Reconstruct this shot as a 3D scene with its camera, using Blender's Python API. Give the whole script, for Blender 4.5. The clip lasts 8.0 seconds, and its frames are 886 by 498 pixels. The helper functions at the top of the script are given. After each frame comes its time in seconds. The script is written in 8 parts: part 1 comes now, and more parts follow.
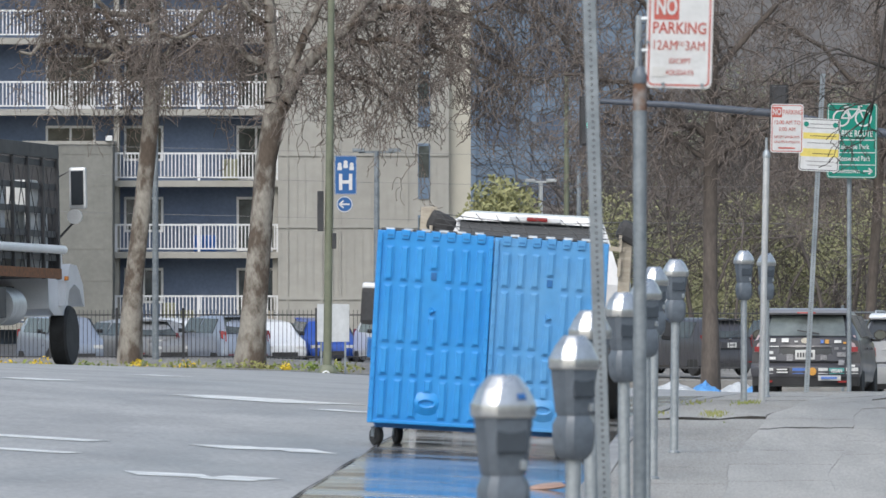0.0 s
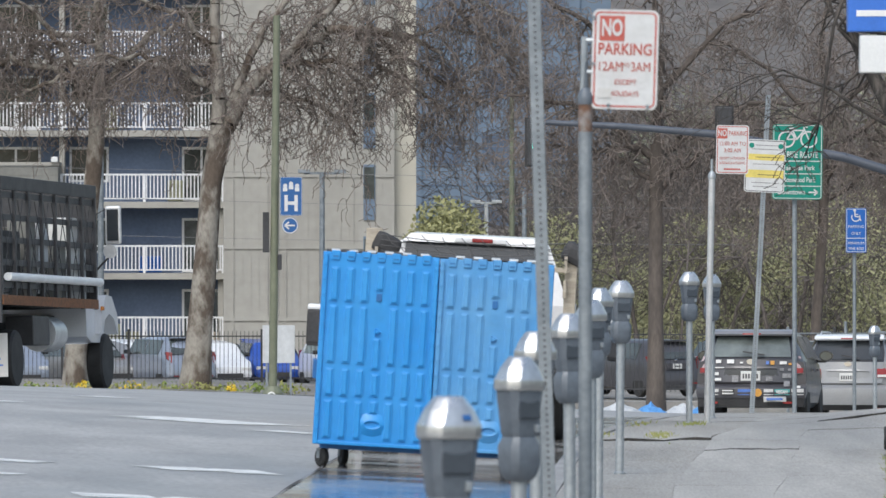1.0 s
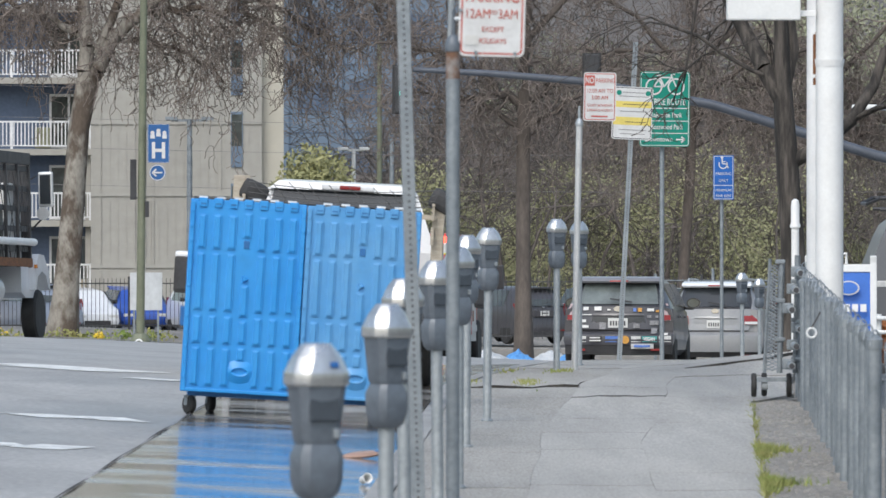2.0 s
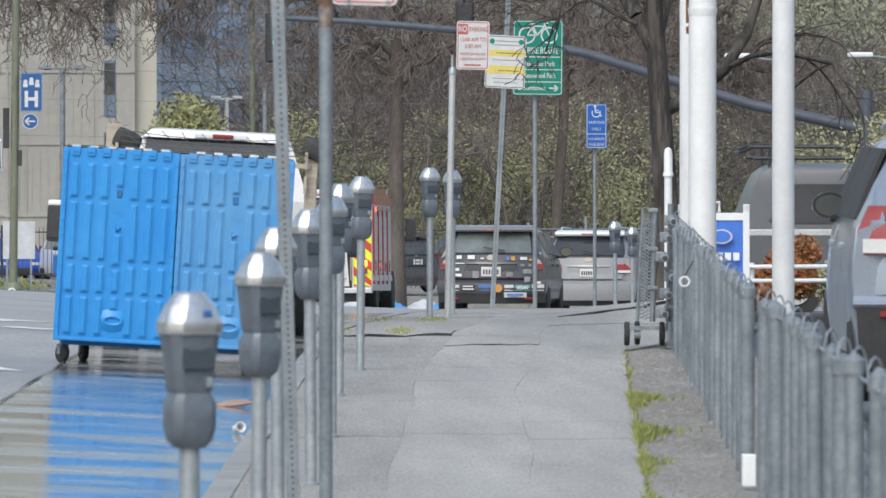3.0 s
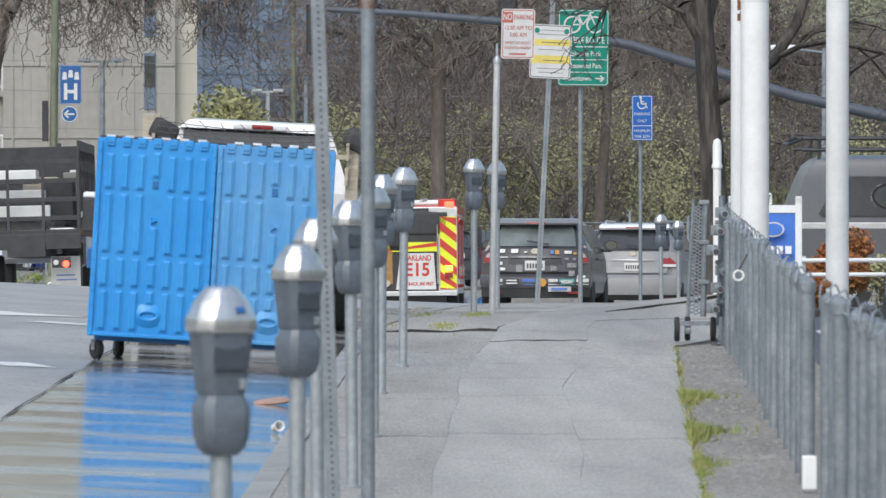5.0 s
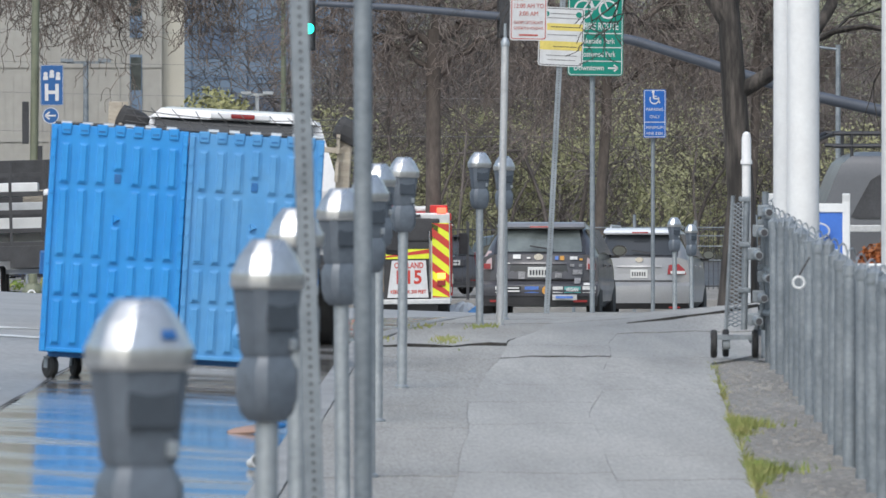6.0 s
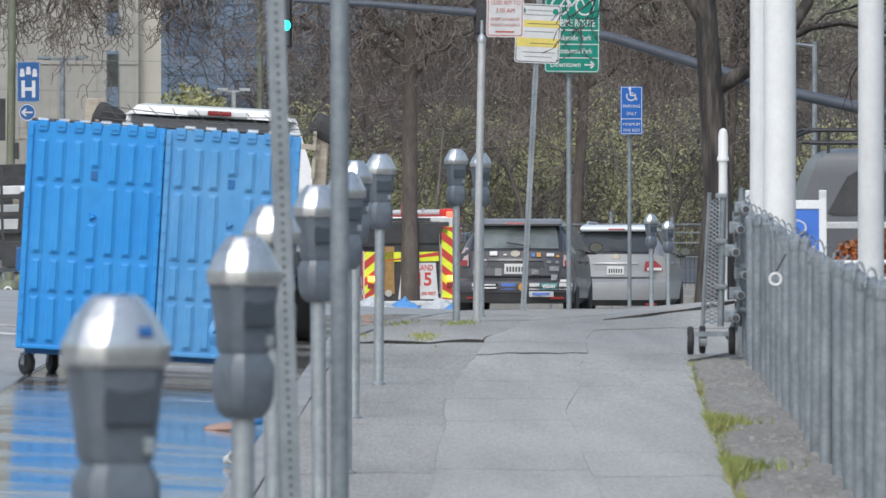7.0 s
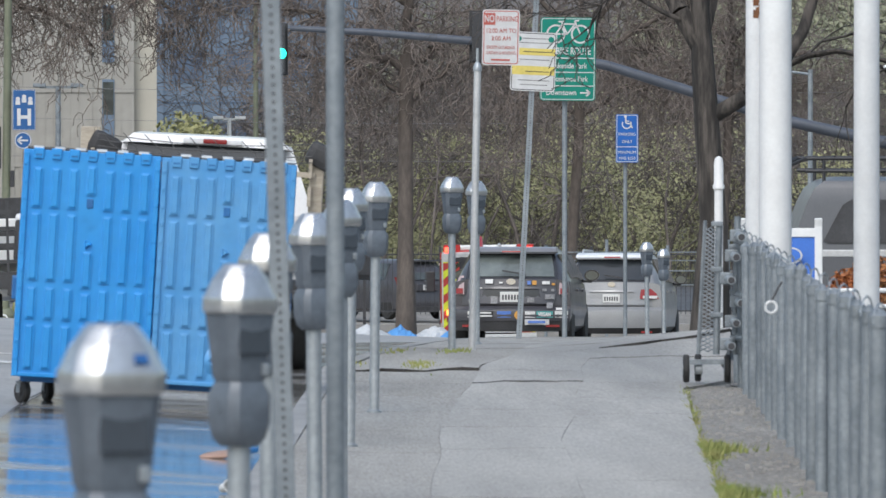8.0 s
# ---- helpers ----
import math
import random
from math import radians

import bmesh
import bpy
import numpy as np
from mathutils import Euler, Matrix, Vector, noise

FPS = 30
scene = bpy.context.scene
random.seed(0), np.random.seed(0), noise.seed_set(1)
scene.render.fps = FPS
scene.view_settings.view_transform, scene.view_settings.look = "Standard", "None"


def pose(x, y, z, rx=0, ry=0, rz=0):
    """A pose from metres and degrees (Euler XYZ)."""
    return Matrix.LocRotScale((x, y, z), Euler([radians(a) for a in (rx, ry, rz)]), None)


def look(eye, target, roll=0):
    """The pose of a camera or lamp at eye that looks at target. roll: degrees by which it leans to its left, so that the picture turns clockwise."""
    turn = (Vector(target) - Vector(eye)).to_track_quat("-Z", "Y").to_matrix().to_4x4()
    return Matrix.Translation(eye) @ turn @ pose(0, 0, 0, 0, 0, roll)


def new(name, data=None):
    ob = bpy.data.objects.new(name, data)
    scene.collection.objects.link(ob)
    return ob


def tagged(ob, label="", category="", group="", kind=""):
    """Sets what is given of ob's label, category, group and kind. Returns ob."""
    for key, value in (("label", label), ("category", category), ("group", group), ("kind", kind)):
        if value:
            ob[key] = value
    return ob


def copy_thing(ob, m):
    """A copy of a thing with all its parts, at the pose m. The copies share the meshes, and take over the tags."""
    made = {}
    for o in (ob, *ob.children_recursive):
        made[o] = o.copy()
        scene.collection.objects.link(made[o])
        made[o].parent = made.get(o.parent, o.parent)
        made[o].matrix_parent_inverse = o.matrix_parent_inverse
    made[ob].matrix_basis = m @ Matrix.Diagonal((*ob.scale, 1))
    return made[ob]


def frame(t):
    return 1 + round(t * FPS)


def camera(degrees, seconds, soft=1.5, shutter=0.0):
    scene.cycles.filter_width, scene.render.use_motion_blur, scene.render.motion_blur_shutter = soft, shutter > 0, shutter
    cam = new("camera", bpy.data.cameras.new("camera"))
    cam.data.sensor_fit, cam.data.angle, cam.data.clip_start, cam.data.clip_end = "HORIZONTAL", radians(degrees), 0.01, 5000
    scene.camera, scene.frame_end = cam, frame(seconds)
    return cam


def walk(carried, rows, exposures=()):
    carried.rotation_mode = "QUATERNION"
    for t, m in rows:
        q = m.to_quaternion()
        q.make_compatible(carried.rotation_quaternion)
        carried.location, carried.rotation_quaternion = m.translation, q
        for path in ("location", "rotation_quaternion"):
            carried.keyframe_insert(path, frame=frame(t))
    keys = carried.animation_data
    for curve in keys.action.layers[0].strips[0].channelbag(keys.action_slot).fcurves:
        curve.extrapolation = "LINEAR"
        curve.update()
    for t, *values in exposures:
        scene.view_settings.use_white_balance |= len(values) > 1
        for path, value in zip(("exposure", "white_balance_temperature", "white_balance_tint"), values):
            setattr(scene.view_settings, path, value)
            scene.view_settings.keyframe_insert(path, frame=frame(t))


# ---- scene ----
# The camera stands on the pavement with a long lens, pans, and closes in on the view.
cam = camera(5.6, 8.0, soft=1.5)
cam.data.dof.use_dof = True
cam.data.dof.focus_distance = 150.0
cam.data.dof.aperture_fstop = 22.0
BASE = (0.0, 0.0, 2.05)
NEAR = (0.2254, 11.0, 1.8222)


def aim(eye, tilt, turn):
    return pose(eye[0], eye[1], eye[2], 90 + tilt, 0, turn)


PATH = [
    (0, aim(BASE, -0.4361, 0.0000)),
    (0.5, aim(BASE, -0.3556, -0.1859)),
    (1, aim(BASE, -0.3020, -0.3449)),
    (1.5, aim(BASE, -0.5522, -0.4861)),
    (2, aim(BASE, -0.6362, -1.1831)),
    (2.2, aim(BASE, -0.7399, -1.6495)),
    (3.3, aim(BASE, -0.9704, -1.9927)),
    (3.5, aim(BASE, -0.8757, -1.9694)),
    (4, aim(BASE, -0.6183, -1.8729)),
    (4.5, aim(BASE, -0.9776, -1.7675)),
    (4.7, aim(BASE, -1.0187, -1.7174)),
    (5.8, aim(NEAR, -0.9077, -1.7662)),
    (6, aim(NEAR, -0.9506, -1.7770)),
    (6.5, aim(NEAR, -1.0317, -1.8556)),
    (7, aim(NEAR, -0.9713, -1.9246)),
    (7.5, aim(NEAR, -0.9420, -1.9543)),
    (8, aim(NEAR, -0.7940, -1.9521)),
]
walk(cam, PATH, exposures=[(0.0, 0.05, 5980, 9), (4.7, 0.05, 5980, 9), (5.8, -0.03, 5900, 9), (8.0, -0.03, 5900, 9)])

# ---- world, sun, exposure ----
world = bpy.data.worlds.new("overcast_sky")
scene.world = world
world.use_nodes = True
_wn, _wl = world.node_tree.nodes, world.node_tree.links
_sky = _wn.new("ShaderNodeTexSky")
_sky.sky_type = "NISHITA"
_sky.sun_disc = False
_sky.sun_elevation = radians(48)
_sky.sun_rotation = radians(200)
_sky.dust_density = 4.0
_sky.air_density = 1.5
_hsv = _wn.new("ShaderNodeHueSaturation")
_hsv.inputs["Saturation"].default_value = 0.8
_wl.new(_sky.outputs[0], _hsv.inputs["Color"])
_wl.new(_hsv.outputs[0], _wn["Background"].inputs["Color"])
_wn["Background"].inputs["Strength"].default_value = 0.17
_sun = bpy.data.lights.new("sun", "SUN")
_sun.energy = 1.1
_sun.angle = radians(28)
_sun.color = (1.0, 0.97, 0.93)
sun = new("sun", _sun)
_el, _az = radians(48), radians(200)
sun.matrix_world = look((math.sin(_az) * 60, math.cos(_az) * 60, 70), (0, 0, 0))


# ---- materials ----
def mat(name, color, rough=0.6, metal=0.0, vary=0.12, scale=3.0, fine=40.0, bump=0.0, second=None, spec=0.5,
        coat=0.0, object_vary=0.0, emit=None, emit_strength=0.0, stretch=(1, 1, 1), blotch=(0.35, 0.65), rough_vary=0.08):
    """Principled material with broad stains, fine grain and relief in object space."""
    m = bpy.data.materials.new(name)
    m.use_nodes = True
    nt = m.node_tree
    n, l = nt.nodes, nt.links
    b = n["Principled BSDF"]
    b.inputs["Metallic"].default_value = metal
    b.inputs["Specular IOR Level"].default_value = spec
    b.inputs["Coat Weight"].default_value = coat
    tc = n.new("ShaderNodeTexCoord")
    mp = n.new("ShaderNodeMapping")
    mp.inputs["Scale"].default_value = stretch
    l.new(tc.outputs["Object"], mp.inputs[0])
    big = n.new("ShaderNodeTexNoise")
    big.inputs["Scale"].default_value = scale
    big.inputs["Detail"].default_value = 6
    big.inputs["Roughness"].default_value = 0.62
    l.new(mp.outputs[0], big.inputs["Vector"])
    small = n.new("ShaderNodeTexNoise")
    small.inputs["Scale"].default_value = fine
    small.inputs["Detail"].default_value = 3
    l.new(mp.outputs[0], small.inputs["Vector"])
    ramp = n.new("ShaderNodeMapRange")
    ramp.inputs["From Min"].default_value, ramp.inputs["From Max"].default_value = blotch
    l.new(big.outputs["Fac"], ramp.inputs["Value"])
    two = second or tuple(c * (1 - 2 * vary) for c in color)
    mix = n.new("ShaderNodeMix")
    mix.data_type = "RGBA"
    mix.inputs["A"].default_value = (*color, 1)
    mix.inputs["B"].default_value = (*two, 1)
    l.new(ramp.outputs[0], mix.inputs["Factor"])
    grain = n.new("ShaderNodeMapRange")
    grain.inputs["From Min"].default_value, grain.inputs["From Max"].default_value = 0.25, 0.75
    grain.inputs["To Min"].default_value, grain.inputs["To Max"].default_value = 1 - vary, 1 + vary
    l.new(small.outputs["Fac"], grain.inputs["Value"])
    val = n.new("ShaderNodeHueSaturation")
    l.new(mix.outputs["Result"], val.inputs["Color"])
    if object_vary:
        info = n.new("ShaderNodeObjectInfo")
        rng = n.new("ShaderNodeMapRange")
        rng.inputs["To Min"].default_value, rng.inputs["To Max"].default_value = 1 - object_vary, 1 + object_vary
        l.new(info.outputs["Random"], rng.inputs["Value"])
        mul = n.new("ShaderNodeMath")
        mul.operation = "MULTIPLY"
        l.new(rng.outputs[0], mul.inputs[0])
        l.new(grain.outputs[0], mul.inputs[1])
        l.new(mul.outputs[0], val.inputs["Value"])
    else:
        l.new(grain.outputs[0], val.inputs["Value"])
    l.new(val.outputs[0], b.inputs["Base Color"])
    rr = n.new("ShaderNodeMapRange")
    rr.inputs["To Min"].default_value = max(0.02, rough - rough_vary)
    rr.inputs["To Max"].default_value = min(1.0, rough + rough_vary)
    l.new(big.outputs["Fac"], rr.inputs["Value"])
    l.new(rr.outputs[0], b.inputs["Roughness"])
    if bump:
        bp = n.new("ShaderNodeBump")
        bp.inputs["Strength"].default_value = bump
        bp.inputs["Distance"].default_value = 0.01
        l.new(small.outputs["Fac"], bp.inputs["Height"])
        l.new(bp.outputs[0], b.inputs["Normal"])
    if emit:
        b.inputs["Emission Color"].default_value = (*emit, 1)
        b.inputs["Emission Strength"].default_value = emit_strength
    return m


def glass(name, color=(0.035, 0.04, 0.045), rough=0.06):
    m = mat(name, color, rough, vary=0.05, spec=0.6, rough_vary=0.03)
    return m


def wet(name, color, second, dry, damp, scale, lo, hi, bump=0.25, fine=60.0, vary=0.2, stain=1.1, stretch=(1, 1, 1)):
    """Paving with damp, shiny patches between dry ones."""
    m = mat(name, color, dry, second=second, vary=vary, scale=stain, fine=fine, bump=bump, stretch=stretch)
    nt = m.node_tree
    n, l = nt.nodes, nt.links
    b = n["Principled BSDF"]
    tc = n.new("ShaderNodeTexCoord")
    mp = n.new("ShaderNodeMapping")
    mp.inputs["Scale"].default_value = stretch
    l.new(tc.outputs["Object"], mp.inputs[0])
    w = n.new("ShaderNodeTexNoise")
    w.inputs["Scale"].default_value = scale
    w.inputs["Detail"].default_value = 7
    w.inputs["Roughness"].default_value = 0.6
    l.new(mp.outputs[0], w.inputs["Vector"])
    r = n.new("ShaderNodeMapRange")
    r.inputs["From Min"].default_value, r.inputs["From Max"].default_value = lo, hi
    r.inputs["To Min"].default_value, r.inputs["To Max"].default_value = damp, dry
    l.new(w.outputs["Fac"], r.inputs["Value"])
    l.new(r.outputs[0], b.inputs["Roughness"])
    old = b.inputs["Base Color"].links[0].from_socket
    dark = n.new("ShaderNodeMapRange")
    dark.inputs["From Min"].default_value, dark.inputs["From Max"].default_value = lo, hi
    dark.inputs["To Min"].default_value, dark.inputs["To Max"].default_value = 0.74, 1.0
    l.new(w.outputs["Fac"], dark.inputs["Value"])
    hs = n.new("ShaderNodeHueSaturation")
    l.new(old, hs.inputs["Color"])
    l.new(dark.outputs[0], hs.inputs["Value"])
    l.new(hs.outputs[0], b.inputs["Base Color"])
    return m


M = {
    "asphalt": wet("road_asphalt", (0.375, 0.37, 0.355), (0.285, 0.28, 0.27), 0.65, 0.45, 0.3, 0.32, 0.52, 0.35, 20, vary=0.2, stain=0.8, stretch=(1, 0.4, 1)),
    "gutter": wet("gutter_concrete", (0.31, 0.3, 0.28), (0.24, 0.232, 0.217), 0.34, 0.07, 0.9, 0.44, 0.72, 0.06, 40, stretch=(0.5, 0.9, 1)),
    "slab": wet("pavement_concrete", (0.405, 0.393, 0.362), (0.3, 0.291, 0.268), 0.85, 0.6, 0.6, 0.3, 0.5, 0.5, 60, vary=0.2, stain=1.6, stretch=(1, 0.07, 1)),
    "slab_old": wet("worn_pavement_concrete", (0.365, 0.35, 0.318), (0.25, 0.24, 0.215), 0.8, 0.5, 0.9, 0.3, 0.52, 0.5, 60, vary=0.28, stain=1.8, stretch=(1, 0.08, 1)),
    "kerb": mat("kerb_concrete", (0.34, 0.33, 0.31), 0.6, scale=1.2, vary=0.15, bump=0.3, object_vary=0.06),
    "crack_and_shade": mat("dark_crack_and_step_shade", (0.05, 0.046, 0.04), 0.95, vary=0.2),
    "joint": mat("joint_dirt", (0.27, 0.26, 0.235), 0.9, vary=0.2),
    "dirt": mat("verge_dirt", (0.285, 0.27, 0.242), 0.9, second=(0.185, 0.172, 0.15), vary=0.3, scale=1.5, fine=45, bump=0.8, stretch=(1, 0.12, 1)),
    "earth": mat("bare_ground", (0.12, 0.12, 0.09), 0.95, vary=0.2, scale=0.1, fine=2),
    "lot": mat("lot_asphalt", (0.09, 0.09, 0.09), 0.6, vary=0.15, scale=0.4, bump=0.3),
    "line": mat("worn_white_paint", (0.78, 0.78, 0.75), 0.5, second=(0.48, 0.48, 0.46), scale=4, fine=30, vary=0.15, blotch=(0.4, 0.65)),
    "blue": mat("blue_moulded_plastic", (0.026, 0.25, 0.63), 0.42, second=(0.05, 0.3, 0.66), vary=0.05, scale=1.3, fine=14, blotch=(0.4, 0.75)),
    # Same plastic as above, paled for the reflection on the right lid.
    "blue_sheen": mat("sheened_blue_plastic", (0.065, 0.27, 0.575), 0.5, second=(0.11, 0.31, 0.57), vary=0.06, scale=1.8, fine=14),
    "blue_dark": mat("blue_painted_steel", (0.03, 0.16, 0.42), 0.5, vary=0.12),
    "rubber": mat("black_rubber", (0.032, 0.032, 0.032), 0.75, vary=0.2, bump=0.2),
    "steel": mat("galvanised_steel", (0.42, 0.45, 0.47), 0.45, metal=0.55, second=(0.3, 0.33, 0.35), vary=0.12, scale=6, fine=30),
    "steel_dull": mat("weathered_galvanised_steel", (0.275, 0.303, 0.322), 0.55, metal=0.35, second=(0.18, 0.205, 0.224), vary=0.15, scale=5, fine=35, object_vary=0.08),
    "meter_dome": mat("silver_meter_dome", (0.66, 0.67, 0.67), 0.3, metal=0.85, second=(0.5, 0.5, 0.49), vary=0.1, scale=9, rough_vary=0.12),
    "meter_body": mat("grey_painted_casting", (0.125, 0.148, 0.175), 0.45, second=(0.09, 0.106, 0.127), vary=0.12, scale=8, coat=0.15),
    "meter_dark": mat("dark_meter_window", (0.05, 0.06, 0.075), 0.2, vary=0.1),
    "white": mat("white_paint", (0.78, 0.79, 0.78), 0.42, second=(0.68, 0.69, 0.68), vary=0.04, scale=2),
    "pole_white": mat("white_painted_pole", (0.8, 0.81, 0.8), 0.4, second=(0.7, 0.7, 0.69), vary=0.05, scale=2.5),
    "sign_white": mat("white_sign_sheet", (0.61, 0.62, 0.62), 0.45, second=(0.53, 0.535, 0.53), vary=0.04, scale=9),
    "sign_red": mat("red_sign_ink", (0.43, 0.07, 0.055), 0.45, second=(0.45, 0.12, 0.09), vary=0.1, scale=12),
    "sign_green": mat("green_sign_sheet", (0.004, 0.215, 0.155), 0.4, vary=0.06, scale=5),
    "sign_blue": mat("blue_sign_sheet", (0.012, 0.11, 0.42), 0.4, vary=0.07, scale=5),
    "sign_navy": mat("dark_blue_sign_sheet", (0.02, 0.1, 0.29), 0.45, vary=0.07, scale=5),
    "sign_yellow": mat("yellow_sign_band", (0.68, 0.56, 0.14), 0.45, vary=0.06, scale=8),
    "ink": mat("dark_ink", (0.05, 0.05, 0.055), 0.5, vary=0.1),
    "rust_worn": mat("rust_stained_steel", (0.15, 0.08, 0.048), 0.8, second=(0.27, 0.26, 0.25), vary=0.2, scale=11, fine=40, blotch=(0.5, 0.68)),
    "leaf_pale": mat("pale_green_leaves", (0.33, 0.32, 0.14), 0.6, second=(0.2, 0.205, 0.09), vary=0.3, scale=0.8, fine=3),
    "rust": mat("rusty_steel", (0.25, 0.1, 0.035), 0.8, second=(0.12, 0.06, 0.03), vary=0.25, scale=20, bump=0.3),
    "glass": glass("dark_window_glass"),
    "black": mat("black_painted_metal", (0.045, 0.046, 0.05), 0.5, vary=0.2, scale=3),
    "black_dull": mat("matt_black_trim", (0.045, 0.045, 0.047), 0.7, vary=0.15),
    "beige": mat("weathered_beige_wood", (0.46, 0.41, 0.33), 0.75, second=(0.33, 0.29, 0.23), vary=0.12, scale=3, fine=25, stretch=(1, 1, 6), bump=0.2),
    "car_grey": mat("dark_grey_car_paint", (0.062, 0.062, 0.07), 0.32, vary=0.05, spec=0.4, coat=0.4),
    "car_silver": mat("silver_car_paint", (0.27, 0.275, 0.28), 0.35, metal=0.2, vary=0.05, coat=0.3),
    "car_mid": mat("mid_grey_car_paint", (0.115, 0.12, 0.13), 0.35, vary=0.05, coat=0.2),
    "car_glass": mat("tinted_car_glass", (0.09, 0.105, 0.1), 0.06, second=(0.04, 0.046, 0.045), vary=0.03, scale=1.4, spec=0.9, rough_vary=0.02),
    "bark_brown": mat("brown_tree_bark", (0.125, 0.104, 0.088), 0.9, second=(0.075, 0.063, 0.054), vary=0.22, scale=2.2, fine=14, bump=0.6, stretch=(1, 1, 0.35)),
    "pane_blue": mat("dull_blue_window", (0.1, 0.14, 0.21), 0.3, vary=0.08),
    # Base colour raised and greened to stand for sky reflected in the pane.
    "pale_glass": mat("rear_glass_sky_reflection", (0.17, 0.195, 0.185), 0.06, second=(0.06, 0.07, 0.068), vary=0.03, scale=1.1, spec=0.9, rough_vary=0.02),
    "lamp_clear": mat("clear_pinkish_lens", (0.42, 0.33, 0.33), 0.2, vary=0.08, scale=6),
    "car_white": mat("white_car_paint", (0.72, 0.73, 0.74), 0.3, vary=0.04, coat=0.5),
    "car_blue": mat("blue_car_paint", (0.03, 0.09, 0.42), 0.3, metal=0.2, vary=0.05, coat=0.6),
    "car_slate": mat("slate_blue_car_paint", (0.3, 0.335, 0.4), 0.3, metal=0.3, vary=0.05, coat=0.6),
    "car_black": mat("black_car_paint", (0.02, 0.021, 0.024), 0.25, vary=0.05, coat=0.6),
    "lens_red": mat("red_lamp_lens", (0.27, 0.03, 0.03), 0.2, vary=0.1),
    "lens_amber": mat("amber_lamp_lens", (0.75, 0.25, 0.03), 0.25, vary=0.1),
    "glow_red": mat("lit_red_lamp", (0.6, 0.03, 0.02), 0.3, emit=(1.0, 0.07, 0.03), emit_strength=5.0),
    "glow_amber": mat("lit_amber_lamp", (0.7, 0.3, 0.04), 0.3, emit=(1.0, 0.32, 0.04), emit_strength=5.0),
    "glow_green": mat("lit_green_signal", (0.05, 0.6, 0.45), 0.3, emit=(0.05, 0.95, 0.65), emit_strength=2.2),
    "chrome": mat("polished_chrome", (0.72, 0.73, 0.74), 0.15, metal=1.0, vary=0.05),
    "fire_red": mat("red_fire_paint", (0.42, 0.02, 0.02), 0.3, vary=0.06, coat=0.5),
    "chev_red": mat("red_reflective_tape", (0.5, 0.045, 0.03), 0.4, vary=0.06),
    "chev_yellow": mat("lime_yellow_reflective_tape", (0.72, 0.78, 0.03), 0.4, vary=0.06),
    "tan": mat("tan_hose_canvas", (0.36, 0.22, 0.08), 0.85, vary=0.15, scale=6),
    "aluminium": mat("brushed_aluminium", (0.6, 0.61, 0.61), 0.4, metal=0.4, vary=0.08, scale=6),
    "wall_blue": mat("blue_stucco", (0.145, 0.19, 0.285), 0.85, vary=0.1, scale=0.4, fine=8),
    "wall_grey": mat("pale_board_formed_concrete", (0.38, 0.37, 0.335), 0.85, second=(0.32, 0.31, 0.28), vary=0.06, scale=0.25, fine=3),
    "wall_block": mat("grey_block_wall", (0.22, 0.22, 0.2), 0.85, vary=0.1, scale=0.5, fine=5),
    "wall_cream": mat("cream_stucco", (0.5, 0.475, 0.4), 0.85, vary=0.06, scale=0.4),
    "tower_blue": mat("blue_cladding", (0.13, 0.18, 0.245), 0.7, second=(0.15, 0.2, 0.27), vary=0.06, scale=0.2, fine=2),
    "rail_white": mat("white_balcony_rail", (0.72, 0.73, 0.74), 0.55, vary=0.05),
    "bark": mat("plane_tree_bark", (0.27, 0.25, 0.215), 0.9, second=(0.1, 0.078, 0.06), vary=0.22, scale=1.7, fine=14, bump=0.6, stretch=(1, 1, 0.5), blotch=(0.44, 0.56)),
    "bark_dark": mat("dark_tree_bark", (0.085, 0.074, 0.064), 0.9, second=(0.03, 0.027, 0.024), vary=0.35, scale=9, fine=30, bump=1.0, stretch=(1, 1, 0.15), blotch=(0.42, 0.58)),
    "twig": mat("bare_twigs", (0.245, 0.205, 0.178), 0.9, vary=0.25, scale=1),
    "twig_far": mat("far_bare_twigs", (0.2, 0.174, 0.158), 0.9, vary=0.25, scale=0.3),
    "leaf": mat("green_leaves", (0.355, 0.352, 0.2), 0.85, spec=0.15, second=(0.315, 0.312, 0.178), vary=0.18, scale=0.6, fine=3),
    "leaf_dark": mat("dark_green_leaves", (0.29, 0.298, 0.2), 0.85, spec=0.15, second=(0.25, 0.256, 0.175), vary=0.18, scale=0.3, fine=2),
    "leaf_autumn": mat("rusty_orange_leaves", (0.36, 0.11, 0.03), 0.6, second=(0.16, 0.1, 0.03), vary=0.3, scale=2.5, fine=10),
    "blossom": mat("pink_blossom", (0.55, 0.36, 0.42), 0.7, vary=0.2, scale=3),
    "grass": mat("verge_grass", (0.17, 0.24, 0.055), 0.8, spec=0.2, second=(0.34, 0.31, 0.13), vary=0.25, scale=1.2, fine=10),
    "flower": mat("yellow_flowers", (0.7, 0.5, 0.03), 0.6, vary=0.1),
    "hill": mat("far_wooded_hill", (0.135, 0.124, 0.113), 0.95, second=(0.11, 0.102, 0.092), vary=0.25, scale=0.06, fine=0.7),
    "tarp": mat("blue_tarpaulin", (0.12, 0.33, 0.68), 0.5, vary=0.1, scale=3),
    "pale_tarp": mat("pale_tarpaulin", (0.55, 0.57, 0.58), 0.55, vary=0.1, scale=3),
    "green_pole": mat("green_painted_pole", (0.17, 0.185, 0.125), 0.55, vary=0.12, scale=2),
    "signal_arm": mat("grey_blue_signal_mast", (0.08, 0.092, 0.115), 0.5, vary=0.1),
    "cable": mat("dark_cable", (0.1, 0.1, 0.1), 0.6),
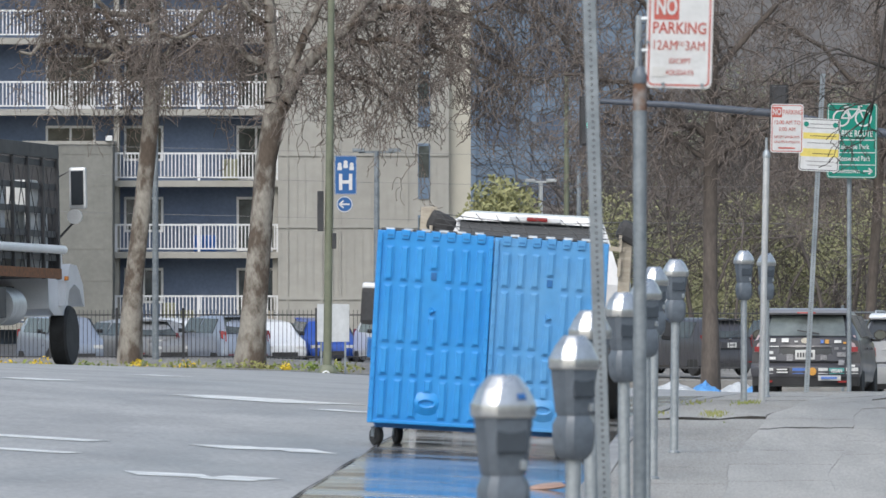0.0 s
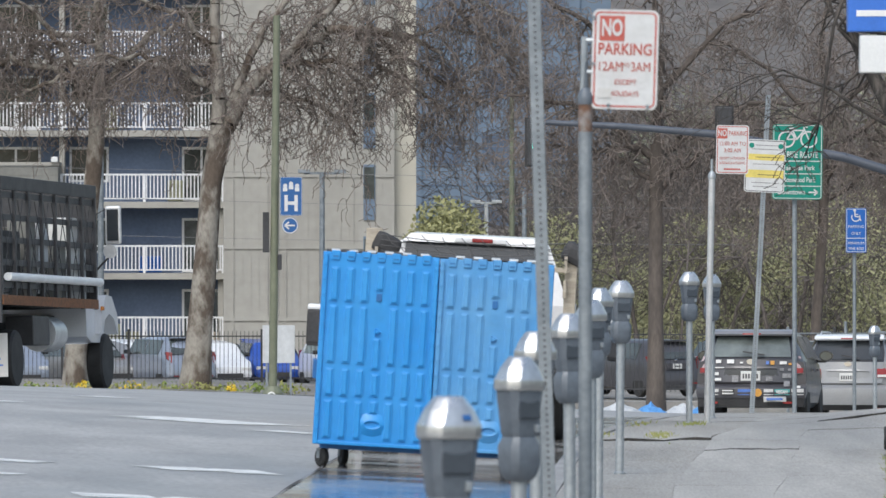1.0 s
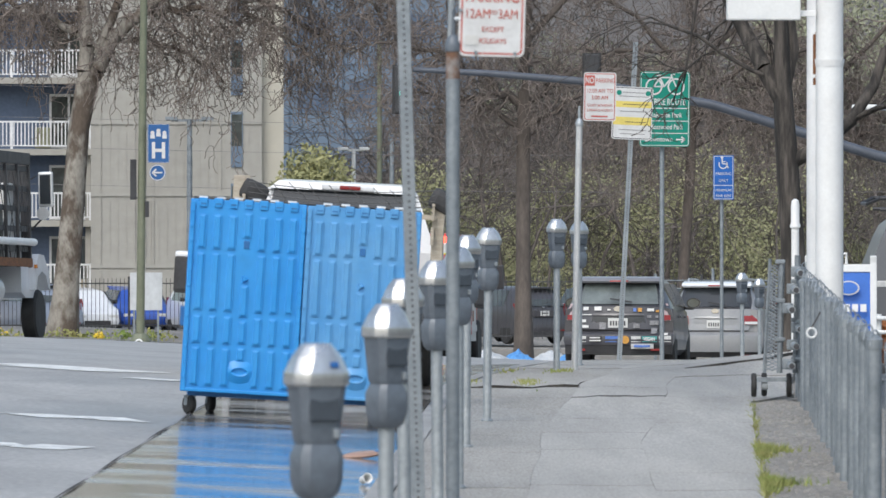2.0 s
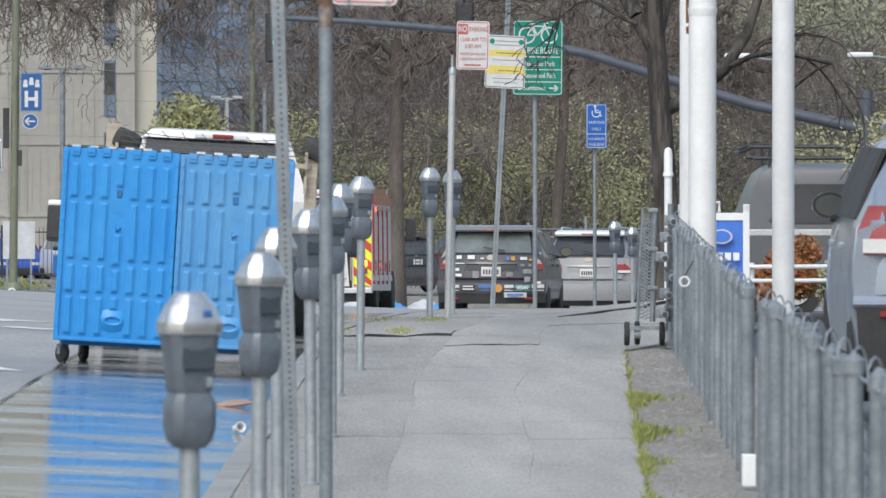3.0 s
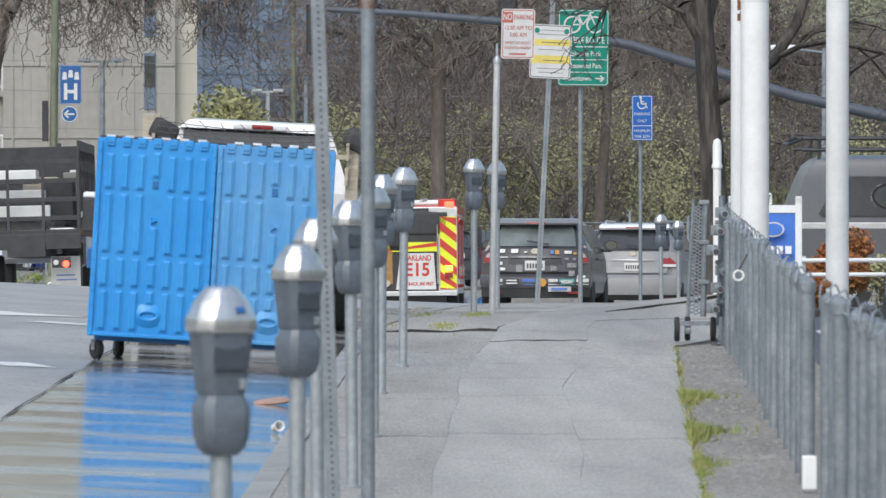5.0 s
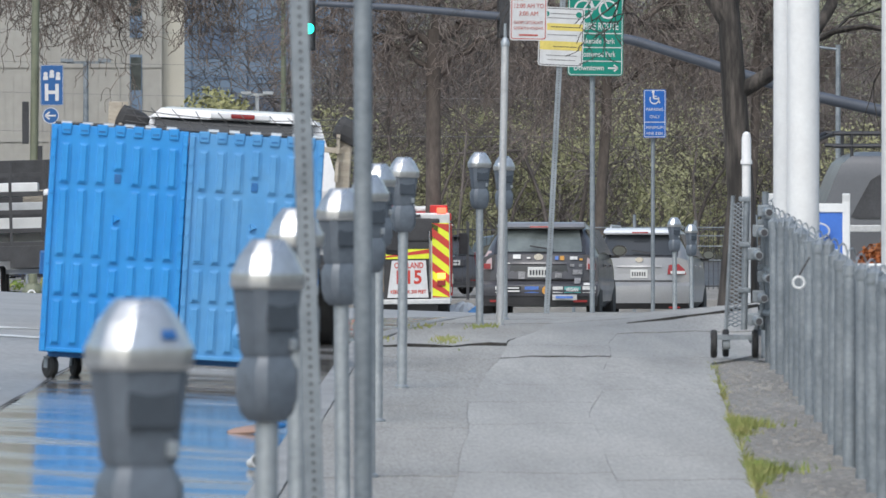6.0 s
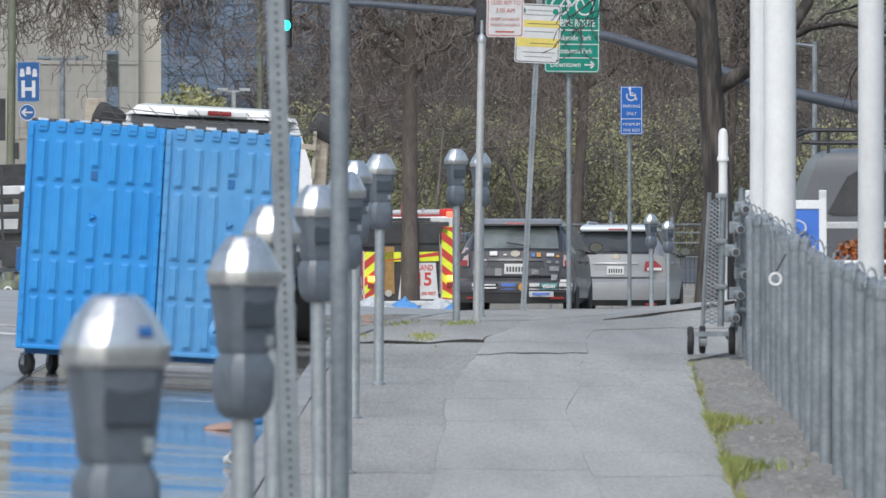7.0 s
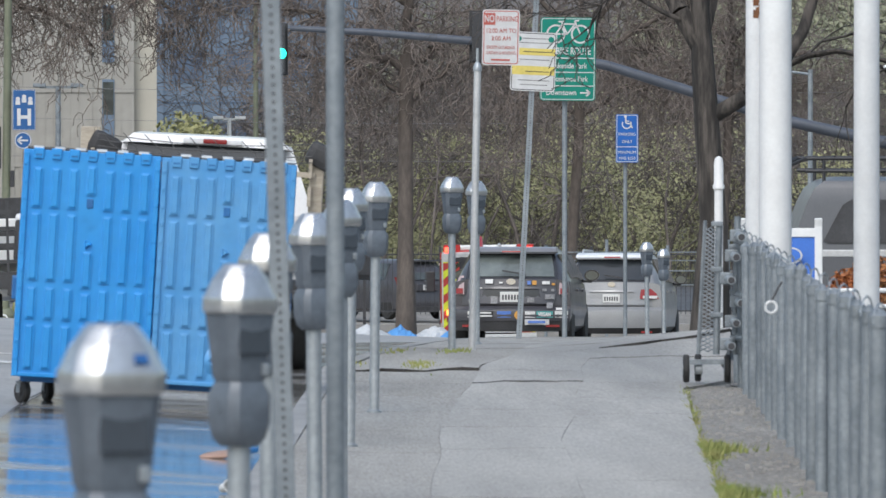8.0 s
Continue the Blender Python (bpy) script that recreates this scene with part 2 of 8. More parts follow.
    "cable_far": mat("weathered_grey_cable", (0.24, 0.24, 0.24), 0.6),
    "cover": mat("orange_cover_plate", (0.42, 0.27, 0.2), 0.6, vary=0.12, scale=6),
    "seal_blue": mat("board_blue", (0.05, 0.17, 0.6), 0.4, vary=0.05),
    "plate": mat("pale_plate", (0.6, 0.6, 0.58), 0.4, vary=0.05),
    "vinyl_a": mat("white_sticker", (0.7, 0.7, 0.68), 0.45, vary=0.1, scale=30),
    "vinyl_b": mat("blue_sticker", (0.1, 0.2, 0.55), 0.45, vary=0.1, scale=30),
    "vinyl_c": mat("orange_sticker", (0.6, 0.3, 0.05), 0.45, vary=0.1, scale=30),
    "vinyl_e": mat("black_sticker", (0.02, 0.02, 0.022), 0.45, vary=0.1, scale=30),
    "vinyl_f": mat("grey_sticker", (0.3, 0.3, 0.31), 0.5, second=(0.1, 0.1, 0.1), vary=0.2, scale=40),
    # The dark grey car paint, lightened for sky reflected on the spoiler.
    "spoiler_sky_sheen": mat("grey_paint_sky_sheen", (0.2, 0.2, 0.21), 0.3, vary=0.05, coat=0.4),
    "vinyl_d": mat("teal_sticker", (0.1, 0.38, 0.36), 0.45, vary=0.1, scale=30),
}


# ---- shape helpers ----
def link(name, bm, material, parent=None, smooth=False, label="", mats=()):
    me = bpy.data.meshes.new(name)
    bm.normal_update()
    bm.to_mesh(me)
    bm.free()
    me.materials.append(M[material])
    for x in mats:
        me.materials.append(M[x])
    if smooth:
        for p in me.polygons:
            p.use_smooth = True
        me.set_sharp_from_angle(angle=radians(35))
    ob = new(name, me)
    if parent:
        ob.parent = parent
    if label:
        ob["label"] = label
    return ob


def part(name, bm, material, parent, label="", smooth=False):
    """One mesh object under a thing or a part."""
    return link(name, bm, material, parent, smooth, label)


def thing(name, m=None, label="", category="", group="", kind=""):
    e = new(name)
    if m is not None:
        e.matrix_basis = m
    return tagged(e, label, category, group, kind)


def box(bm, x0, x1, y0, y1, z0, z1, bevel=0.0, m=None):
    res = bmesh.ops.create_cube(bm, size=1.0)
    vs = res["verts"]
    bmesh.ops.scale(bm, verts=vs, vec=(x1 - x0, y1 - y0, z1 - z0))
    bmesh.ops.translate(bm, verts=vs, vec=((x0 + x1) / 2, (y0 + y1) / 2, (z0 + z1) / 2))
    if bevel:
        es = list({e for v in vs for e in v.link_edges})
        r = bmesh.ops.bevel(bm, geom=es, offset=bevel, segments=2, affect="EDGES", profile=0.6)
        vs = list({v for f in r["faces"] for v in f.verts} | {v for v in vs if v.is_valid})
    if m is not None:
        bmesh.ops.transform(bm, matrix=m, verts=vs)
    return vs


def boxed(x0, x1, y0, y1, z0, z1, bevel=0.0):
    bm = bmesh.new()
    box(bm, x0, x1, y0, y1, z0, z1, bevel)
    return bm


def tube(bm, a, b, r0, r1=None, n=10, caps=True):
    """A tapered tube from a to b."""
    a, b = Vector(a), Vector(b)
    r1 = r0 if r1 is None else r1
    d = (b - a).normalized()
    q = d.to_track_quat("Z", "Y").to_matrix()
    rings = []
    for c, r in ((a, r0), (b, r1)):
        rings.append([bm.verts.new(c + q @ Vector((r * math.cos(2 * math.pi * k / n), r * math.sin(2 * math.pi * k / n), 0))) for k in range(n)])
    for k in range(n):
        bm.faces.new((rings[0][k], rings[0][(k + 1) % n], rings[1][(k + 1) % n], rings[1][k]))
    if caps:
        bm.faces.new(list(reversed(rings[0])))
        bm.faces.new(rings[1])
    return bm


def tubed(a, b, r0, r1=None, n=12):
    return tube(bmesh.new(), a, b, r0, r1, n)


def path_tube(pts, r, n=8):
    """One tube that follows bends."""
    bm = bmesh.new()
    ps = [Vector(p) for p in pts]
    rings = []
    for i, p in enumerate(ps):
        d = (ps[min(i + 1, len(ps) - 1)] - ps[max(i - 1, 0)]).normalized()
        q = d.to_track_quat("Z", "Y").to_matrix()
        rings.append([bm.verts.new(p + q @ Vector((r * math.cos(2 * math.pi * k / n), r * math.sin(2 * math.pi * k / n), 0))) for k in range(n)])
    for u, v in zip(rings[:-1], rings[1:]):
        for k in range(n):
            bm.faces.new((u[k], u[(k + 1) % n], v[(k + 1) % n], v[k]))
    bm.faces.new(list(reversed(rings[0])))
    bm.faces.new(rings[-1])
    return bm


def lathe(bm, profile, n=20, cx=0, cy=0):
    """Turn (radius, height) pairs round the z axis."""
    rings = []
    for r, z in profile:
        rings.append([bm.verts.new((cx + r * math.cos(2 * math.pi * k / n), cy + r * math.sin(2 * math.pi * k / n), z)) for k in range(n)])
    for p, q in zip(rings[:-1], rings[1:]):
        for k in range(n):
            bm.faces.new((p[k], p[(k + 1) % n], q[(k + 1) % n], q[k]))
    bm.faces.new(list(reversed(rings[0])))
    bm.faces.new(rings[-1])
    return bm


def loft(sections, close=True):
    """Skin between rings of equal length."""
    bm = bmesh.new()
    rings = [[bm.verts.new(p) for p in s] for s in sections]
    n = len(rings[0])
    for p, q in zip(rings[:-1], rings[1:]):
        for k in range(n):
            bm.faces.new((p[k], p[(k + 1) % n], q[(k + 1) % n], q[k]))
    if close:
        bm.faces.new(list(reversed(rings[0])))
        bm.faces.new(rings[-1])
    bmesh.ops.recalc_face_normals(bm, faces=bm.faces)
    return bm


def prism(outline, x0, x1):
    """An outline in (y, z) pushed out along x."""
    bm = bmesh.new()
    a = [bm.verts.new((x0, y, z)) for y, z in outline]
    b = [bm.verts.new((x1, y, z)) for y, z in outline]
    n = len(a)
    for k in range(n):
        bm.faces.new((a[k], a[(k + 1) % n], b[(k + 1) % n], b[k]))
    bm.faces.new(list(reversed(a)))
    bm.faces.new(b)
    bmesh.ops.recalc_face_normals(bm, faces=bm.faces)
    return bm


def plate(outline, depth):
    """An outline in (x, z) given depth along y, its face at y = 0 towards -y."""
    bm = bmesh.new()
    a = [bm.verts.new((x, 0, z)) for x, z in outline]
    b = [bm.verts.new((x, depth, z)) for x, z in outline]
    n = len(a)
    for k in range(n):
        bm.faces.new((a[k], a[(k + 1) % n], b[(k + 1) % n], b[k]))
    bm.faces.new(list(reversed(a)))
    bm.faces.new(b)
    bmesh.ops.recalc_face_normals(bm, faces=bm.faces)
    return bm


def rounded(w, h, r, n=4):
    """Outline of a rounded rectangle centred on the origin."""
    out = []
    for cx, cz, a0 in ((w / 2 - r, h / 2 - r, 0), (-w / 2 + r, h / 2 - r, 90), (-w / 2 + r, -h / 2 + r, 180), (w / 2 - r, -h / 2 + r, 270)):
        for k in range(n + 1):
            a = radians(a0 + 90 * k / n)
            out.append((cx + r * math.cos(a), cz + r * math.sin(a)))
    return out


def moved(bm, m):
    bmesh.ops.transform(bm, matrix=m, verts=bm.verts)
    return bm


def lettering(text, size, material, parent, x, z, y=-0.004, width=None, bold=0.0, name="lettering"):
    """Raised letters on a face towards -y, centred at x, z."""
    cu = bpy.data.curves.new(name, "FONT")
    cu.body, cu.size, cu.align_x, cu.align_y, cu.extrude, cu.offset = text, size, "CENTER", "CENTER", 0.0008, bold
    cu.resolution_u = 3
    tmp = bpy.data.objects.new(name, cu)
    scene.collection.objects.link(tmp)
    bpy.context.view_layer.update()
    me = bpy.data.meshes.new_from_object(tmp.evaluated_get(bpy.context.evaluated_depsgraph_get()))
    bpy.data.objects.remove(tmp)
    xs = [v.co.x for v in me.vertices]
    k = width / (max(xs) - min(xs)) if width else 1.0
    me.transform(pose(x, y, z, 90) @ Matrix.Diagonal((k, 1, 1, 1)))
    me.materials.clear()
    me.materials.append(M[material])
    ob = new(name, me)
    ob.parent = parent
    return ob


# ---- the lie of the land ----
def fall(d):
    """Level of the pavement along the street: level first, then downhill, then level again."""
    a = 6.0
    top = a * math.log1p(math.exp(min(40, (d - 88) / a)))
    end = 12.0 * math.log1p(math.exp(min(40, (d - 262) / 12.0)))
    return -0.0235 * (top - end)


def kerb_x(d):
    """The kerb runs straight, then bends off to the side over the crest."""
    return -1.42 + 0.0383 * min(d, 80) + 0.083 * max(0.0, d - 80)


def meter_x(d):
    return -0.87 + 0.0383 * d


def fence_x(d):
    if d > 76:
        return 4.573 + 0.083 * (d - 76)
    return 1.115 + 0.0455 * d


def edge_x(d):
    """Outer edge of the slabs, where the earth strip begins."""
    return kerb_x(d) + 1.744 + 0.0119 * min(74.0, max(25.0, d)) + (min(0.42, 0.3 * (d - 74)) if d > 74 else 0.0)


def road_z(x, d):
    """The roadway climbs away from the gutter, less so downhill, and dips where the side street joins."""
    over = max(0.0, kerb_x(d) - x)
    k = 0.05 - 0.024 * min(1.0, max(0.0, (d - 150) / 60))
    q = min(1.0, max(0.0, (d - 208) / 26))
    dip = 0.62 * q * q * (3 - 2 * q) * math.exp(-((x - 9.0) / 4.2) ** 2)
    return fall(d) - 0.16 - dip + k * min(over, 11) + 0.2 * k * max(0, over - 11)


# ---- ground, road, pavement ----
def sheet(name, x_at, d0, d1, nd, nx, z_at, material, kind="structure", parent=None):
    """A draped strip between two lines along the street."""
    bm = bmesh.new()
    rows = []
    for i in range(nd + 1):
        d = d0 + (d1 - d0) * i / nd
        xa, xb = x_at(d)
        rows.append([bm.verts.new((xa + (xb - xa) * k / nx, d, z_at(xa + (xb - xa) * k / nx, d))) for k in range(nx + 1)])
    for p, q in zip(rows[:-1], rows[1:]):
        for k in range(nx):
            bm.faces.new((p[k], p[k + 1], q[k + 1], q[k]))
    ob = link(name, bm, material, parent, True)
    if kind:
        tagged(ob, kind=kind)
    return ob


def build_ground():
    sheet("ground", lambda d: (-900, 900), -300, 2400, 90, 24, lambda x, d: fall(d) - 0.75, "earth")
    tagged(bpy.data.objects["ground"], "bare earth reaching to the wooded hills", "ground")
    r = sheet("road", lambda d: (-60, kerb_x(d) + 0.05), -40, 264, 152, 40, road_z, "asphalt")
    tagged(r, "damp grey asphalt roadway falling away downhill", "road")
    c = sheet("cross_road", lambda d: (kerb_x(d) - 0.7, 80), 200, 264, 32, 20, lambda x, d: fall(d) - 0.16, "asphalt")
    tagged(c, "damp asphalt side street at the foot of the hill", "road")


build_ground()


# ---- parking meters ----
def parking_meter(m, label):
    t = thing("parking_meter", m, label, "parking meter", "parking meters along the kerb")
    bm = bmesh.new()
    lathe(bm, [(0.031, -0.02), (0.031, 1.03)], 14)
    lathe(bm, [(0.045, -0.02), (0.045, 0.012), (0.034, 0.02)], 14)
    part("post", bm, "steel", t, "galvanised steel post", True)

    def ring(w, dpt, z, k=16, p=5.0):
        out = []
        for i in range(k):
            a = 2 * math.pi * (i + 0.5) / k
            c, s_ = math.cos(a), math.sin(a)
            r = (abs(c) ** p + abs(s_) ** p) ** (-1 / p)
            out.append((w / 2 * r * c, dpt / 2 * r * s_, z))
        return out

    def facet(w, dpt, z, c=0.27):
        a, b, e = w / 2, dpt / 2, c * w
        return [(a, -b + e, z), (a, b - e, z), (a - e, b, z), (-a + e, b, z), (-a, b - e, z), (-a, -b + e, z), (-a + e, -b, z), (a - e, -b, z)]

    vault = loft([ring(0.09, 0.085, 0.985, p=3), ring(0.122, 0.108, 1.006), ring(0.142, 0.124, 1.045), ring(0.146, 0.127, 1.118), ring(0.114, 0.102, 1.152)])
    part("coin_vault", vault, "meter_body", t, "", True)
    body = loft([ring(0.108, 0.098, 1.15), ring(0.128, 0.108, 1.168), ring(0.142, 0.12, 1.24), ring(0.16, 0.132, 1.315), ring(0.164, 0.134, 1.336)])
    housing = part("housing", body, "meter_body", t, "grey cast housing", True)
    dome = loft([facet(0.172, 0.142, 1.328, 0.2), facet(0.186, 0.155, 1.336, 0.2), facet(0.186, 0.155, 1.37, 0.2), facet(0.178, 0.148, 1.379, 0.22), facet(0.146, 0.124, 1.418, 0.25), facet(0.098, 0.086, 1.45, 0.27), facet(0.084, 0.074, 1.458, 0.27)])
    bmesh.ops.bevel(dome, geom=list(dome.edges), offset=0.004, segments=2, affect="EDGES", profile=0.5)
    part("dome", dome, "meter_dome", t, "silver faceted dome", True)
    lock = bmesh.new()
    tube(lock, (-0.074, 0, 1.09), (-0.06, 0, 1.09), 0.02, 0.02, 14)
    part("vault_lock", lock, "meter_body", t)
    part("face_plate", moved(boxed(-0.05, 0.05, -0.005, 0.005, -0.042, 0.042, 0.004), pose(0, -0.0605, 1.265, -6)), "meter_dark", housing)
    part("coin_slot", boxed(0.03, 0.05, -0.066, -0.05, 1.17, 1.2, 0.004), "steel", housing)
    return t


def place_meters():
    """One meter to a parking bay, then two past the crest and two at the far end."""
    spots = ((27.5, meter_x(27.5), 24), (34.5, 0.49, 38), (41.2, meter_x(41.2) - 0.03, 36), (47.8, meter_x(47.8), 30),
             (54.6, meter_x(54.6), 34), (62.1, 1.44, 38), (68.2, 1.74, 20), (86.7, 2.88, 22), (91.6, 3.27, 34), (135.8, 7.3, 30), (145.5, 8.1, 36))
    first = None
    for d, x, turn in spots:
        z = fall(d) - (0.15 if d > 130 else 0)
        if first is None:
            first = parking_meter(pose(x, d, z, 0, 0, turn), "single-space parking meter with silver dome on a steel post")
        else:
            copy_thing(first, pose(x, d, z, 0, (turn % 3 - 1) * 0.5, turn))
    for o in first.children:
        if o.name == "dome":
            part("sticker", moved(boxed(-0.014, 0.014, -0.003, 0.003, -0.016, 0.016, 0.002), pose(0.028, -0.067, 1.398, -40)), "sign_navy", o)


place_meters()


# ---- poles and signs ----
def square_post(x, d, z0, z1, lean_x=0.0, width=0.05, label="", lean_y=0.0, pitch=0.0254):
    """A square steel post with a row of holes up its faces."""
    t = thing("sign_post", pose(x, d, z0), label, "sign post")
    h = z1 - z0
    sh = Matrix(((1, 0, lean_x, 0), (0, 1, lean_y, 0), (0, 0, 1, 0), (0, 0, 0, 1)))
    bm = boxed(-width / 2, width / 2, -width / 2, width / 2, -0.05, h, 0.004)
    part("tube", moved(bm, sh), "steel_dull", t)
    holes = bmesh.new()
    k = 0.08
    while k < h - 0.03:
        tube(holes, (0, -width / 2 - 0.0012, k), (0, -width / 2 + 0.004, k), 0.0055, 0.0055, 6)
        k += pitch
    part("hole_strip", moved(holes, sh), "ink", t)["kind"] = "stuff"
    return t


def round_post(x, d, z0, z1, r, material, label, lean=0.0, rust=False, cap=True):
    t = thing("sign_post", pose(x, d, z0), label, "sign post")
    h = z1 - z0
    part("tube", tubed((0, 0, -0.05), (lean * h, 0, h - 0.06), r, r, 16), material, t, "", True)
    if rust:
        part("rust_band", tubed((lean * (h - 0.19), 0, h - 0.19), (lean * h, 0, h - 0.055), r + 0.0012, r + 0.0012, 16), "rust_worn", t, "rusty band below the cap", True)
    if cap:
        bm = bmesh.new()
        lathe(bm, [(r + 0.005, h - 0.065), (r + 0.007, h - 0.03), (r * 0.8, h), (r * 0.45, h + 0.012), (r * 0.35, h + 0.13)], 16, lean * h, 0)
        part("cap_bracket", bm, "meter_body" if rust else "steel", t, "", True)
    return t


def sign_board(name, m, w, h, material, label, border=None, radius=0.03):
    t = thing(name, m, label, "sign")
    part("panel", plate(rounded(w, h, radius), 0.003), material, t)
    if border:
        bm = bmesh.new()
        o = rounded(w - 0.02, h - 0.02, radius * 0.8)
        i = rounded(w - 0.035, h - 0.035, radius * 0.6)
        a = [bm.verts.new((x, -0.0012, z)) for x, z in o]
        b = [bm.verts.new((x, -0.0012, z)) for x, z in i]
        n = len(a)
        for k in range(n):
            bm.faces.new((a[k], a[(k + 1) % n], b[(k + 1) % n], b[k]))
        part("border", bm, border, t)
    return t


def bar(t, x, z, w, h, material, name="bar", y=-0.003):
    return part(name, boxed(x - w / 2, x + w / 2, y, y + 0.002, z - h / 2, z + h / 2), material, t)


def near_no_parking():
    round_post(0.904, 41.6, 0, 2.56, 0.031, "steel_dull", "weathered galvanised pole with a rusty top", rust=True)
    t = sign_board("no_parking_sign", pose(1.085, 41.57, 2.70, 0, 1.6, -6), 0.305, 0.457, "sign_white", "white no-parking sign with faded red lettering", "sign_red")
    bar(t, -0.062, 0.142, 0.115, 0.115, "sign_red", "red_panel", -0.002)
    lettering("NO", 0.105, "sign_white", t, -0.062, 0.142, -0.005, 0.095, 0.003)
    lettering("PARKING", 0.075, "sign_red", t, 0, 0.045, -0.003, 0.245, 0.001)
    lettering("12AM", 0.062, "sign_red", t, -0.067, -0.035, -0.003, 0.108)
    lettering("TO", 0.026, "sign_red", t, 0.005, -0.026, -0.003)
    lettering("3AM", 0.062, "sign_red", t, 0.074, -0.035, -0.003, 0.088)
    lettering("EXCEPT", 0.034, "sign_red", t, 0.005, -0.105, -0.003, 0.1)
    lettering("HOLIDAYS", 0.034, "sign_red", t, 0.0, -0.158, -0.003, 0.135)
    bar(t, -0.09, -0.155, 0.06, 0.045, "plate", "faded_patch", -0.0045)
    for x, z in ((-0.07, -0.212), (0.11, -0.212), (-0.145, 0.19), (-0.145, -0.02)):
        part("bolt", tubed((x, -0.012, z), (x, 0.002, z), 0.009, 0.009, 8), "steel_dull", t)
    b = bmesh.new()
    tube(b, (-0.19, 0.012, -0.16), (-0.19, 0.012, 0.1), 0.014, 0.014, 8)
    tube(b, (-0.19, 0.012, 0.085), (-0.14, 0.008, 0.085), 0.01, 0.01, 8)
    tube(b, (-0.19, 0.012, -0.06), (-0.14, 0.008, -0.06), 0.01, 0.01, 8)
    part("side_bracket", b, "steel", t, "", True)


def far_no_parking():
    round_post(3.08, 87.6, fall(87.6), 2.33, 0.031, "aluminium", "bright galvanised pole with a domed cap", 0.02)
    t = sign_board("no_parking_sign", pose(3.325, 87.56, 2.55, 0, 1.0, 0), 0.315, 0.47, "sign_white", "small white no-parking sign with red lettering", "sign_red", 0.025)
    bar(t, -0.1, 0.155, 0.1, 0.1, "sign_red", "red_panel", -0.002)
    lettering("NO", 0.085, "sign_white", t, -0.1, 0.155, -0.005, 0.082, 0.002)
    lettering("PARKING", 0.068, "sign_red", t, 0.052, 0.155, -0.003, 0.18)
    lettering("12:00 AM TO", 0.055, "sign_red", t, 0, 0.055, -0.003, 0.25)
    lettering("3:00 AM", 0.055, "sign_red", t, 0, -0.01, -0.003, 0.16)
    lettering("EXCEPT SATURDAYS", 0.036, "sign_red", t, 0, -0.085, -0.003, 0.24)
    lettering("SUNDAYS & HOLIDAYS", 0.036, "sign_red", t, 0, -0.132, -0.003, 0.25)
    bar(t, 0, -0.19, 0.16, 0.014, "sign_red")


def street_cleaning_sign():
    square_post(4.13, 103, fall(103) - 0.05, 3.26, 0.052, 0.056, "leaning square steel post with punched holes")
    t = sign_board("parking_sign", pose(4.28, 102.95, 2.45, 0, 2.6, 0), 0.457, 0.60, "sign_white", "white street notice with two yellow bands", "ink", 0.035)
    bar(t, 0, 0.1, 0.43, 0.07, "sign_yellow", "yellow_band", -0.002)
    bar(t, 0, -0.09, 0.43, 0.09, "sign_yellow", "yellow_band", -0.002)
    for z, w in ((0.235, 0.26), (0.19, 0.34), (0.02, 0.3), (-0.19, 0.32), (-0.235, 0.28)):
        bar(t, 0.01, z, w, 0.007, "vinyl_f", "lettering_bar")
    for x in (-0.16, 0.17):
        part("badge", moved(tubed((0, -0.003, 0), (0, 0, 0), 0.03, 0.03, 12), pose(x, 0, 0.23)), "sign_green", t)
    for z, w in ((0.1, 0.3), (-0.1, 0.24)):
        bar(t, 0.04, z, w, 0.007, "ink", "lettering_bar", -0.004)


def ring_mesh(bm, cx, cz, r, wdt, y=-0.004, n=22, a0=0, a1=360):
    for k in range(n):
        p, q = radians(a0 + (a1 - a0) * k / n), radians(a0 + (a1 - a0) * (k + 1) / n)
        vs = [bm.verts.new((cx + rr * math.cos(a), y, cz + rr * math.sin(a))) for rr, a in ((r - wdt / 2, p), (r + wdt / 2, p), (r + wdt / 2, q), (r - wdt / 2, q))]
        bm.faces.new(vs)


def stroke(bm, a, b, w, y=-0.004):
    a, b = Vector((a[0], 0, a[1])), Vector((b[0], 0, b[1]))
    d = (b - a).normalized()
    s_ = Vector((-d.z, 0, d.x)) * (w / 2)
    bm.faces.new([bm.verts.new(Vector((0, y, 0)) + p) for p in (a - s_, b - s_, b + s_, a + s_)])


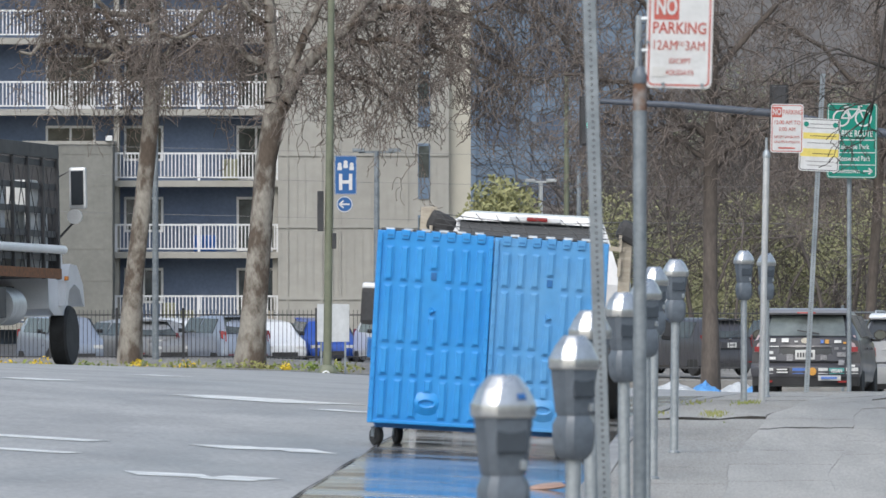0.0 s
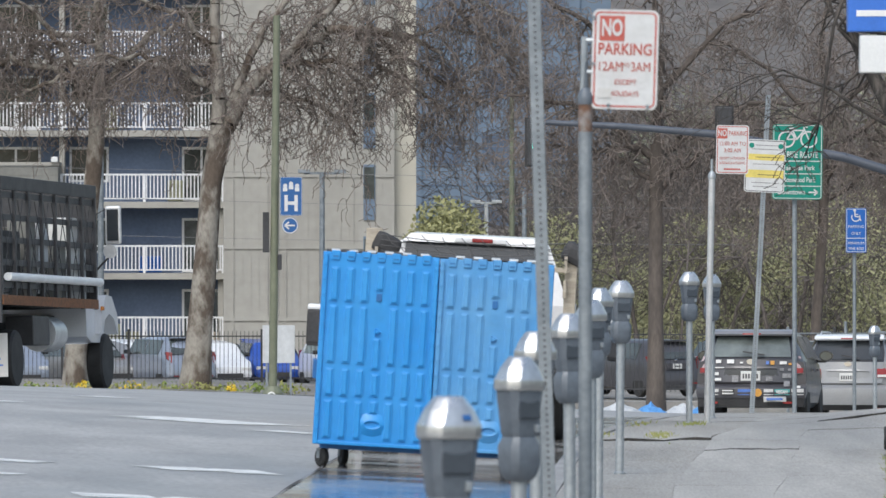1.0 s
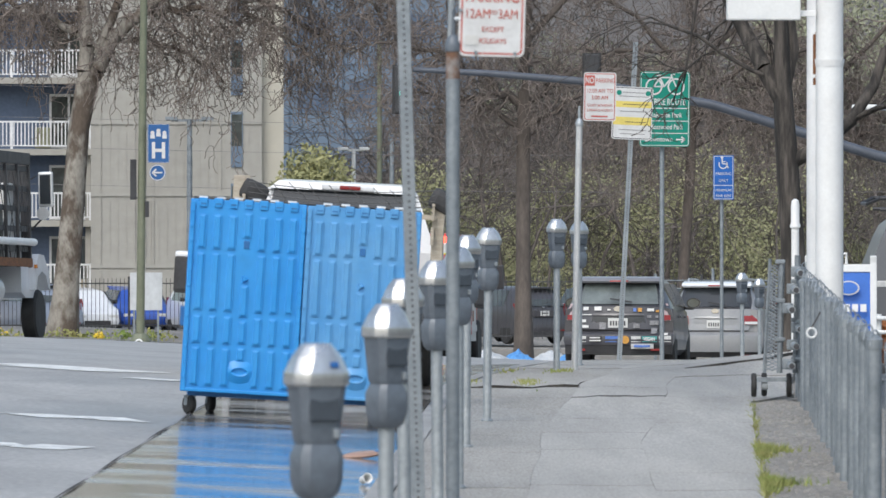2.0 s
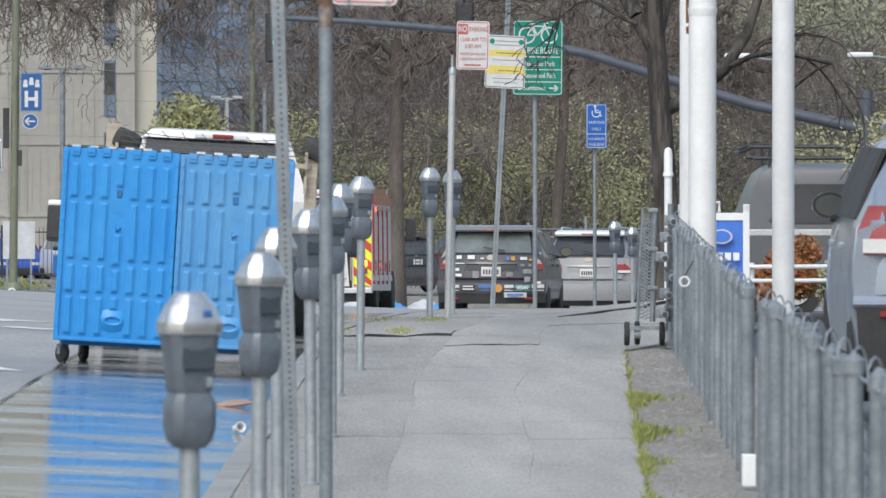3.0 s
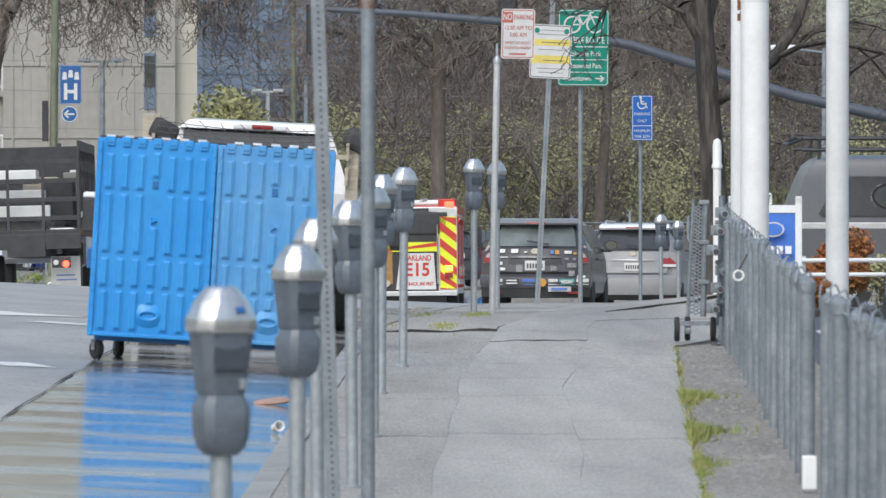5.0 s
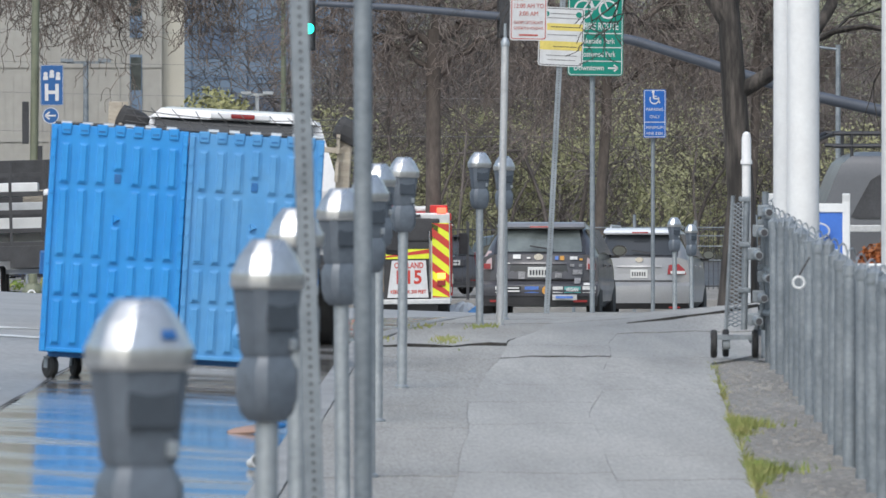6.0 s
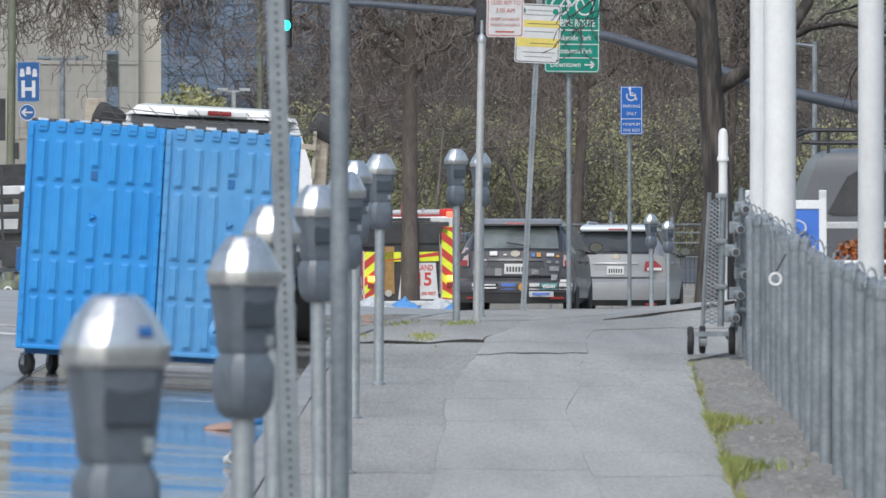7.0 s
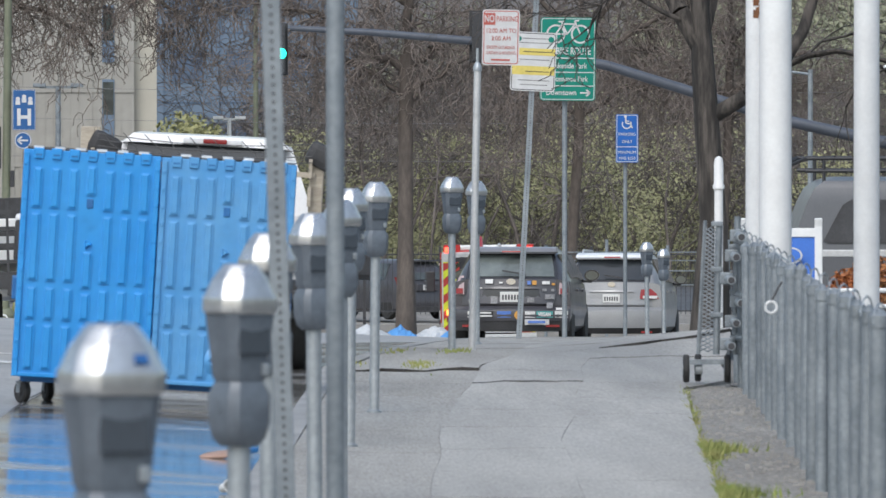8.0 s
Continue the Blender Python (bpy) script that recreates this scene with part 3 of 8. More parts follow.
def bike_route_sign():
    round_post(4.96, 110.6, fall(110.6) - 0.05, 2.95, 0.028, "steel_dull", "galvanised pole behind the cycle route sign", cap=False)
    t = sign_board("bike_route_sign", pose(4.99, 110.5, 2.53, 0, 0.6, 0), 0.61, 0.915, "sign_green", "green cycle route sign with white bicycle and lettering", "sign_white", 0.04)
    bm = bmesh.new()
    for x in (-0.135, 0.135):
        ring_mesh(bm, x, 0.275, 0.095, 0.02)
    for a, b in (((-0.135, 0.275), (-0.06, 0.385)), ((-0.06, 0.385), (0.075, 0.385)), ((0.075, 0.385), (-0.01, 0.275)), ((-0.01, 0.275), (-0.135, 0.275)),
                 ((-0.01, 0.275), (-0.075, 0.41)), ((0.135, 0.275), (0.07, 0.42)), ((0.07, 0.42), (0.12, 0.425)), ((-0.105, 0.412), (-0.045, 0.412))):
        stroke(bm, a, b, 0.017)
    part("bicycle_symbol", bm, "sign_white", t)
    lettering("BIKE ROUTE", 0.11, "sign_white", t, 0.06, 0.085, -0.004, 0.38, 0.002)
    bar(t, 0, 0.01, 0.57, 0.012, "sign_white", "rule")
    lettering("Lakeside Park", 0.085, "sign_white", t, 0.02, -0.075, -0.004, 0.38, 0.001)
    lettering("Mosswood Park", 0.085, "sign_white", t, 0.02, -0.22, -0.004, 0.4, 0.001)
    bar(t, 0, -0.145, 0.57, 0.01, "sign_white", "rule")
    bar(t, 0, -0.295, 0.57, 0.01, "sign_white", "rule")
    lettering("Downtown", 0.085, "sign_white", t, -0.07, -0.37, -0.004, 0.33, 0.001)
    ar = bmesh.new()
    stroke(ar, (0.14, -0.37), (0.25, -0.37), 0.018)
    stroke(ar, (0.25, -0.37), (0.205, -0.335), 0.018)
    stroke(ar, (0.25, -0.37), (0.205, -0.405), 0.018)
    part("arrow", ar, "sign_white", t)


def disabled_sign():
    round_post(6.88, 133.7, fall(133.7) - 0.05, 2.0, 0.027, "steel_dull", "galvanised pole of the disabled parking sign", cap=False)
    t = sign_board("disabled_parking_sign", pose(6.9, 133.6, 1.62), 0.305, 0.655, "sign_blue", "blue disabled parking sign with white symbol", "sign_white", 0.02)
    bm = bmesh.new()
    ring_mesh(bm, -0.005, 0.195, 0.06, 0.016, a0=150, a1=390)
    stroke(bm, (-0.02, 0.275), (-0.015, 0.205), 0.02)
    stroke(bm, (-0.015, 0.235), (0.03, 0.235), 0.014)
    stroke(bm, (-0.015, 0.205), (0.045, 0.2), 0.018)
    stroke(bm, (0.045, 0.2), (0.07, 0.14), 0.018)
    ring_mesh(bm, -0.022, 0.295, 0.01, 0.02, n=10)
    part("wheelchair_symbol", bm, "sign_white", t)
    lettering("PARKING", 0.06, "sign_white", t, 0, 0.055, -0.004, 0.23)
    lettering("ONLY", 0.06, "sign_white", t, 0, -0.045, -0.004, 0.14)
    bar(t, 0, -0.115, 0.29, 0.01, "sign_white", "rule")
    lettering("MINIMUM", 0.055, "sign_white", t, 0, -0.19, -0.004, 0.23)
    lettering("FINE $250", 0.055, "sign_white", t, 0, -0.27, -0.004, 0.22)


square_post(0.688, 37.3, 0, 3.9, -0.031, 0.054, "tall leaning square steel post with punched holes")
near_no_parking()
far_no_parking()
street_cleaning_sign()
bike_route_sign()
disabled_sign()


# ---- the wheeled refuse container ----
def caster(parent, x, y, turn):
    c = part("caster", boxed(x - 0.05, x + 0.05, y - 0.05, y + 0.05, 0.188, 0.2, 0.003), "steel_dull", parent)
    for s_ in (-1, 1):
        f = boxed(s_ * 0.034 - 0.004, s_ * 0.034 + 0.004, -0.024, 0.024, 0.12, 0.192)
        part("fork", moved(f, pose(x, y, 0, 0, 0, turn)), "steel_dull", c)
    rings = []
    for xx, r in ((-0.024, 0.028), (-0.027, 0.068), (-0.016, 0.08), (0.016, 0.08), (0.027, 0.068), (0.024, 0.028)):
        rings.append([(xx, r * math.cos(2 * math.pi * k / 20), 0.13 + r * math.sin(2 * math.pi * k / 20)) for k in range(20)])
    part("tyre", moved(loft(rings), pose(x, y - 0.015, 0, 0, 0, turn)), "rubber", c, "", True)
    part("hub", moved(tubed((-0.029, 0, 0.13), (0.029, 0, 0.13), 0.03, 0.03, 14), pose(x, y - 0.015, 0, 0, 0, turn)), "black_dull", c)


def lid(parent, x0, x1, z0, z1, material, label):
    """A moulded lid hanging down, with raised ribs broken into lengths, a finger grip and a stud."""
    w = x1 - x0
    l = part("lid", boxed(x0, x1, -0.03, 0.0, z0, z1, 0.008), material, parent, label)
    # the rolled rim
    rim = bmesh.new()
    box(rim, x0 + 0.004, x0 + 0.04, -0.05, -0.028, z0 + 0.004, z1 - 0.02, 0.006)
    box(rim, x1 - 0.04, x1 - 0.004, -0.05, -0.028, z0 + 0.004, z1 - 0.02, 0.006)
    box(rim, x0 + 0.035, x1 - 0.035, -0.045, -0.028, z0 + 0.004, z0 + 0.03, 0.005)
    part("rim", rim, material, l)
    n = 7
    h = z1 - z0
    for k in range(n):
        cx = x0 + w * (k + 0.85) / (n + 0.7)
        rw = 0.074
        # lengths of rib, from the top down
        cuts = [(0.075, 0.255), (0.275, 0.575), (0.6, 0.745), (0.765, 0.965)]
        if k == 3:
            cuts = [(0.06, 0.19), (0.435, 0.6), (0.62, 0.74), (0.76, 0.83)]
        for a, b in cuts:
            r = bmesh.new()
            za, zb = z1 - h * b, z1 - h * a
            box(r, cx - rw / 2, cx + rw / 2, -0.052, -0.028, za, zb, 0.011)
            for v in r.verts:
                if v.co.y < -0.04:
                    v.co.x = cx + (v.co.x - cx) * 0.62
                    v.co.z = (za + zb) / 2 + (v.co.z - (za + zb) / 2) * (1 - 0.022 / (zb - za))
            part("rib", r, material, l)
        ear = bmesh.new()
        box(ear, cx - 0.036, cx + 0.036, -0.046, -0.02, z1 - 0.062, z1 + 0.012, 0.007)
        for v in ear.verts:
            if v.co.z < z1 - 0.04:
                v.co.x = cx + (v.co.x - cx) * 0.86
        part("hinge_ear", ear, material, l)
        part("hinge_slot", boxed(cx - 0.022, cx + 0.022, -0.049, -0.044, z1 - 0.04, z1 - 0.03), "blue_dark", l)
    cx = x0 + w * 3.85 / (n + 0.7)
    part("drain_stud", boxed(cx - 0.022, cx + 0.022, -0.04, -0.028, z1 - h * 0.245, z1 - h * 0.205, 0.004), "blue_dark", l)
    bm = bmesh.new()
    lathe(bm, [(0.034, 0), (0.03, 0.012), (0.018, 0.03), (0.006, 0.032)], 3)
    part("boss", moved(bm, pose(cx, -0.03, z1 - h * 0.405, 90)), material, l, "", True)
    bm = bmesh.new()
    for k in range(4):
        ring_mesh(bm, cx, z1 - h * 0.31, 0.015 + 0.013 * k, 0.005, -0.0315, 18)
    part("moulded_mark", bm, material, l)
    # the grip: a flared hollow with a lip
    g = bmesh.new()
    gz = z1 - h * 0.885
    ring = []
    for y, wx, hz in ((-0.028, 0.27, 0.2), (-0.046, 0.19, 0.13), (-0.06, 0.14, 0.07), (-0.056, 0.12, 0.05), (-0.04, 0.1, 0.04)):
        ring.append([(cx - 0.1 * 0 + wx / 2 * math.cos(2 * math.pi * k / 18), y, gz + hz / 2 * math.sin(2 * math.pi * k / 18)) for k in range(18)])
    g.free()
    part("grip", loft(ring), material, l, "", True)
    for e in (x0 + 0.02, x1 - 0.02):
        for k in range(12):
            zz = z0 + h * (0.08 + 0.078 * k)
            part("rivet", boxed(e - 0.012, e + 0.012, -0.056, -0.044, zz - 0.012, zz + 0.012, 0.004), material, l)
    return l


def refuse_container():
    t = thing("refuse_container", pose(0.30, 72.3, road_z(0.3, 72.3) - 0.055, 0, 3.4, 1.0), "blue wheeled refuse container with two ribbed plastic lids hanging open", "dumpster")
    body = loft([[(-0.86, 0.08, 0.24), (0.86, 0.08, 0.24), (0.86, 1.05, 0.24), (-0.86, 1.05, 0.24)],
                 [(-0.88, 0.06, 1.62), (0.88, 0.06, 1.62), (0.88, 1.2, 1.3), (-0.88, 1.2, 1.3)]])
    part("body", body, "blue_dark", t, "blue painted steel body")
    for s_ in (-1, 1):
        part("side_pocket", boxed(s_ * 0.9 - 0.05, s_ * 0.9 + 0.05, 0.25, 0.95, 0.75, 0.9, 0.006), "blue_dark", t)
    part("base_frame", boxed(-0.86, 0.86, 0.1, 1.0, 0.2, 0.245, 0.005), "blue_dark", t)
    lid(t, -0.925, 0.005, 0.235, 1.775, "blue", "bright blue ribbed plastic lid")
    lid(t, 0.008, 0.925, 0.235, 1.77, "blue_sheen", "blue ribbed plastic lid with a pale sheen in its colour")
    rod = bmesh.new()
    tube(rod, (-0.9, -0.012, 1.782), (0.9, -0.012, 1.782), 0.013, 0.013, 8)
    part("hinge_rod", rod, "black", t, "dark hinge rod")
    for k in range(13):
        x = -0.86 + 0.142 * k
        if abs(x) > 0.05:
            part("hinge_sleeve", tubed((x, -0.014, 1.784), (x + 0.07, -0.014, 1.784), 0.017, 0.017, 8), "steel", t)
    for x, y, turn in ((-0.84, 0.16, 30), (-0.66, 0.95, 16), (0.84, 0.16, 24), (0.66, 0.95, 14)):
        caster(t, x, y, turn)


refuse_container()


# ---- vehicles ----
def wheel(parent, x, y, r=0.32, w=0.2, name="wheel"):
    s_ = 1 if x > 0 else -1
    rings = []
    for dx, rr in ((-0.5, 0.62), (-0.5, 0.93), (-0.36, 1.0), (0.36, 1.0), (0.5, 0.93), (0.5, 0.62)):
        rings.append([(x + dx * w, y + rr * r * math.cos(2 * math.pi * k / 24), r + rr * r * math.sin(2 * math.pi * k / 24)) for k in range(24)])
    t = part(name, loft(rings), "rubber", parent, "", True)
    bm = bmesh.new()
    xo = x + s_ * w * 0.42
    tube(bm, (x, y, r), (xo, y, r), 0.6 * r, 0.6 * r, 20)
    for k in range(5):
        a = 2 * math.pi * k / 5
        box(bm, -0.015, 0.015, -0.05 * r / 0.32, 0.05 * r / 0.32, 0.1 * r, 0.58 * r, 0, Matrix.Translation((xo, y, r)) @ Matrix.Rotation(a, 4, "X"))
    part("rim", bm, "aluminium", t, "", True)
    return t


def car_ring(y, hw, zb, zs, zr, hr):
    """Half outline of a car across, mirrored: sill, flank, shoulder, glass line, roof."""
    half = [(hw * 0.86, zb), (hw * 0.97, zb + 0.09), (hw, zb + (zs - zb) * 0.45), (hw * 0.985, zb + (zs - zb) * 0.8), (hw * 0.955, zs),
            (hr + (hw * 0.955 - hr) * 0.45, zs + (zr - zs) * 0.5), (hr, zr - (zr - zs) * 0.16), (hr * 0.86, zr - (zr - zs) * 0.04), (hr * 0.45, zr)]
    return [(x, y, z) for x, z in half] + [(-x, y, z) for x, z in reversed(half)]


def hatchback(m, paint, label, L=4.0, W=1.7, H=1.45, rear_lean=0.42, name="car", trim="black_dull", group=""):
    """A car that looks along +y, its tail towards -y."""
    t = thing(name, m, label, "car", group)
    r, f, h = -L / 2, L / 2, W / 2
    belt = H * 0.64
    st = [(r, h * 0.80, 0.34, 0.50, 0.60, h * 0.76), (r + 0.05, h * 0.92, 0.28, 0.56, 0.74, h * 0.86), (r + 0.13, h * 0.97, 0.24, 0.62, belt + 0.02, h * 0.88),
          (r + 0.13 + rear_lean * 0.5, h * 0.995, 0.22, belt, belt + (H - belt) * 0.55, h * 0.76), (r + 0.15 + rear_lean, h, 0.2, belt, H * 0.965, h * 0.70), (r + 0.55 + rear_lean, h, 0.2, belt, H, h * 0.71),
          (0.1, h, 0.2, belt * 0.99, H, h * 0.72), (0.45 * f, h, 0.2, belt * 0.97, H * 0.95, h * 0.72), (0.62 * f, h * 0.99, 0.2, belt * 0.95, belt * 1.05, h * 0.8),
          (0.85 * f, h * 0.95, 0.22, belt * 0.84, belt * 0.87, h * 0.76), (f - 0.05, h * 0.84, 0.26, belt * 0.66, belt * 0.7, h * 0.7), (f, h * 0.72, 0.3, belt * 0.52, belt * 0.55, h * 0.66)]
    part("body", loft([car_ring(*s_) for s_ in st]), paint, t, "", True)
    # rear window, sitting just proud of the tailgate
    y0, z0 = r + 0.10, belt + 0.05
    y1, z1 = r + 0.13 + rear_lean, H * 0.955
    rw = loft([[(-h * 0.80, y0, z0), (h * 0.80, y0, z0), (h * 0.66, y1, z1), (-h * 0.66, y1, z1)], [(-h * 0.80, y0 + 0.08, z0), (h * 0.80, y0 + 0.08, z0), (h * 0.66, y1 + 0.08, z1), (-h * 0.66, y1 + 0.08, z1)]])
    win = part("rear_window", rw, "car_glass", t)
    part("spoiler", boxed(-h * 0.70, h * 0.70, y1 - 0.16, y1 + 0.12, H * 0.965, H * 0.995, 0.012), paint, t)
    part("stop_lamp", boxed(-0.13, 0.13, y1 - 0.168, y1 - 0.15, H * 0.966, H * 0.985), "black_dull", t)
    part("wiper", moved(boxed(-0.02, 0.34, 0, 0.015, 0, 0.018), pose(-0.02, y0 - 0.022, z0 + 0.05, 0, -12)), "black_dull", win)
    # side glass
    for s_ in (-1, 1):
        a, b = r + 0.5 + rear_lean, 0.5 * f
        for ya, yb in ((a, (a + b) / 2 - 0.04), ((a + b) / 2 + 0.04, b)):
            lo, hi = belt + 0.03, H - 0.11
            xs = [(s_ * (h * 0.955 + 0.004), ya, lo), (s_ * (h * 0.955 + 0.004), yb + 0.1, lo), (s_ * (h * 0.745 + 0.012), yb - 0.1, hi), (s_ * (h * 0.745 + 0.012), ya, hi)]
            part("side_window", loft([xs, [(x - s_ * 0.03, y, z) for x, y, z in xs]]), "car_glass", t)
        lx = h * 0.80
        tl = loft([[(s_ * (lx - 0.02), r + 0.13, belt + 0.10), (s_ * (lx + 0.13), r + 0.26, belt + 0.12), (s_ * (lx + 0.145), r + 0.16, belt - 0.10), (s_ * (lx - 0.0), r + 0.06, belt - 0.24)],
                   [(s_ * (lx - 0.02), r + 0.33, belt + 0.10), (s_ * (lx + 0.11), r + 0.42, belt + 0.12), (s_ * (lx + 0.12), r + 0.36, belt - 0.10), (s_ * (lx - 0.0), r + 0.3, belt - 0.24)]])
        part("tail_light", tl, "lens_red", t, "red tail light")
        part("reflector", boxed(s_ * (h * 0.66) - 0.09, s_ * (h * 0.66) + 0.09, r - 0.015, r + 0.03, 0.40, 0.43), "lens_red", t)
        mi = bmesh.new()
        box(mi, s_ * (h + 0.12) - 0.1, s_ * (h + 0.12) + 0.1, 0.40 * f, 0.40 * f + 0.09, belt + 0.02, belt + 0.16, 0.03)
        box(mi, s_ * (h - 0.02) - 0.06, s_ * (h - 0.02) + 0.06, 0.42 * f, 0.42 * f + 0.05, belt, belt + 0.06)
        mr = part("door_mirror", mi, "car_black", t, "", True)
        part("mirror_glass", boxed(s_ * (h + 0.12) - 0.08, s_ * (h + 0.12) + 0.08, 0.40 * f - 0.005, 0.40 * f, belt + 0.04, belt + 0.14), "glass", mr)
        for y in (r + 0.75, f - 0.78):
            wheel(t, s_ * (h - 0.11), y)
        part("headlight", boxed(s_ * h * 0.62 - 0.16, s_ * h * 0.62 + 0.16, f - 0.16, f - 0.01, belt * 0.56, belt * 0.68, 0.03), "plate", t)
    part("bumper", boxed(-h * 0.84, h * 0.84, r - 0.02, r + 0.12, 0.22, 0.38, 0.03), trim, t)
    part("grille", boxed(-h * 0.5, h * 0.5, f - 0.06, f + 0.015, 0.3, 0.46, 0.02), "black_dull", t)
    rec = part("plate_recess", boxed(-0.36, 0.36, r - 0.004, r + 0.1, belt - 0.27, belt - 0.07, 0.02), paint, t)
    pl = part("number_plate", boxed(-0.155, 0.155, r - 0.014, r + 0.002, belt - 0.245, belt - 0.095, 0.004), "plate", t, "pale number plate")
    part("plate_bar", boxed(-0.11, 0.11, r - 0.017, r - 0.013, belt - 0.185, belt - 0.152), "ink", pl)
    part("badge", boxed(-0.05, 0.05, r + 0.085, r + 0.105, belt - 0.02, belt + 0.03, 0.01), "chrome", t)
    return t


def bowed(rows, bow=0.19, depth=0.05, n=10):
    """A panel that bends across: rows of (z, y, x from, x to) from the bottom up, given depth towards +y."""
    bm = bmesh.new()
    sides = []
    for back in (0.0, depth):
        grid = []
        for z, y, xa, xb in rows:
            xs = [xa + (xb - xa) * k / n for k in range(n + 1)]
            grid.append([bm.verts.new((x, y + back + bow * (x / 0.85) ** 2, z)) for x in xs])
        sides.append(grid)
    f, g = sides
    for grid in sides:
        for p, q in zip(grid[:-1], grid[1:]):
            for k in range(n):
                bm.faces.new((p[k], p[k + 1], q[k + 1], q[k]))
    for k in range(n):
        bm.faces.new((f[0][k], f[0][k + 1], g[0][k + 1], g[0][k]))
        bm.faces.new((f[-1][k], f[-1][k + 1], g[-1][k + 1], g[-1][k]))
    for p, q, r, t in zip(f[:-1], f[1:], g[:-1], g[1:]):
        bm.faces.new((p[0], q[0], t[0], r[0]))
        bm.faces.new((p[-1], q[-1], t[-1], r[-1]))
    bmesh.ops.recalc_face_normals(bm, faces=bm.faces)
    return bm


def tailed_car(m, paint, label, L, W, H, skirt, lamp, spoil, rails=False, stickers=False, mirror_out=0.1, dark_lid=False, pane="car_glass", side="car_glass", lens="lens_red"):
    """A parked car seen from its tail: bumper, tailgate, window, spoiler and lamps are panels of their own.
    skirt: top of the black lower bumper; lamp: (bottom, top, inner x share); spoil: spoiler colour."""
    t = thing("car", m, label, "car")
    r, f, h = -L / 2, L / 2, W / 2
    belt = H * 0.655
    prof = [(0.22, 0.07), (skirt, 0.02), (H * 0.355, 0.0), (H * 0.385, 0.05), (H * 0.40, 0.10), (belt, 0.17), (H * 0.69, 0.2), (H * 0.915, 0.47), (H * 0.935, 0.5)]

    def back(z):
        for (z0, y0), (z1, y1) in zip(prof[:-1], prof[1:]):
            if z <= z1:
                return r + y0 + (y1 - y0) * (z - z0) / (z1 - z0)
        return r + prof[-1][1]

    st = [(r + 0.3, h * 0.985, 0.26, belt - 0.03, belt + 0.02, h * 0.8), (r + 0.62, h, 0.22, belt, H * 0.945, h * 0.71), (r + 1.0, h, 0.2, belt, H * 0.99, h * 0.715),
          (0.1, h, 0.2, belt * 0.99, H, h * 0.72), (0.45 * f, h, 0.2, belt * 0.97, H * 0.95, h * 0.72), (0.62 * f, h * 0.99, 0.2, belt * 0.95, belt * 1.05, h * 0.8),
          (0.85 * f, h * 0.95, 0.22, belt * 0.84, belt * 0.87, h * 0.76), (f - 0.05, h * 0.84, 0.26, belt * 0.66, belt * 0.7, h * 0.7), (f, h * 0.72, 0.3, belt * 0.52, belt * 0.55, h * 0.66)]
    part("body", loft([car_ring(*s_) for s_ in st]), paint, t, "", True)
    part("lower_bumper", bowed([(0.22, back(0.22), -h * 0.9, h * 0.9), (skirt * 0.6, back(skirt * 0.6) - 0.01, -h * 0.95, h * 0.95), (skirt, back(skirt), -h * 0.965, h * 0.965)], depth=0.3), "black_dull", t, "", True)
    z0, z1, z2 = skirt + 0.004, H * 0.355, H * 0.395
    part("bumper", bowed([(z0, back(z0) - 0.012, -h * 0.97, h * 0.97), ((z0 + z1) / 2, back(z1) - 0.02, -h * 0.99, h * 0.99), (z1, back(z1), -h * 0.99, h * 0.99), (z2, back(z2) + 0.01, -h * 0.985, h * 0.985)], depth=0.3), paint, t, "", True)
    za, zb = H * 0.40, belt + 0.03
    gate = part("tailgate", bowed([(za, back(za) + 0.035, -h * 0.6, h * 0.6), (za + 0.03, back(za + 0.03), -h * 0.70, h * 0.70), (H * 0.5, back(H * 0.5), -h * 0.74, h * 0.74), (zb, back(zb), -h * 0.73, h * 0.73)], depth=0.2), paint, t, "", True)
    for s_ in (-1, 1):
        rows = []
        for z, y, i, o in ((za, 0.05, 0.66, 0.985), (H * 0.5, 0.03, 0.74, 0.985), (belt - 0.02, 0.04, 0.73, 0.96), (belt + 0.04, 0.08, 0.73, 0.9)):
            rows.append((z, back(z) + y, h * i, h * o) if s_ > 0 else (z, back(z) + y, -h * o, -h * i))
        part("rear_corner", bowed(rows, depth=0.3, n=4), paint, t, "", True)
    # window with dark surround, wiper and spoiler above
    sur = part("window_surround", bowed([(H * 0.67, back(H * 0.67) - 0.005, -h * 0.77, h * 0.77), (H * 0.8, back(H * 0.8), -h * 0.74, h * 0.74), (H * 0.925, back(H * 0.925), -h * 0.69, h * 0.69)], depth=0.12), "car_black", t, "", True)
    part("rear_window", bowed([(H * 0.695, back(H * 0.695) - 0.012, -h * 0.71, h * 0.71), (H * 0.8, back(H * 0.8) - 0.008, -h * 0.685, h * 0.685), (H * 0.915, back(H * 0.915) - 0.006, -h * 0.64, h * 0.64)], depth=0.02), pane, sur, "", True)
    part("wiper", moved(boxed(-0.3, 0.06, 0, 0.015, 0, 0.022), pose(0.16, back(H * 0.7) - 0.035, H * 0.7 + 0.02, 0, 9)), "black_dull", sur)
    part("spoiler", bowed([(H * 0.925, back(H) - 0.14, -h * 0.70, h * 0.70), (H * 0.945, back(H) - 0.17, -h * 0.735, h * 0.735), (H * 0.975, back(H) - 0.12, -h * 0.725, h * 0.725), (H * 0.998, back(H) + 0.1, -h * 0.70, h * 0.70)], depth=0.3), spoil, t, "", True)
    part("stop_lamp", bowed([(H * 0.938, back(H) - 0.185, -0.15, 0.15), (H * 0.955, back(H) - 0.178, -0.15, 0.15)], depth=0.02), "lens_red", t)
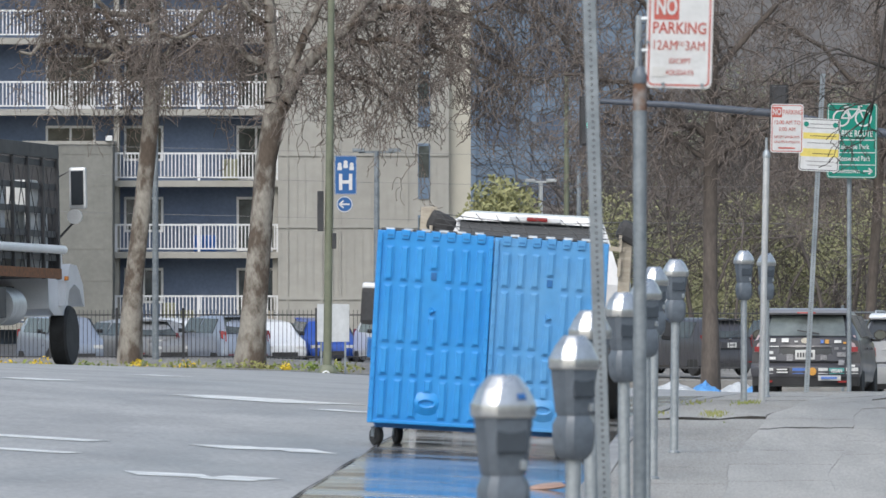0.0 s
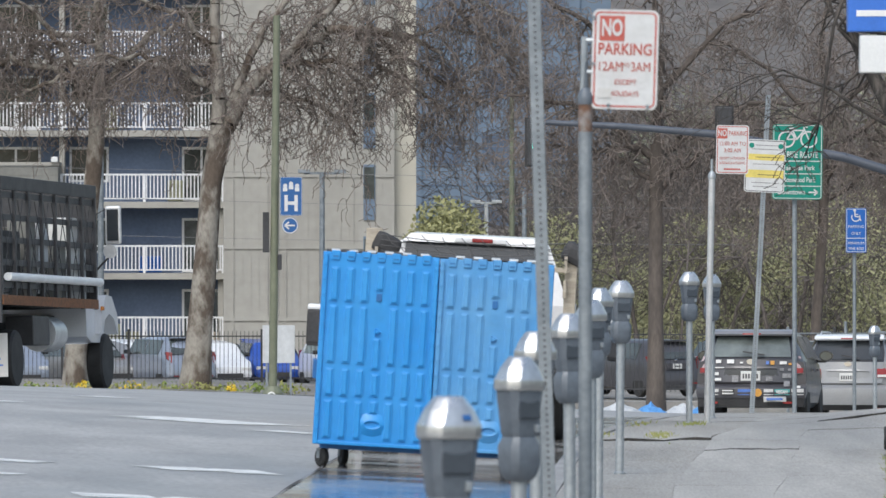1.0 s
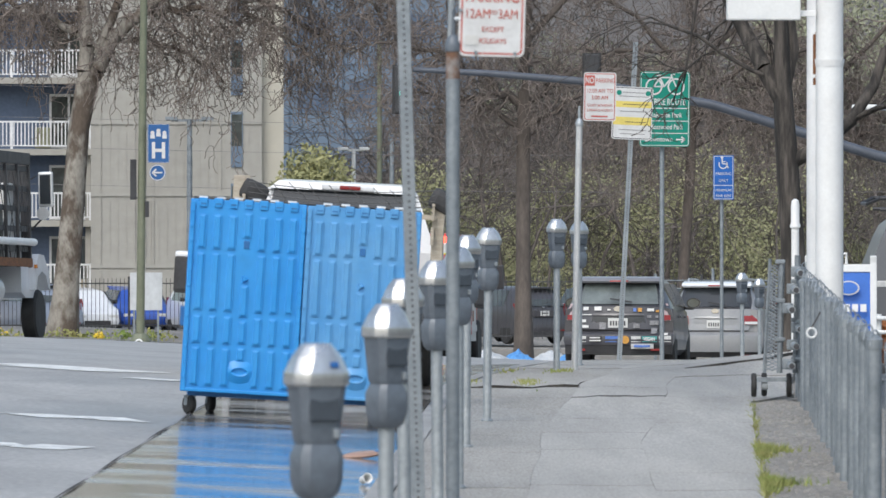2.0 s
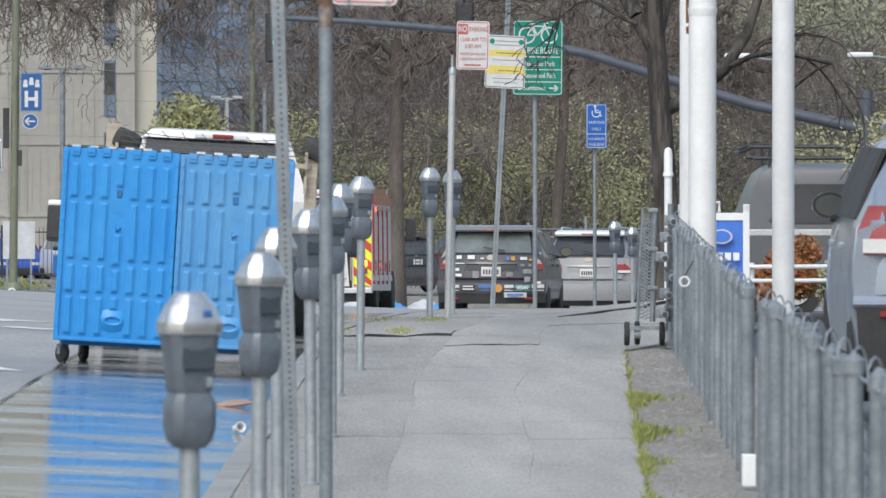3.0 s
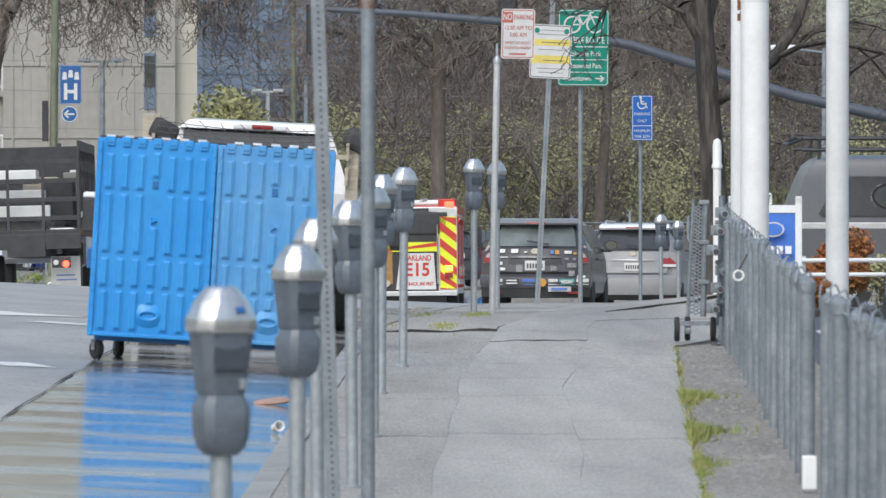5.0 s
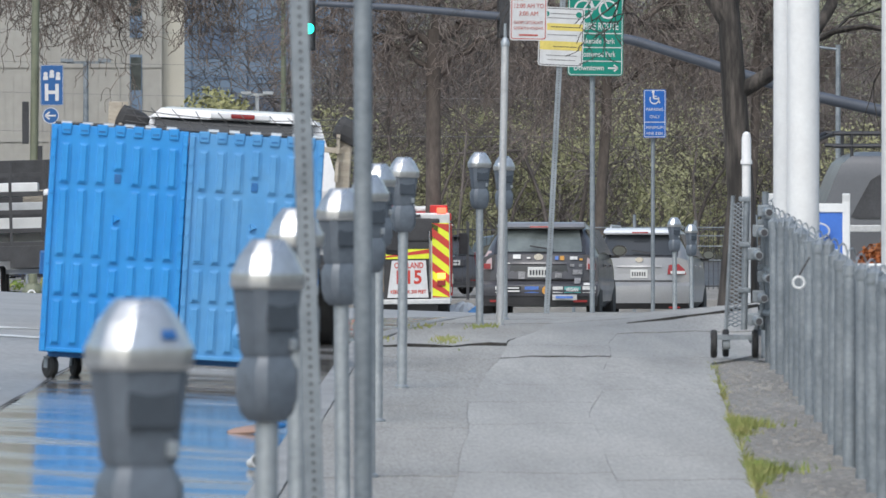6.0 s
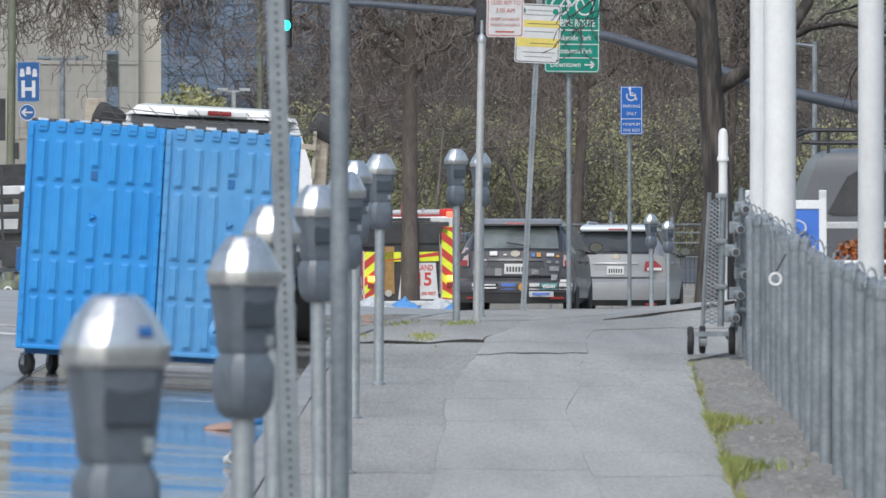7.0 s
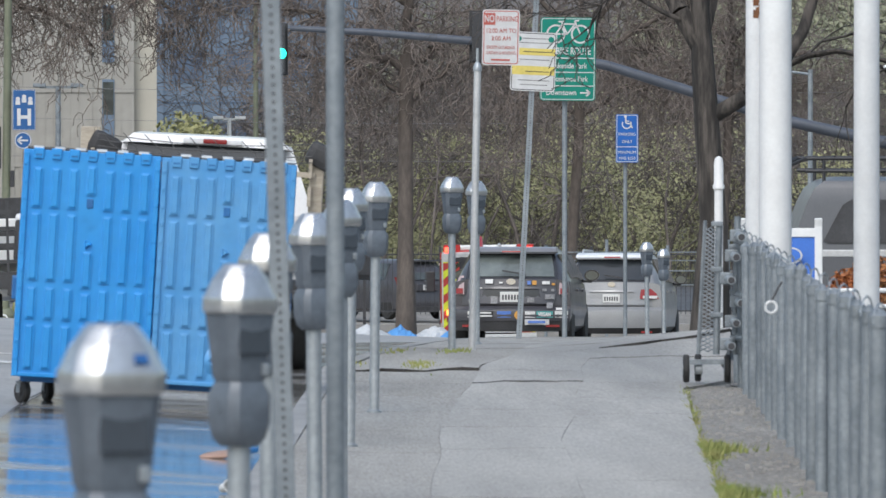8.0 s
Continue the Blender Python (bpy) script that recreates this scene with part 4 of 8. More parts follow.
    for s_ in (-1, 1):
        l0, l1, share = lamp
        lm = []
        for z, y, i, o in ((l0, 0.0, share, 0.955), ((l0 + l1) / 2, 0.0, share + 0.005, 0.95), (l1, 0.03, share + 0.02, 0.87)):
            a, b = h * i, h * o
            lm.append((z, back(z) + y - 0.02, a, b) if s_ > 0 else (z, back(z) + y - 0.02, -b, -a))
        lo = part("tail_light", bowed(lm, depth=0.14, n=4), lens, t, "red and clear tail light", True)
        cl = [(z, y - 0.012, a + (b - a) * 0.15, b - (b - a) * 0.15) for z, y, a, b in ((l0 + 0.01, lm[0][1], lm[0][2], lm[0][3]), (l0 + (l1 - l0) * 0.32, lm[0][1] + 0.01, lm[0][2], lm[0][3]))]
        part("inner_lens", bowed(cl, depth=0.02, n=3), "plate" if lens == "lens_red" else "lens_red", lo)
        part("reflector", bowed([(skirt - 0.09, back(skirt) - 0.014, s_ * h * 0.7 - 0.1, s_ * h * 0.7 + 0.1), (skirt - 0.055, back(skirt) - 0.014, s_ * h * 0.7 - 0.1, s_ * h * 0.7 + 0.1)], depth=0.02, n=3), "lens_red", t)
        a, b = r + 0.75, 0.5 * f
        for ya, yb in ((a, (a + b) / 2 - 0.04), ((a + b) / 2 + 0.04, b)):
            lo_, hi = belt + 0.03, H - 0.11
            xs = [(s_ * (h * 0.955 + 0.004), ya, lo_), (s_ * (h * 0.955 + 0.004), yb + 0.1, lo_), (s_ * (h * 0.745 + 0.012), yb - 0.1, hi), (s_ * (h * 0.745 + 0.012), ya, hi)]
            part("side_window", loft([xs, [(x - s_ * 0.03, y, z) for x, y, z in xs]]), side, t)
        for ya in (r + 1.25, 0.15):
            part("door_handle", boxed(s_ * (h + 0.012) - 0.018, s_ * (h + 0.012) + 0.018, ya, ya + 0.18, belt - 0.16, belt - 0.12, 0.008), paint, t)
        cx = s_ * (h + mirror_out)
        mi = loft([[(cx + 0.115 * math.cos(q), y, belt + 0.09 + 0.085 * math.sin(q)) for q in (2 * math.pi * k / 16 for k in range(16))] for y in (0.40 * f, 0.40 * f + 0.07)]
                  + [[(cx + 0.07 * math.cos(q), 0.40 * f + 0.13, belt + 0.09 + 0.05 * math.sin(q)) for q in (2 * math.pi * k / 16 for k in range(16))]])
        box(mi, min(cx, s_ * h * 0.93), max(cx, s_ * h * 0.93), 0.42 * f, 0.42 * f + 0.05, belt - 0.02, belt + 0.03, 0.008)
        mr = part("door_mirror", mi, "car_black", t, "black door mirror", True)
        part("mirror_glass", loft([[(cx + 0.095 * math.cos(q), y, belt + 0.09 + 0.068 * math.sin(q)) for q in (2 * math.pi * k / 16 for k in range(16))] for y in (0.40 * f - 0.005, 0.40 * f + 0.005)]), "car_glass", mr)
        for y in (r + 0.75, f - 0.78):
            wheel(t, s_ * (h - 0.11), y)
        part("headlight", boxed(s_ * h * 0.62 - 0.16, s_ * h * 0.62 + 0.16, f - 0.16, f - 0.01, belt * 0.56, belt * 0.68, 0.03), "plate", t)
        if rails:
            part("roof_rail", path_tube([(s_ * h * 0.62, r + 0.7, H - 0.02), (s_ * h * 0.62, r + 0.85, H + 0.045), (s_ * h * 0.62, 0.4, H + 0.045), (s_ * h * 0.62, 0.55, H)], 0.018), "aluminium", t)
    # plate in its hollow, badge above
    zc = H * 0.485
    rec = part("plate_recess", bowed([(zc - 0.115, back(zc) - 0.004, -0.3, 0.3), (zc - 0.06, back(zc) - 0.006, -0.46, 0.46), (zc + 0.11, back(zc + 0.11) - 0.006, -0.42, 0.42)], depth=0.02), "car_black" if dark_lid else paint, gate, "", True)
    part("number_plate", boxed(-0.16, 0.16, back(zc) - 0.03, back(zc) - 0.01, zc - 0.075, zc + 0.08, 0.006), "plate", rec, "pale number plate")
    for k in range(6):
        x = -0.115 + 0.045 * k
        part("plate_bar", boxed(x - 0.013, x + 0.013, back(zc) - 0.034, back(zc) - 0.03, zc - 0.04, zc + 0.035), "ink", rec)
    part("gate_handle", bowed([(zc + 0.125, back(zc + 0.125) - 0.03, -0.42, 0.42), (zc + 0.155, back(zc + 0.155) - 0.025, -0.4, 0.4)], depth=0.05), paint, gate, "", True)
    part("badge", moved(tubed((0, -0.014, 0), (0, 0, 0), 0.055, 0.055, 18), pose(0, back(belt - 0.02) - 0.002, belt - 0.02) @ Matrix.Diagonal((1.3, 1, 0.85, 1))), "chrome", gate)
    if stickers:
        def sticker(x, z, w_, h_, kind):
            y0, y1 = back(z - h_ / 2), back(z + h_ / 2)
            return part("sticker", bowed([(z - h_ / 2, y0 - 0.024, x - w_ / 2, x + w_ / 2), (z + h_ / 2, y1 - 0.024, x - w_ / 2, x + w_ / 2)], depth=0.012, n=3), kind, t)

        zr = H * 0.31
        for x, w_, kind in ((-0.58, 0.13, "vinyl_a"), (-0.36, 0.22, "vinyl_e"), (-0.09, 0.21, "vinyl_b"), (0.3, 0.15, "vinyl_a"), (0.515, 0.24, "vinyl_d")):
            sticker(x, zr, w_, 0.095, kind)
        part("sticker", moved(tubed((0, -0.02, 0), (0, 0.02, 0), 0.065, 0.05, 14), pose(0.13, back(zr) - 0.012, zr - 0.01)), "vinyl_c", t)
        part("lettering_bar", boxed(-0.45, -0.28, back(zr) - 0.028, back(zr) + 0.02, zr + 0.012, zr + 0.034), "vinyl_a", t)
        part("lettering_bar", boxed(-0.45, -0.27, back(zr) - 0.028, back(zr) + 0.02, zr - 0.034, zr - 0.012), "vinyl_a", t)
        lettering("VEGAN", 0.075, "vinyl_a", t, 0.515, zr, back(zr) + 0.016, 0.19, 0.003)
        sticker(0.76, zr + 0.005, 0.19, 0.1, "vinyl_a")
        sticker(0.4, zr - 0.115, 0.36, 0.085, "vinyl_a")
        part("lettering_bar", boxed(0.27, 0.53, back(zr - 0.115) - 0.04, back(zr - 0.115) - 0.005, zr - 0.13, zr - 0.095), "vinyl_b", t)
        zt = belt - 0.015
        for x, z, w_, h_, kind in ((-0.53, zt, 0.11, 0.07, "vinyl_a"), (-0.33, zt, 0.15, 0.08, "vinyl_a"), (-0.15, zt - 0.02, 0.07, 0.03, "vinyl_a"), (0.27, zt - 0.02, 0.06, 0.07, "vinyl_b"), (0.35, zt - 0.02, 0.08, 0.08, "vinyl_c"), (0.52, zt - 0.02, 0.14, 0.06, "vinyl_a"),
                                   (-0.52, zt - 0.1, 0.22, 0.02, "vinyl_a"), (-0.56, zt - 0.2, 0.09, 0.06, "vinyl_a"), (-0.56, zt - 0.29, 0.2, 0.055, "vinyl_a"), (-0.25, zt - 0.28, 0.13, 0.14, "vinyl_f"), (0.3, zt - 0.28, 0.13, 0.09, "vinyl_f"),
                                   (0.58, zt - 0.23, 0.18, 0.09, "vinyl_f"), (0.585, zt - 0.36, 0.12, 0.11, "vinyl_f"), (0.5, zt - 0.13, 0.08, 0.05, "vinyl_f"), (0.62, zt - 0.13, 0.06, 0.05, "vinyl_f"), (0.63, zt - 0.04, 0.06, 0.04, "vinyl_c"), (0.74, zt - 0.44, 0.16, 0.12, "vinyl_a")):
            sticker(x, z, w_ * 0.78, h_ * 0.8, kind)
    return t


def parked_cars():
    tailed_car(pose(6.10, 148.3, fall(148.3) - 0.12, -1.3, 0, -7.5), "car_grey", "dark grey hatchback covered in bumper stickers, parked at the kerb", 4.0, 1.8, 1.48, 0.36, (0.76, 1.04, 0.79), "spoiler_sky_sheen", stickers=True, dark_lid=True, pane="pale_glass", lens="lamp_clear")
    tailed_car(pose(9.35, 180.5, fall(180.5) - 0.1, -1.3, 0, -8), "car_silver", "silver-white estate car with roof rails, parked at the kerb", 4.7, 1.88, 1.66, 0.26, (0.80, 0.99, 0.56), "car_white", rails=True, pane="glass")
    tailed_car(pose(5.40, 57.6, 0.16, 0, 0, -1.6), "car_slate", "blue-grey sport utility car parked behind the fence", 4.5, 1.8, 1.68, 0.63, (0.92, 1.22, 0.72), "car_slate", rails=True, mirror_out=-0.01, side="black_dull")


def white_pickup():
    """White pickup with wooden side racks and a net, behind the refuse container."""
    z = road_z(0.7, 85)
    t = thing("pickup_truck", pose(0.72, 86.2, z, 0, 3.0, -1.5), "white pickup truck with beige wooden racks and cargo net", "truck")
    cab = loft([[(-0.95, 0.6, 0.55), (0.95, 0.6, 0.55), (0.92, 0.6, 1.25), (-0.92, 0.6, 1.25)], [(-0.95, 0.62, 0.5), (0.95, 0.62, 0.5), (0.72, 0.75, 1.80), (-0.72, 0.75, 1.80)],
                [(-0.95, 1.8, 0.5), (0.95, 1.8, 0.5), (0.7, 1.7, 1.82), (-0.7, 1.7, 1.82)], [(-0.95, 2.6, 0.5), (0.95, 2.6, 0.5), (0.9, 2.5, 1.25), (-0.9, 2.5, 1.25)]])
    part("cab", cab, "car_white", t)
    part("bonnet", boxed(-0.93, 0.93, 2.5, 3.6, 0.5, 1.15, 0.06), "car_white", t)
    part("roof", loft([[(-0.70, 0.64, 1.80), (0.70, 0.64, 1.80), (0.62, 0.67, 1.875), (-0.62, 0.67, 1.875)], [(-0.70, 1.0, 1.81), (0.70, 1.0, 1.81), (0.56, 1.0, 1.89), (-0.56, 1.0, 1.89)], [(-0.68, 1.75, 1.82), (0.68, 1.75, 1.82), (0.56, 1.7, 1.885), (-0.56, 1.7, 1.885)]]), "car_white", t)
    part("rear_window", loft([[(-0.72, 0.58, 1.3), (0.72, 0.58, 1.3), (0.66, 0.7, 1.795), (-0.66, 0.7, 1.795)], [(-0.72, 0.64, 1.3), (0.72, 0.64, 1.3), (0.64, 0.76, 1.79), (-0.64, 0.76, 1.79)]]), "glass", t)
    part("stop_lamp", boxed(-0.03, 0.17, 0.6, 0.68, 1.815, 1.855, 0.012), "lens_red", t, "red high stop lamp")
    part("lamp_housing", boxed(-0.2, 0.3, 0.62, 0.7, 1.81, 1.86, 0.012), "car_white", t)
    for s_ in (-1, 1):
        part("bed_side", prism([(-1.6, 0.45), (0.55, 0.45), (0.55, 1.28), (0.1, 1.28), (-1.6, 1.05)], s_ * 0.97 - 0.03, s_ * 0.97 + 0.03), "car_white", t)
        for y in (-1.2, -0.4, 0.4):
            part("rack_post", boxed(s_ * 0.94 - 0.055, s_ * 0.94 + 0.055, y - 0.05, y + 0.05, 1.0, 1.83 + (0.08 if s_ < 0 else -0.02), 0.006), "beige", t)
        for z0 in (1.35, 1.58):
            part("rack_board", boxed(s_ * 0.89 - 0.015, s_ * 0.89 + 0.015, -1.35, 0.5, z0, z0 + 0.16, 0.004), "beige", t)
        mx = 1.40 if s_ > 0 else -1.54
        mm = part("towing_mirror", boxed(mx - 0.085, mx + 0.085, 2.1, 2.28, 0.72, 1.08, 0.03), "black_dull", t, "", True)
        part("mirror_cap", boxed(mx - 0.085, mx + 0.085, 2.12, 2.26, 1.06, 1.13, 0.03), "car_white", mm)
        part("mirror_glass", boxed(mx - 0.07, mx + 0.07, 2.09, 2.1, 0.76, 1.04), "black", mm)
        part("mirror_arm", boxed(min(s_ * 0.93, mx), max(s_ * 0.93, mx), 2.16, 2.2, 0.9, 0.95), "black_dull", t)
        for y in (-0.7, 3.0):
            wheel(t, s_ * 0.82, y, 0.37, 0.25)
        part("black_bag", moved(boxed(-0.13, 0.13, -1.3, -1.0, -0.1, 0.1, 0.06), pose(s_ * (0.8 if s_ < 0 else 0.98), 0, 1.76, 0, 24)), "black_dull", t)
    part("cross_board", moved(boxed(-0.88, 0.9, -1.32, -1.28, 1.6, 1.645, 0.006), pose(0, 0, 0.0, 0, 1.0)), "beige", t)
    part("bed_floor", boxed(-0.95, 0.95, -1.6, 0.55, 0.6, 0.66), "black_dull", t)
    part("chassis", boxed(-0.5, 0.5, -1.6, 3.4, 0.35, 0.55), "black", t)
    net = bmesh.new()
    rnd = random.Random(2)
    for k in range(9):
        x0 = -0.85 + 0.19 * k + rnd.uniform(-0.04, 0.04)
        pts = [(x0 + 0.3 * i / 6 * rnd.uniform(0.6, 1.2), -1.35 - 0.01, 1.88 - 0.05 * i - 0.004 * k) for i in range(5)]
        for a, b in zip(pts[:-1], pts[1:]):
            tube(net, a, b, 0.0035, 0.0035, 4)
    for k in range(4):
        pts = [(-0.85 + 1.75 * i / 8, -1.36, 1.86 - 0.05 * k - 0.05 * math.sin(math.pi * i / 8)) for i in range(9)]
        for a, b in zip(pts[:-1], pts[1:]):
            tube(net, a, b, 0.004, 0.004, 4)
    part("cargo_net", net, "cable", t)


def stake_truck():
    """Flatbed with black stake sides. Its origin is the rear end of its right flank, on the ground."""
    t = thing("stake_truck", pose(-7.3, 137, -0.8), "white stake-bed truck with black slatted sides, driving off", "truck")
    L, W = 7.0, 2.44
    part("deck", boxed(-W, 0, 0, L, 1.08, 1.2, 0.01), "black", t)
    part("side_rail", boxed(-0.03, 0.02, 0, L, 1.06, 1.22, 0.006), "rust", t, "worn brown deck rail")
    for i in range(8):
        y = 0.04 + (L - 0.1) * i / 7
        for x in (-0.02, -W + 0.02):
            part("stake", boxed(x - 0.03, x + 0.03, y - 0.04, y + 0.04, 1.15, 3.1, 0.006), "black", t)
    for x in (-0.05, -W + 0.05):
        for k in range(5):
            part("slat", boxed(x - 0.015, x + 0.015, 0, L, 1.44 + 0.37 * k, 1.54 + 0.37 * k, 0.004), "black", t)
    part("top_rail", boxed(-0.05, 0.01, 0, L, 3.05, 3.27, 0.008), "black", t)
    for i in range(4):
        x = -0.04 - (W - 0.08) * i / 3
        part("stake", boxed(x - 0.035, x + 0.035, -0.03, 0.03, 1.15, 3.1, 0.006), "black", t)
    for k in range(4):
        part("slat", boxed(-W, 0, -0.02, 0.015, 1.5 + 0.42 * k, 1.6 + 0.42 * k, 0.004), "black", t)
    part("headboard", boxed(-W, 0, L - 0.06, L, 1.2, 3.27, 0.01), "black", t)
    mesh = bmesh.new()
    for k in range(12):
        y = 0.1 + (L - 0.2) * k / 11
        tube(mesh, (-0.035, y, 1.25), (-0.035, min(L, y + 1.0), 2.9), 0.008, 0.008, 4)
        tube(mesh, (-0.035, y, 2.9), (-0.035, min(L, y + 1.0), 1.25), 0.008, 0.008, 4)
    part("side_mesh", mesh, "black_dull", t)
    # Boxes of load, plus panels added as daylight seen through the side slats.
    bed_fill = [("pale_tarp", -2.2, -0.9, 1.0, 2.6, 1.2, 1.5), ("white", -2.2, -0.7, 0.5, 2.0, 1.5, 1.85), ("pale_tarp", -2.3, -0.8, 0.5, 1.8, 1.95, 2.2), ("white", -2.2, -1.0, 0.6, 1.8, 2.35, 2.65),
            ("white", -0.7, -0.15, 0.1, 4.6, 1.21, 1.33), ("plate", -0.75, -0.3, 2.5, 4.4, 1.4, 2.1), ("beige", -1.4, -0.6, 2.2, 4.0, 2.1, 2.5), ("black_dull", -0.9, -0.2, 0.8, 2.2, 1.5, 2.4), ("pale_tarp", -0.5, -0.12, 3.2, 3.9, 1.9, 2.6), ("wall_block", -0.6, -0.12, 4.4, 5.2, 1.3, 2.3), ("plate", -0.5, -0.12, 5.5, 6.1, 1.6, 2.7), ("wall_block", -0.5, -0.12, 2.5, 3.0, 1.3, 2.6), ("pale_tarp", -0.5, -0.12, 6.3, 6.7, 1.3, 2.2)]
    for m_, a, b, c, d, e, f in bed_fill:
        part("load_box", boxed(a, b, c, d, e, f, 0.03), m_, t)
    part("chassis", boxed(-1.65, -0.8, -0.1, L + 1.6, 0.7, 1.06), "black", t)
    part("rear_beam", boxed(-W, 0, -0.06, 0.02, 0.86, 1.2, 0.01), "black", t)
    for x in (-0.3, -W + 0.3):
        part("tail_lamp", tubed((x - 0.05, -0.11, 0.72), (x - 0.05, -0.05, 0.72), 0.075, 0.075, 14), "glow_red", t, "lit red tail lamp")
        part("reverse_lamp", tubed((x - 0.27, -0.11, 0.76), (x - 0.27, -0.05, 0.76), 0.06, 0.06, 14), "plate", t)
        part("lamp_bar", boxed(x - 0.36, x + 0.06, -0.06, -0.02, 0.64, 0.88), "black", t)
        fl = part("mud_flap", boxed(x - 0.42, x + 0.24, 0.55, 0.57, 0.18, 0.9, 0.004), "plate", t, "pale mud flap with blue print")
        part("flap_print", boxed(x - 0.3, x + 0.12, 0.542, 0.55, 0.46, 0.49), "vinyl_b", fl)
        part("flap_print", boxed(x - 0.3, x + 0.16, 0.542, 0.55, 0.36, 0.385), "vinyl_b", fl)
        wheel(t, -0.22 if x > -1 else -W + 0.22, 1.3, 0.48, 0.3)
        wheel(t, -0.5 if x > -1 else -W + 0.5, 1.3, 0.48, 0.26)
    for x in (-0.22, -W + 0.22):
        wheel(t, x - 0.1 if x > -1 else x + 0.1, L + 1.5, 0.48, 0.28)
    part("tool_box", boxed(-0.55, -0.08, 2.5, 3.7, 0.52, 1.0, 0.02), "black", t)
    part("fuel_tank", moved(tubed((0, -0.45, 0), (0, 0.45, 0), 0.3, 0.3, 18), pose(-0.38, 4.6, 0.72)), "aluminium", t, "", True)
    part("pipe_load", tubed((0.03, 0.3, 1.52), (0.03, L + 0.1, 1.52), 0.07, 0.07, 12), "white", t, "white pipe along the side", True)
    cab = loft([[(-2.2, L + 0.15, 0.7), (-0.24, L + 0.15, 0.7), (-0.26, L + 0.15, 2.2), (-2.18, L + 0.15, 2.2)], [(-2.2, L + 0.5, 0.6), (-0.24, L + 0.5, 0.6), (-0.35, L + 0.4, 2.5), (-2.1, L + 0.4, 2.5)],
                [(-2.2, L + 1.0, 0.6), (-0.24, L + 1.0, 0.6), (-0.35, L + 0.9, 2.55), (-2.1, L + 0.9, 2.55)], [(-2.2, L + 1.4, 0.6), (-0.24, L + 1.4, 0.6), (-0.3, L + 1.3, 1.7), (-2.15, L + 1.3, 1.7)]])
    part("cab", cab, "car_white", t, "", True)
    part("bonnet", loft([[(-2.1, L + 1.3, 0.6), (-0.28, L + 1.3, 0.6), (-0.32, L + 1.3, 1.65), (-2.1, L + 1.3, 1.65)], [(-2.0, L + 2.3, 0.6), (-0.35, L + 2.3, 0.6), (-0.5, L + 2.25, 1.35), (-1.9, L + 2.25, 1.35)]]), "car_white", t, "", True)
    part("wing", prism([(L + 0.85, 0.75), (L + 0.95, 1.15), (L + 1.25, 1.42), (L + 1.7, 1.4), (L + 2.1, 1.1), (L + 2.2, 0.75), (L + 2.05, 0.8), (L + 1.85, 1.02), (L + 1.5, 1.1), (L + 1.15, 1.0), (L + 1.0, 0.75)], -0.5, -0.14), "car_white", t, "white front wing", True)
    part("side_window", boxed(-0.32, -0.24, L + 0.45, L + 1.0, 1.7, 2.3, 0.02), "glass", t)
    mm = part("mirror", boxed(-0.02, 0.26, L + 0.75, L + 0.85, 2.28, 2.94, 0.04), "aluminium", t)
    part("mirror_glass", boxed(0.02, 0.22, L + 0.735, L + 0.752, 2.34, 2.88), "glass", mm)
    part("mirror_arm", path_tube([(-0.35, L + 0.8, 2.72), (0.02, L + 0.8, 2.9), (0.02, L + 0.8, 2.05), (-0.28, L + 0.8, 1.75)], 0.02), "black_dull", t)
    part("spot_mirror", tubed((0.06, L + 0.76, 2.16), (0.06, L + 0.82, 2.16), 0.12, 0.12, 16), "aluminium", t)
    part("side_marker", boxed(-0.16, -0.12, L + 0.9, L + 1.05, 1.15, 1.22, 0.01), "lens_amber", t)
    for o in t.children:
        if not o.name.startswith(("wheel", "mud_flap", "tail_lamp", "reverse_lamp", "lamp_bar")):
            o.location.z = 0.3 if o.name.startswith(("deck", "side_rail", "pipe_load")) else 0.2
    return t


def chevrons(x0, x1, z0, z1, step, width, lean, y, parent):
    """Diagonal red stripes over a yellow panel, clipped to it."""
    part("yellow_panel", boxed(x0, x1, y, y + 0.02, z0, z1), "chev_yellow", parent)
    bm = bmesh.new()
    a = z0 - abs(x1 - x0) * 1.2
    while a < z1:
        lo, hi = a, a + width
        q = []
        for x in (x0, x1):
            dz = (x - x0) * lean if lean > 0 else (x1 - x) * -lean
            q.append((x, min(max(lo + dz, z0), z1), min(max(hi + dz, z0), z1)))
        if q[0][2] > q[0][1] or q[1][2] > q[1][1]:
            vs = [bm.verts.new(p) for p in ((q[0][0], y - 0.004, q[0][1]), (q[1][0], y - 0.004, q[1][1]), (q[1][0], y - 0.004, q[1][2]), (q[0][0], y - 0.004, q[0][2]))]
            bm.faces.new(vs)
        a += step
    part("red_stripes", bm, "chev_red", parent)


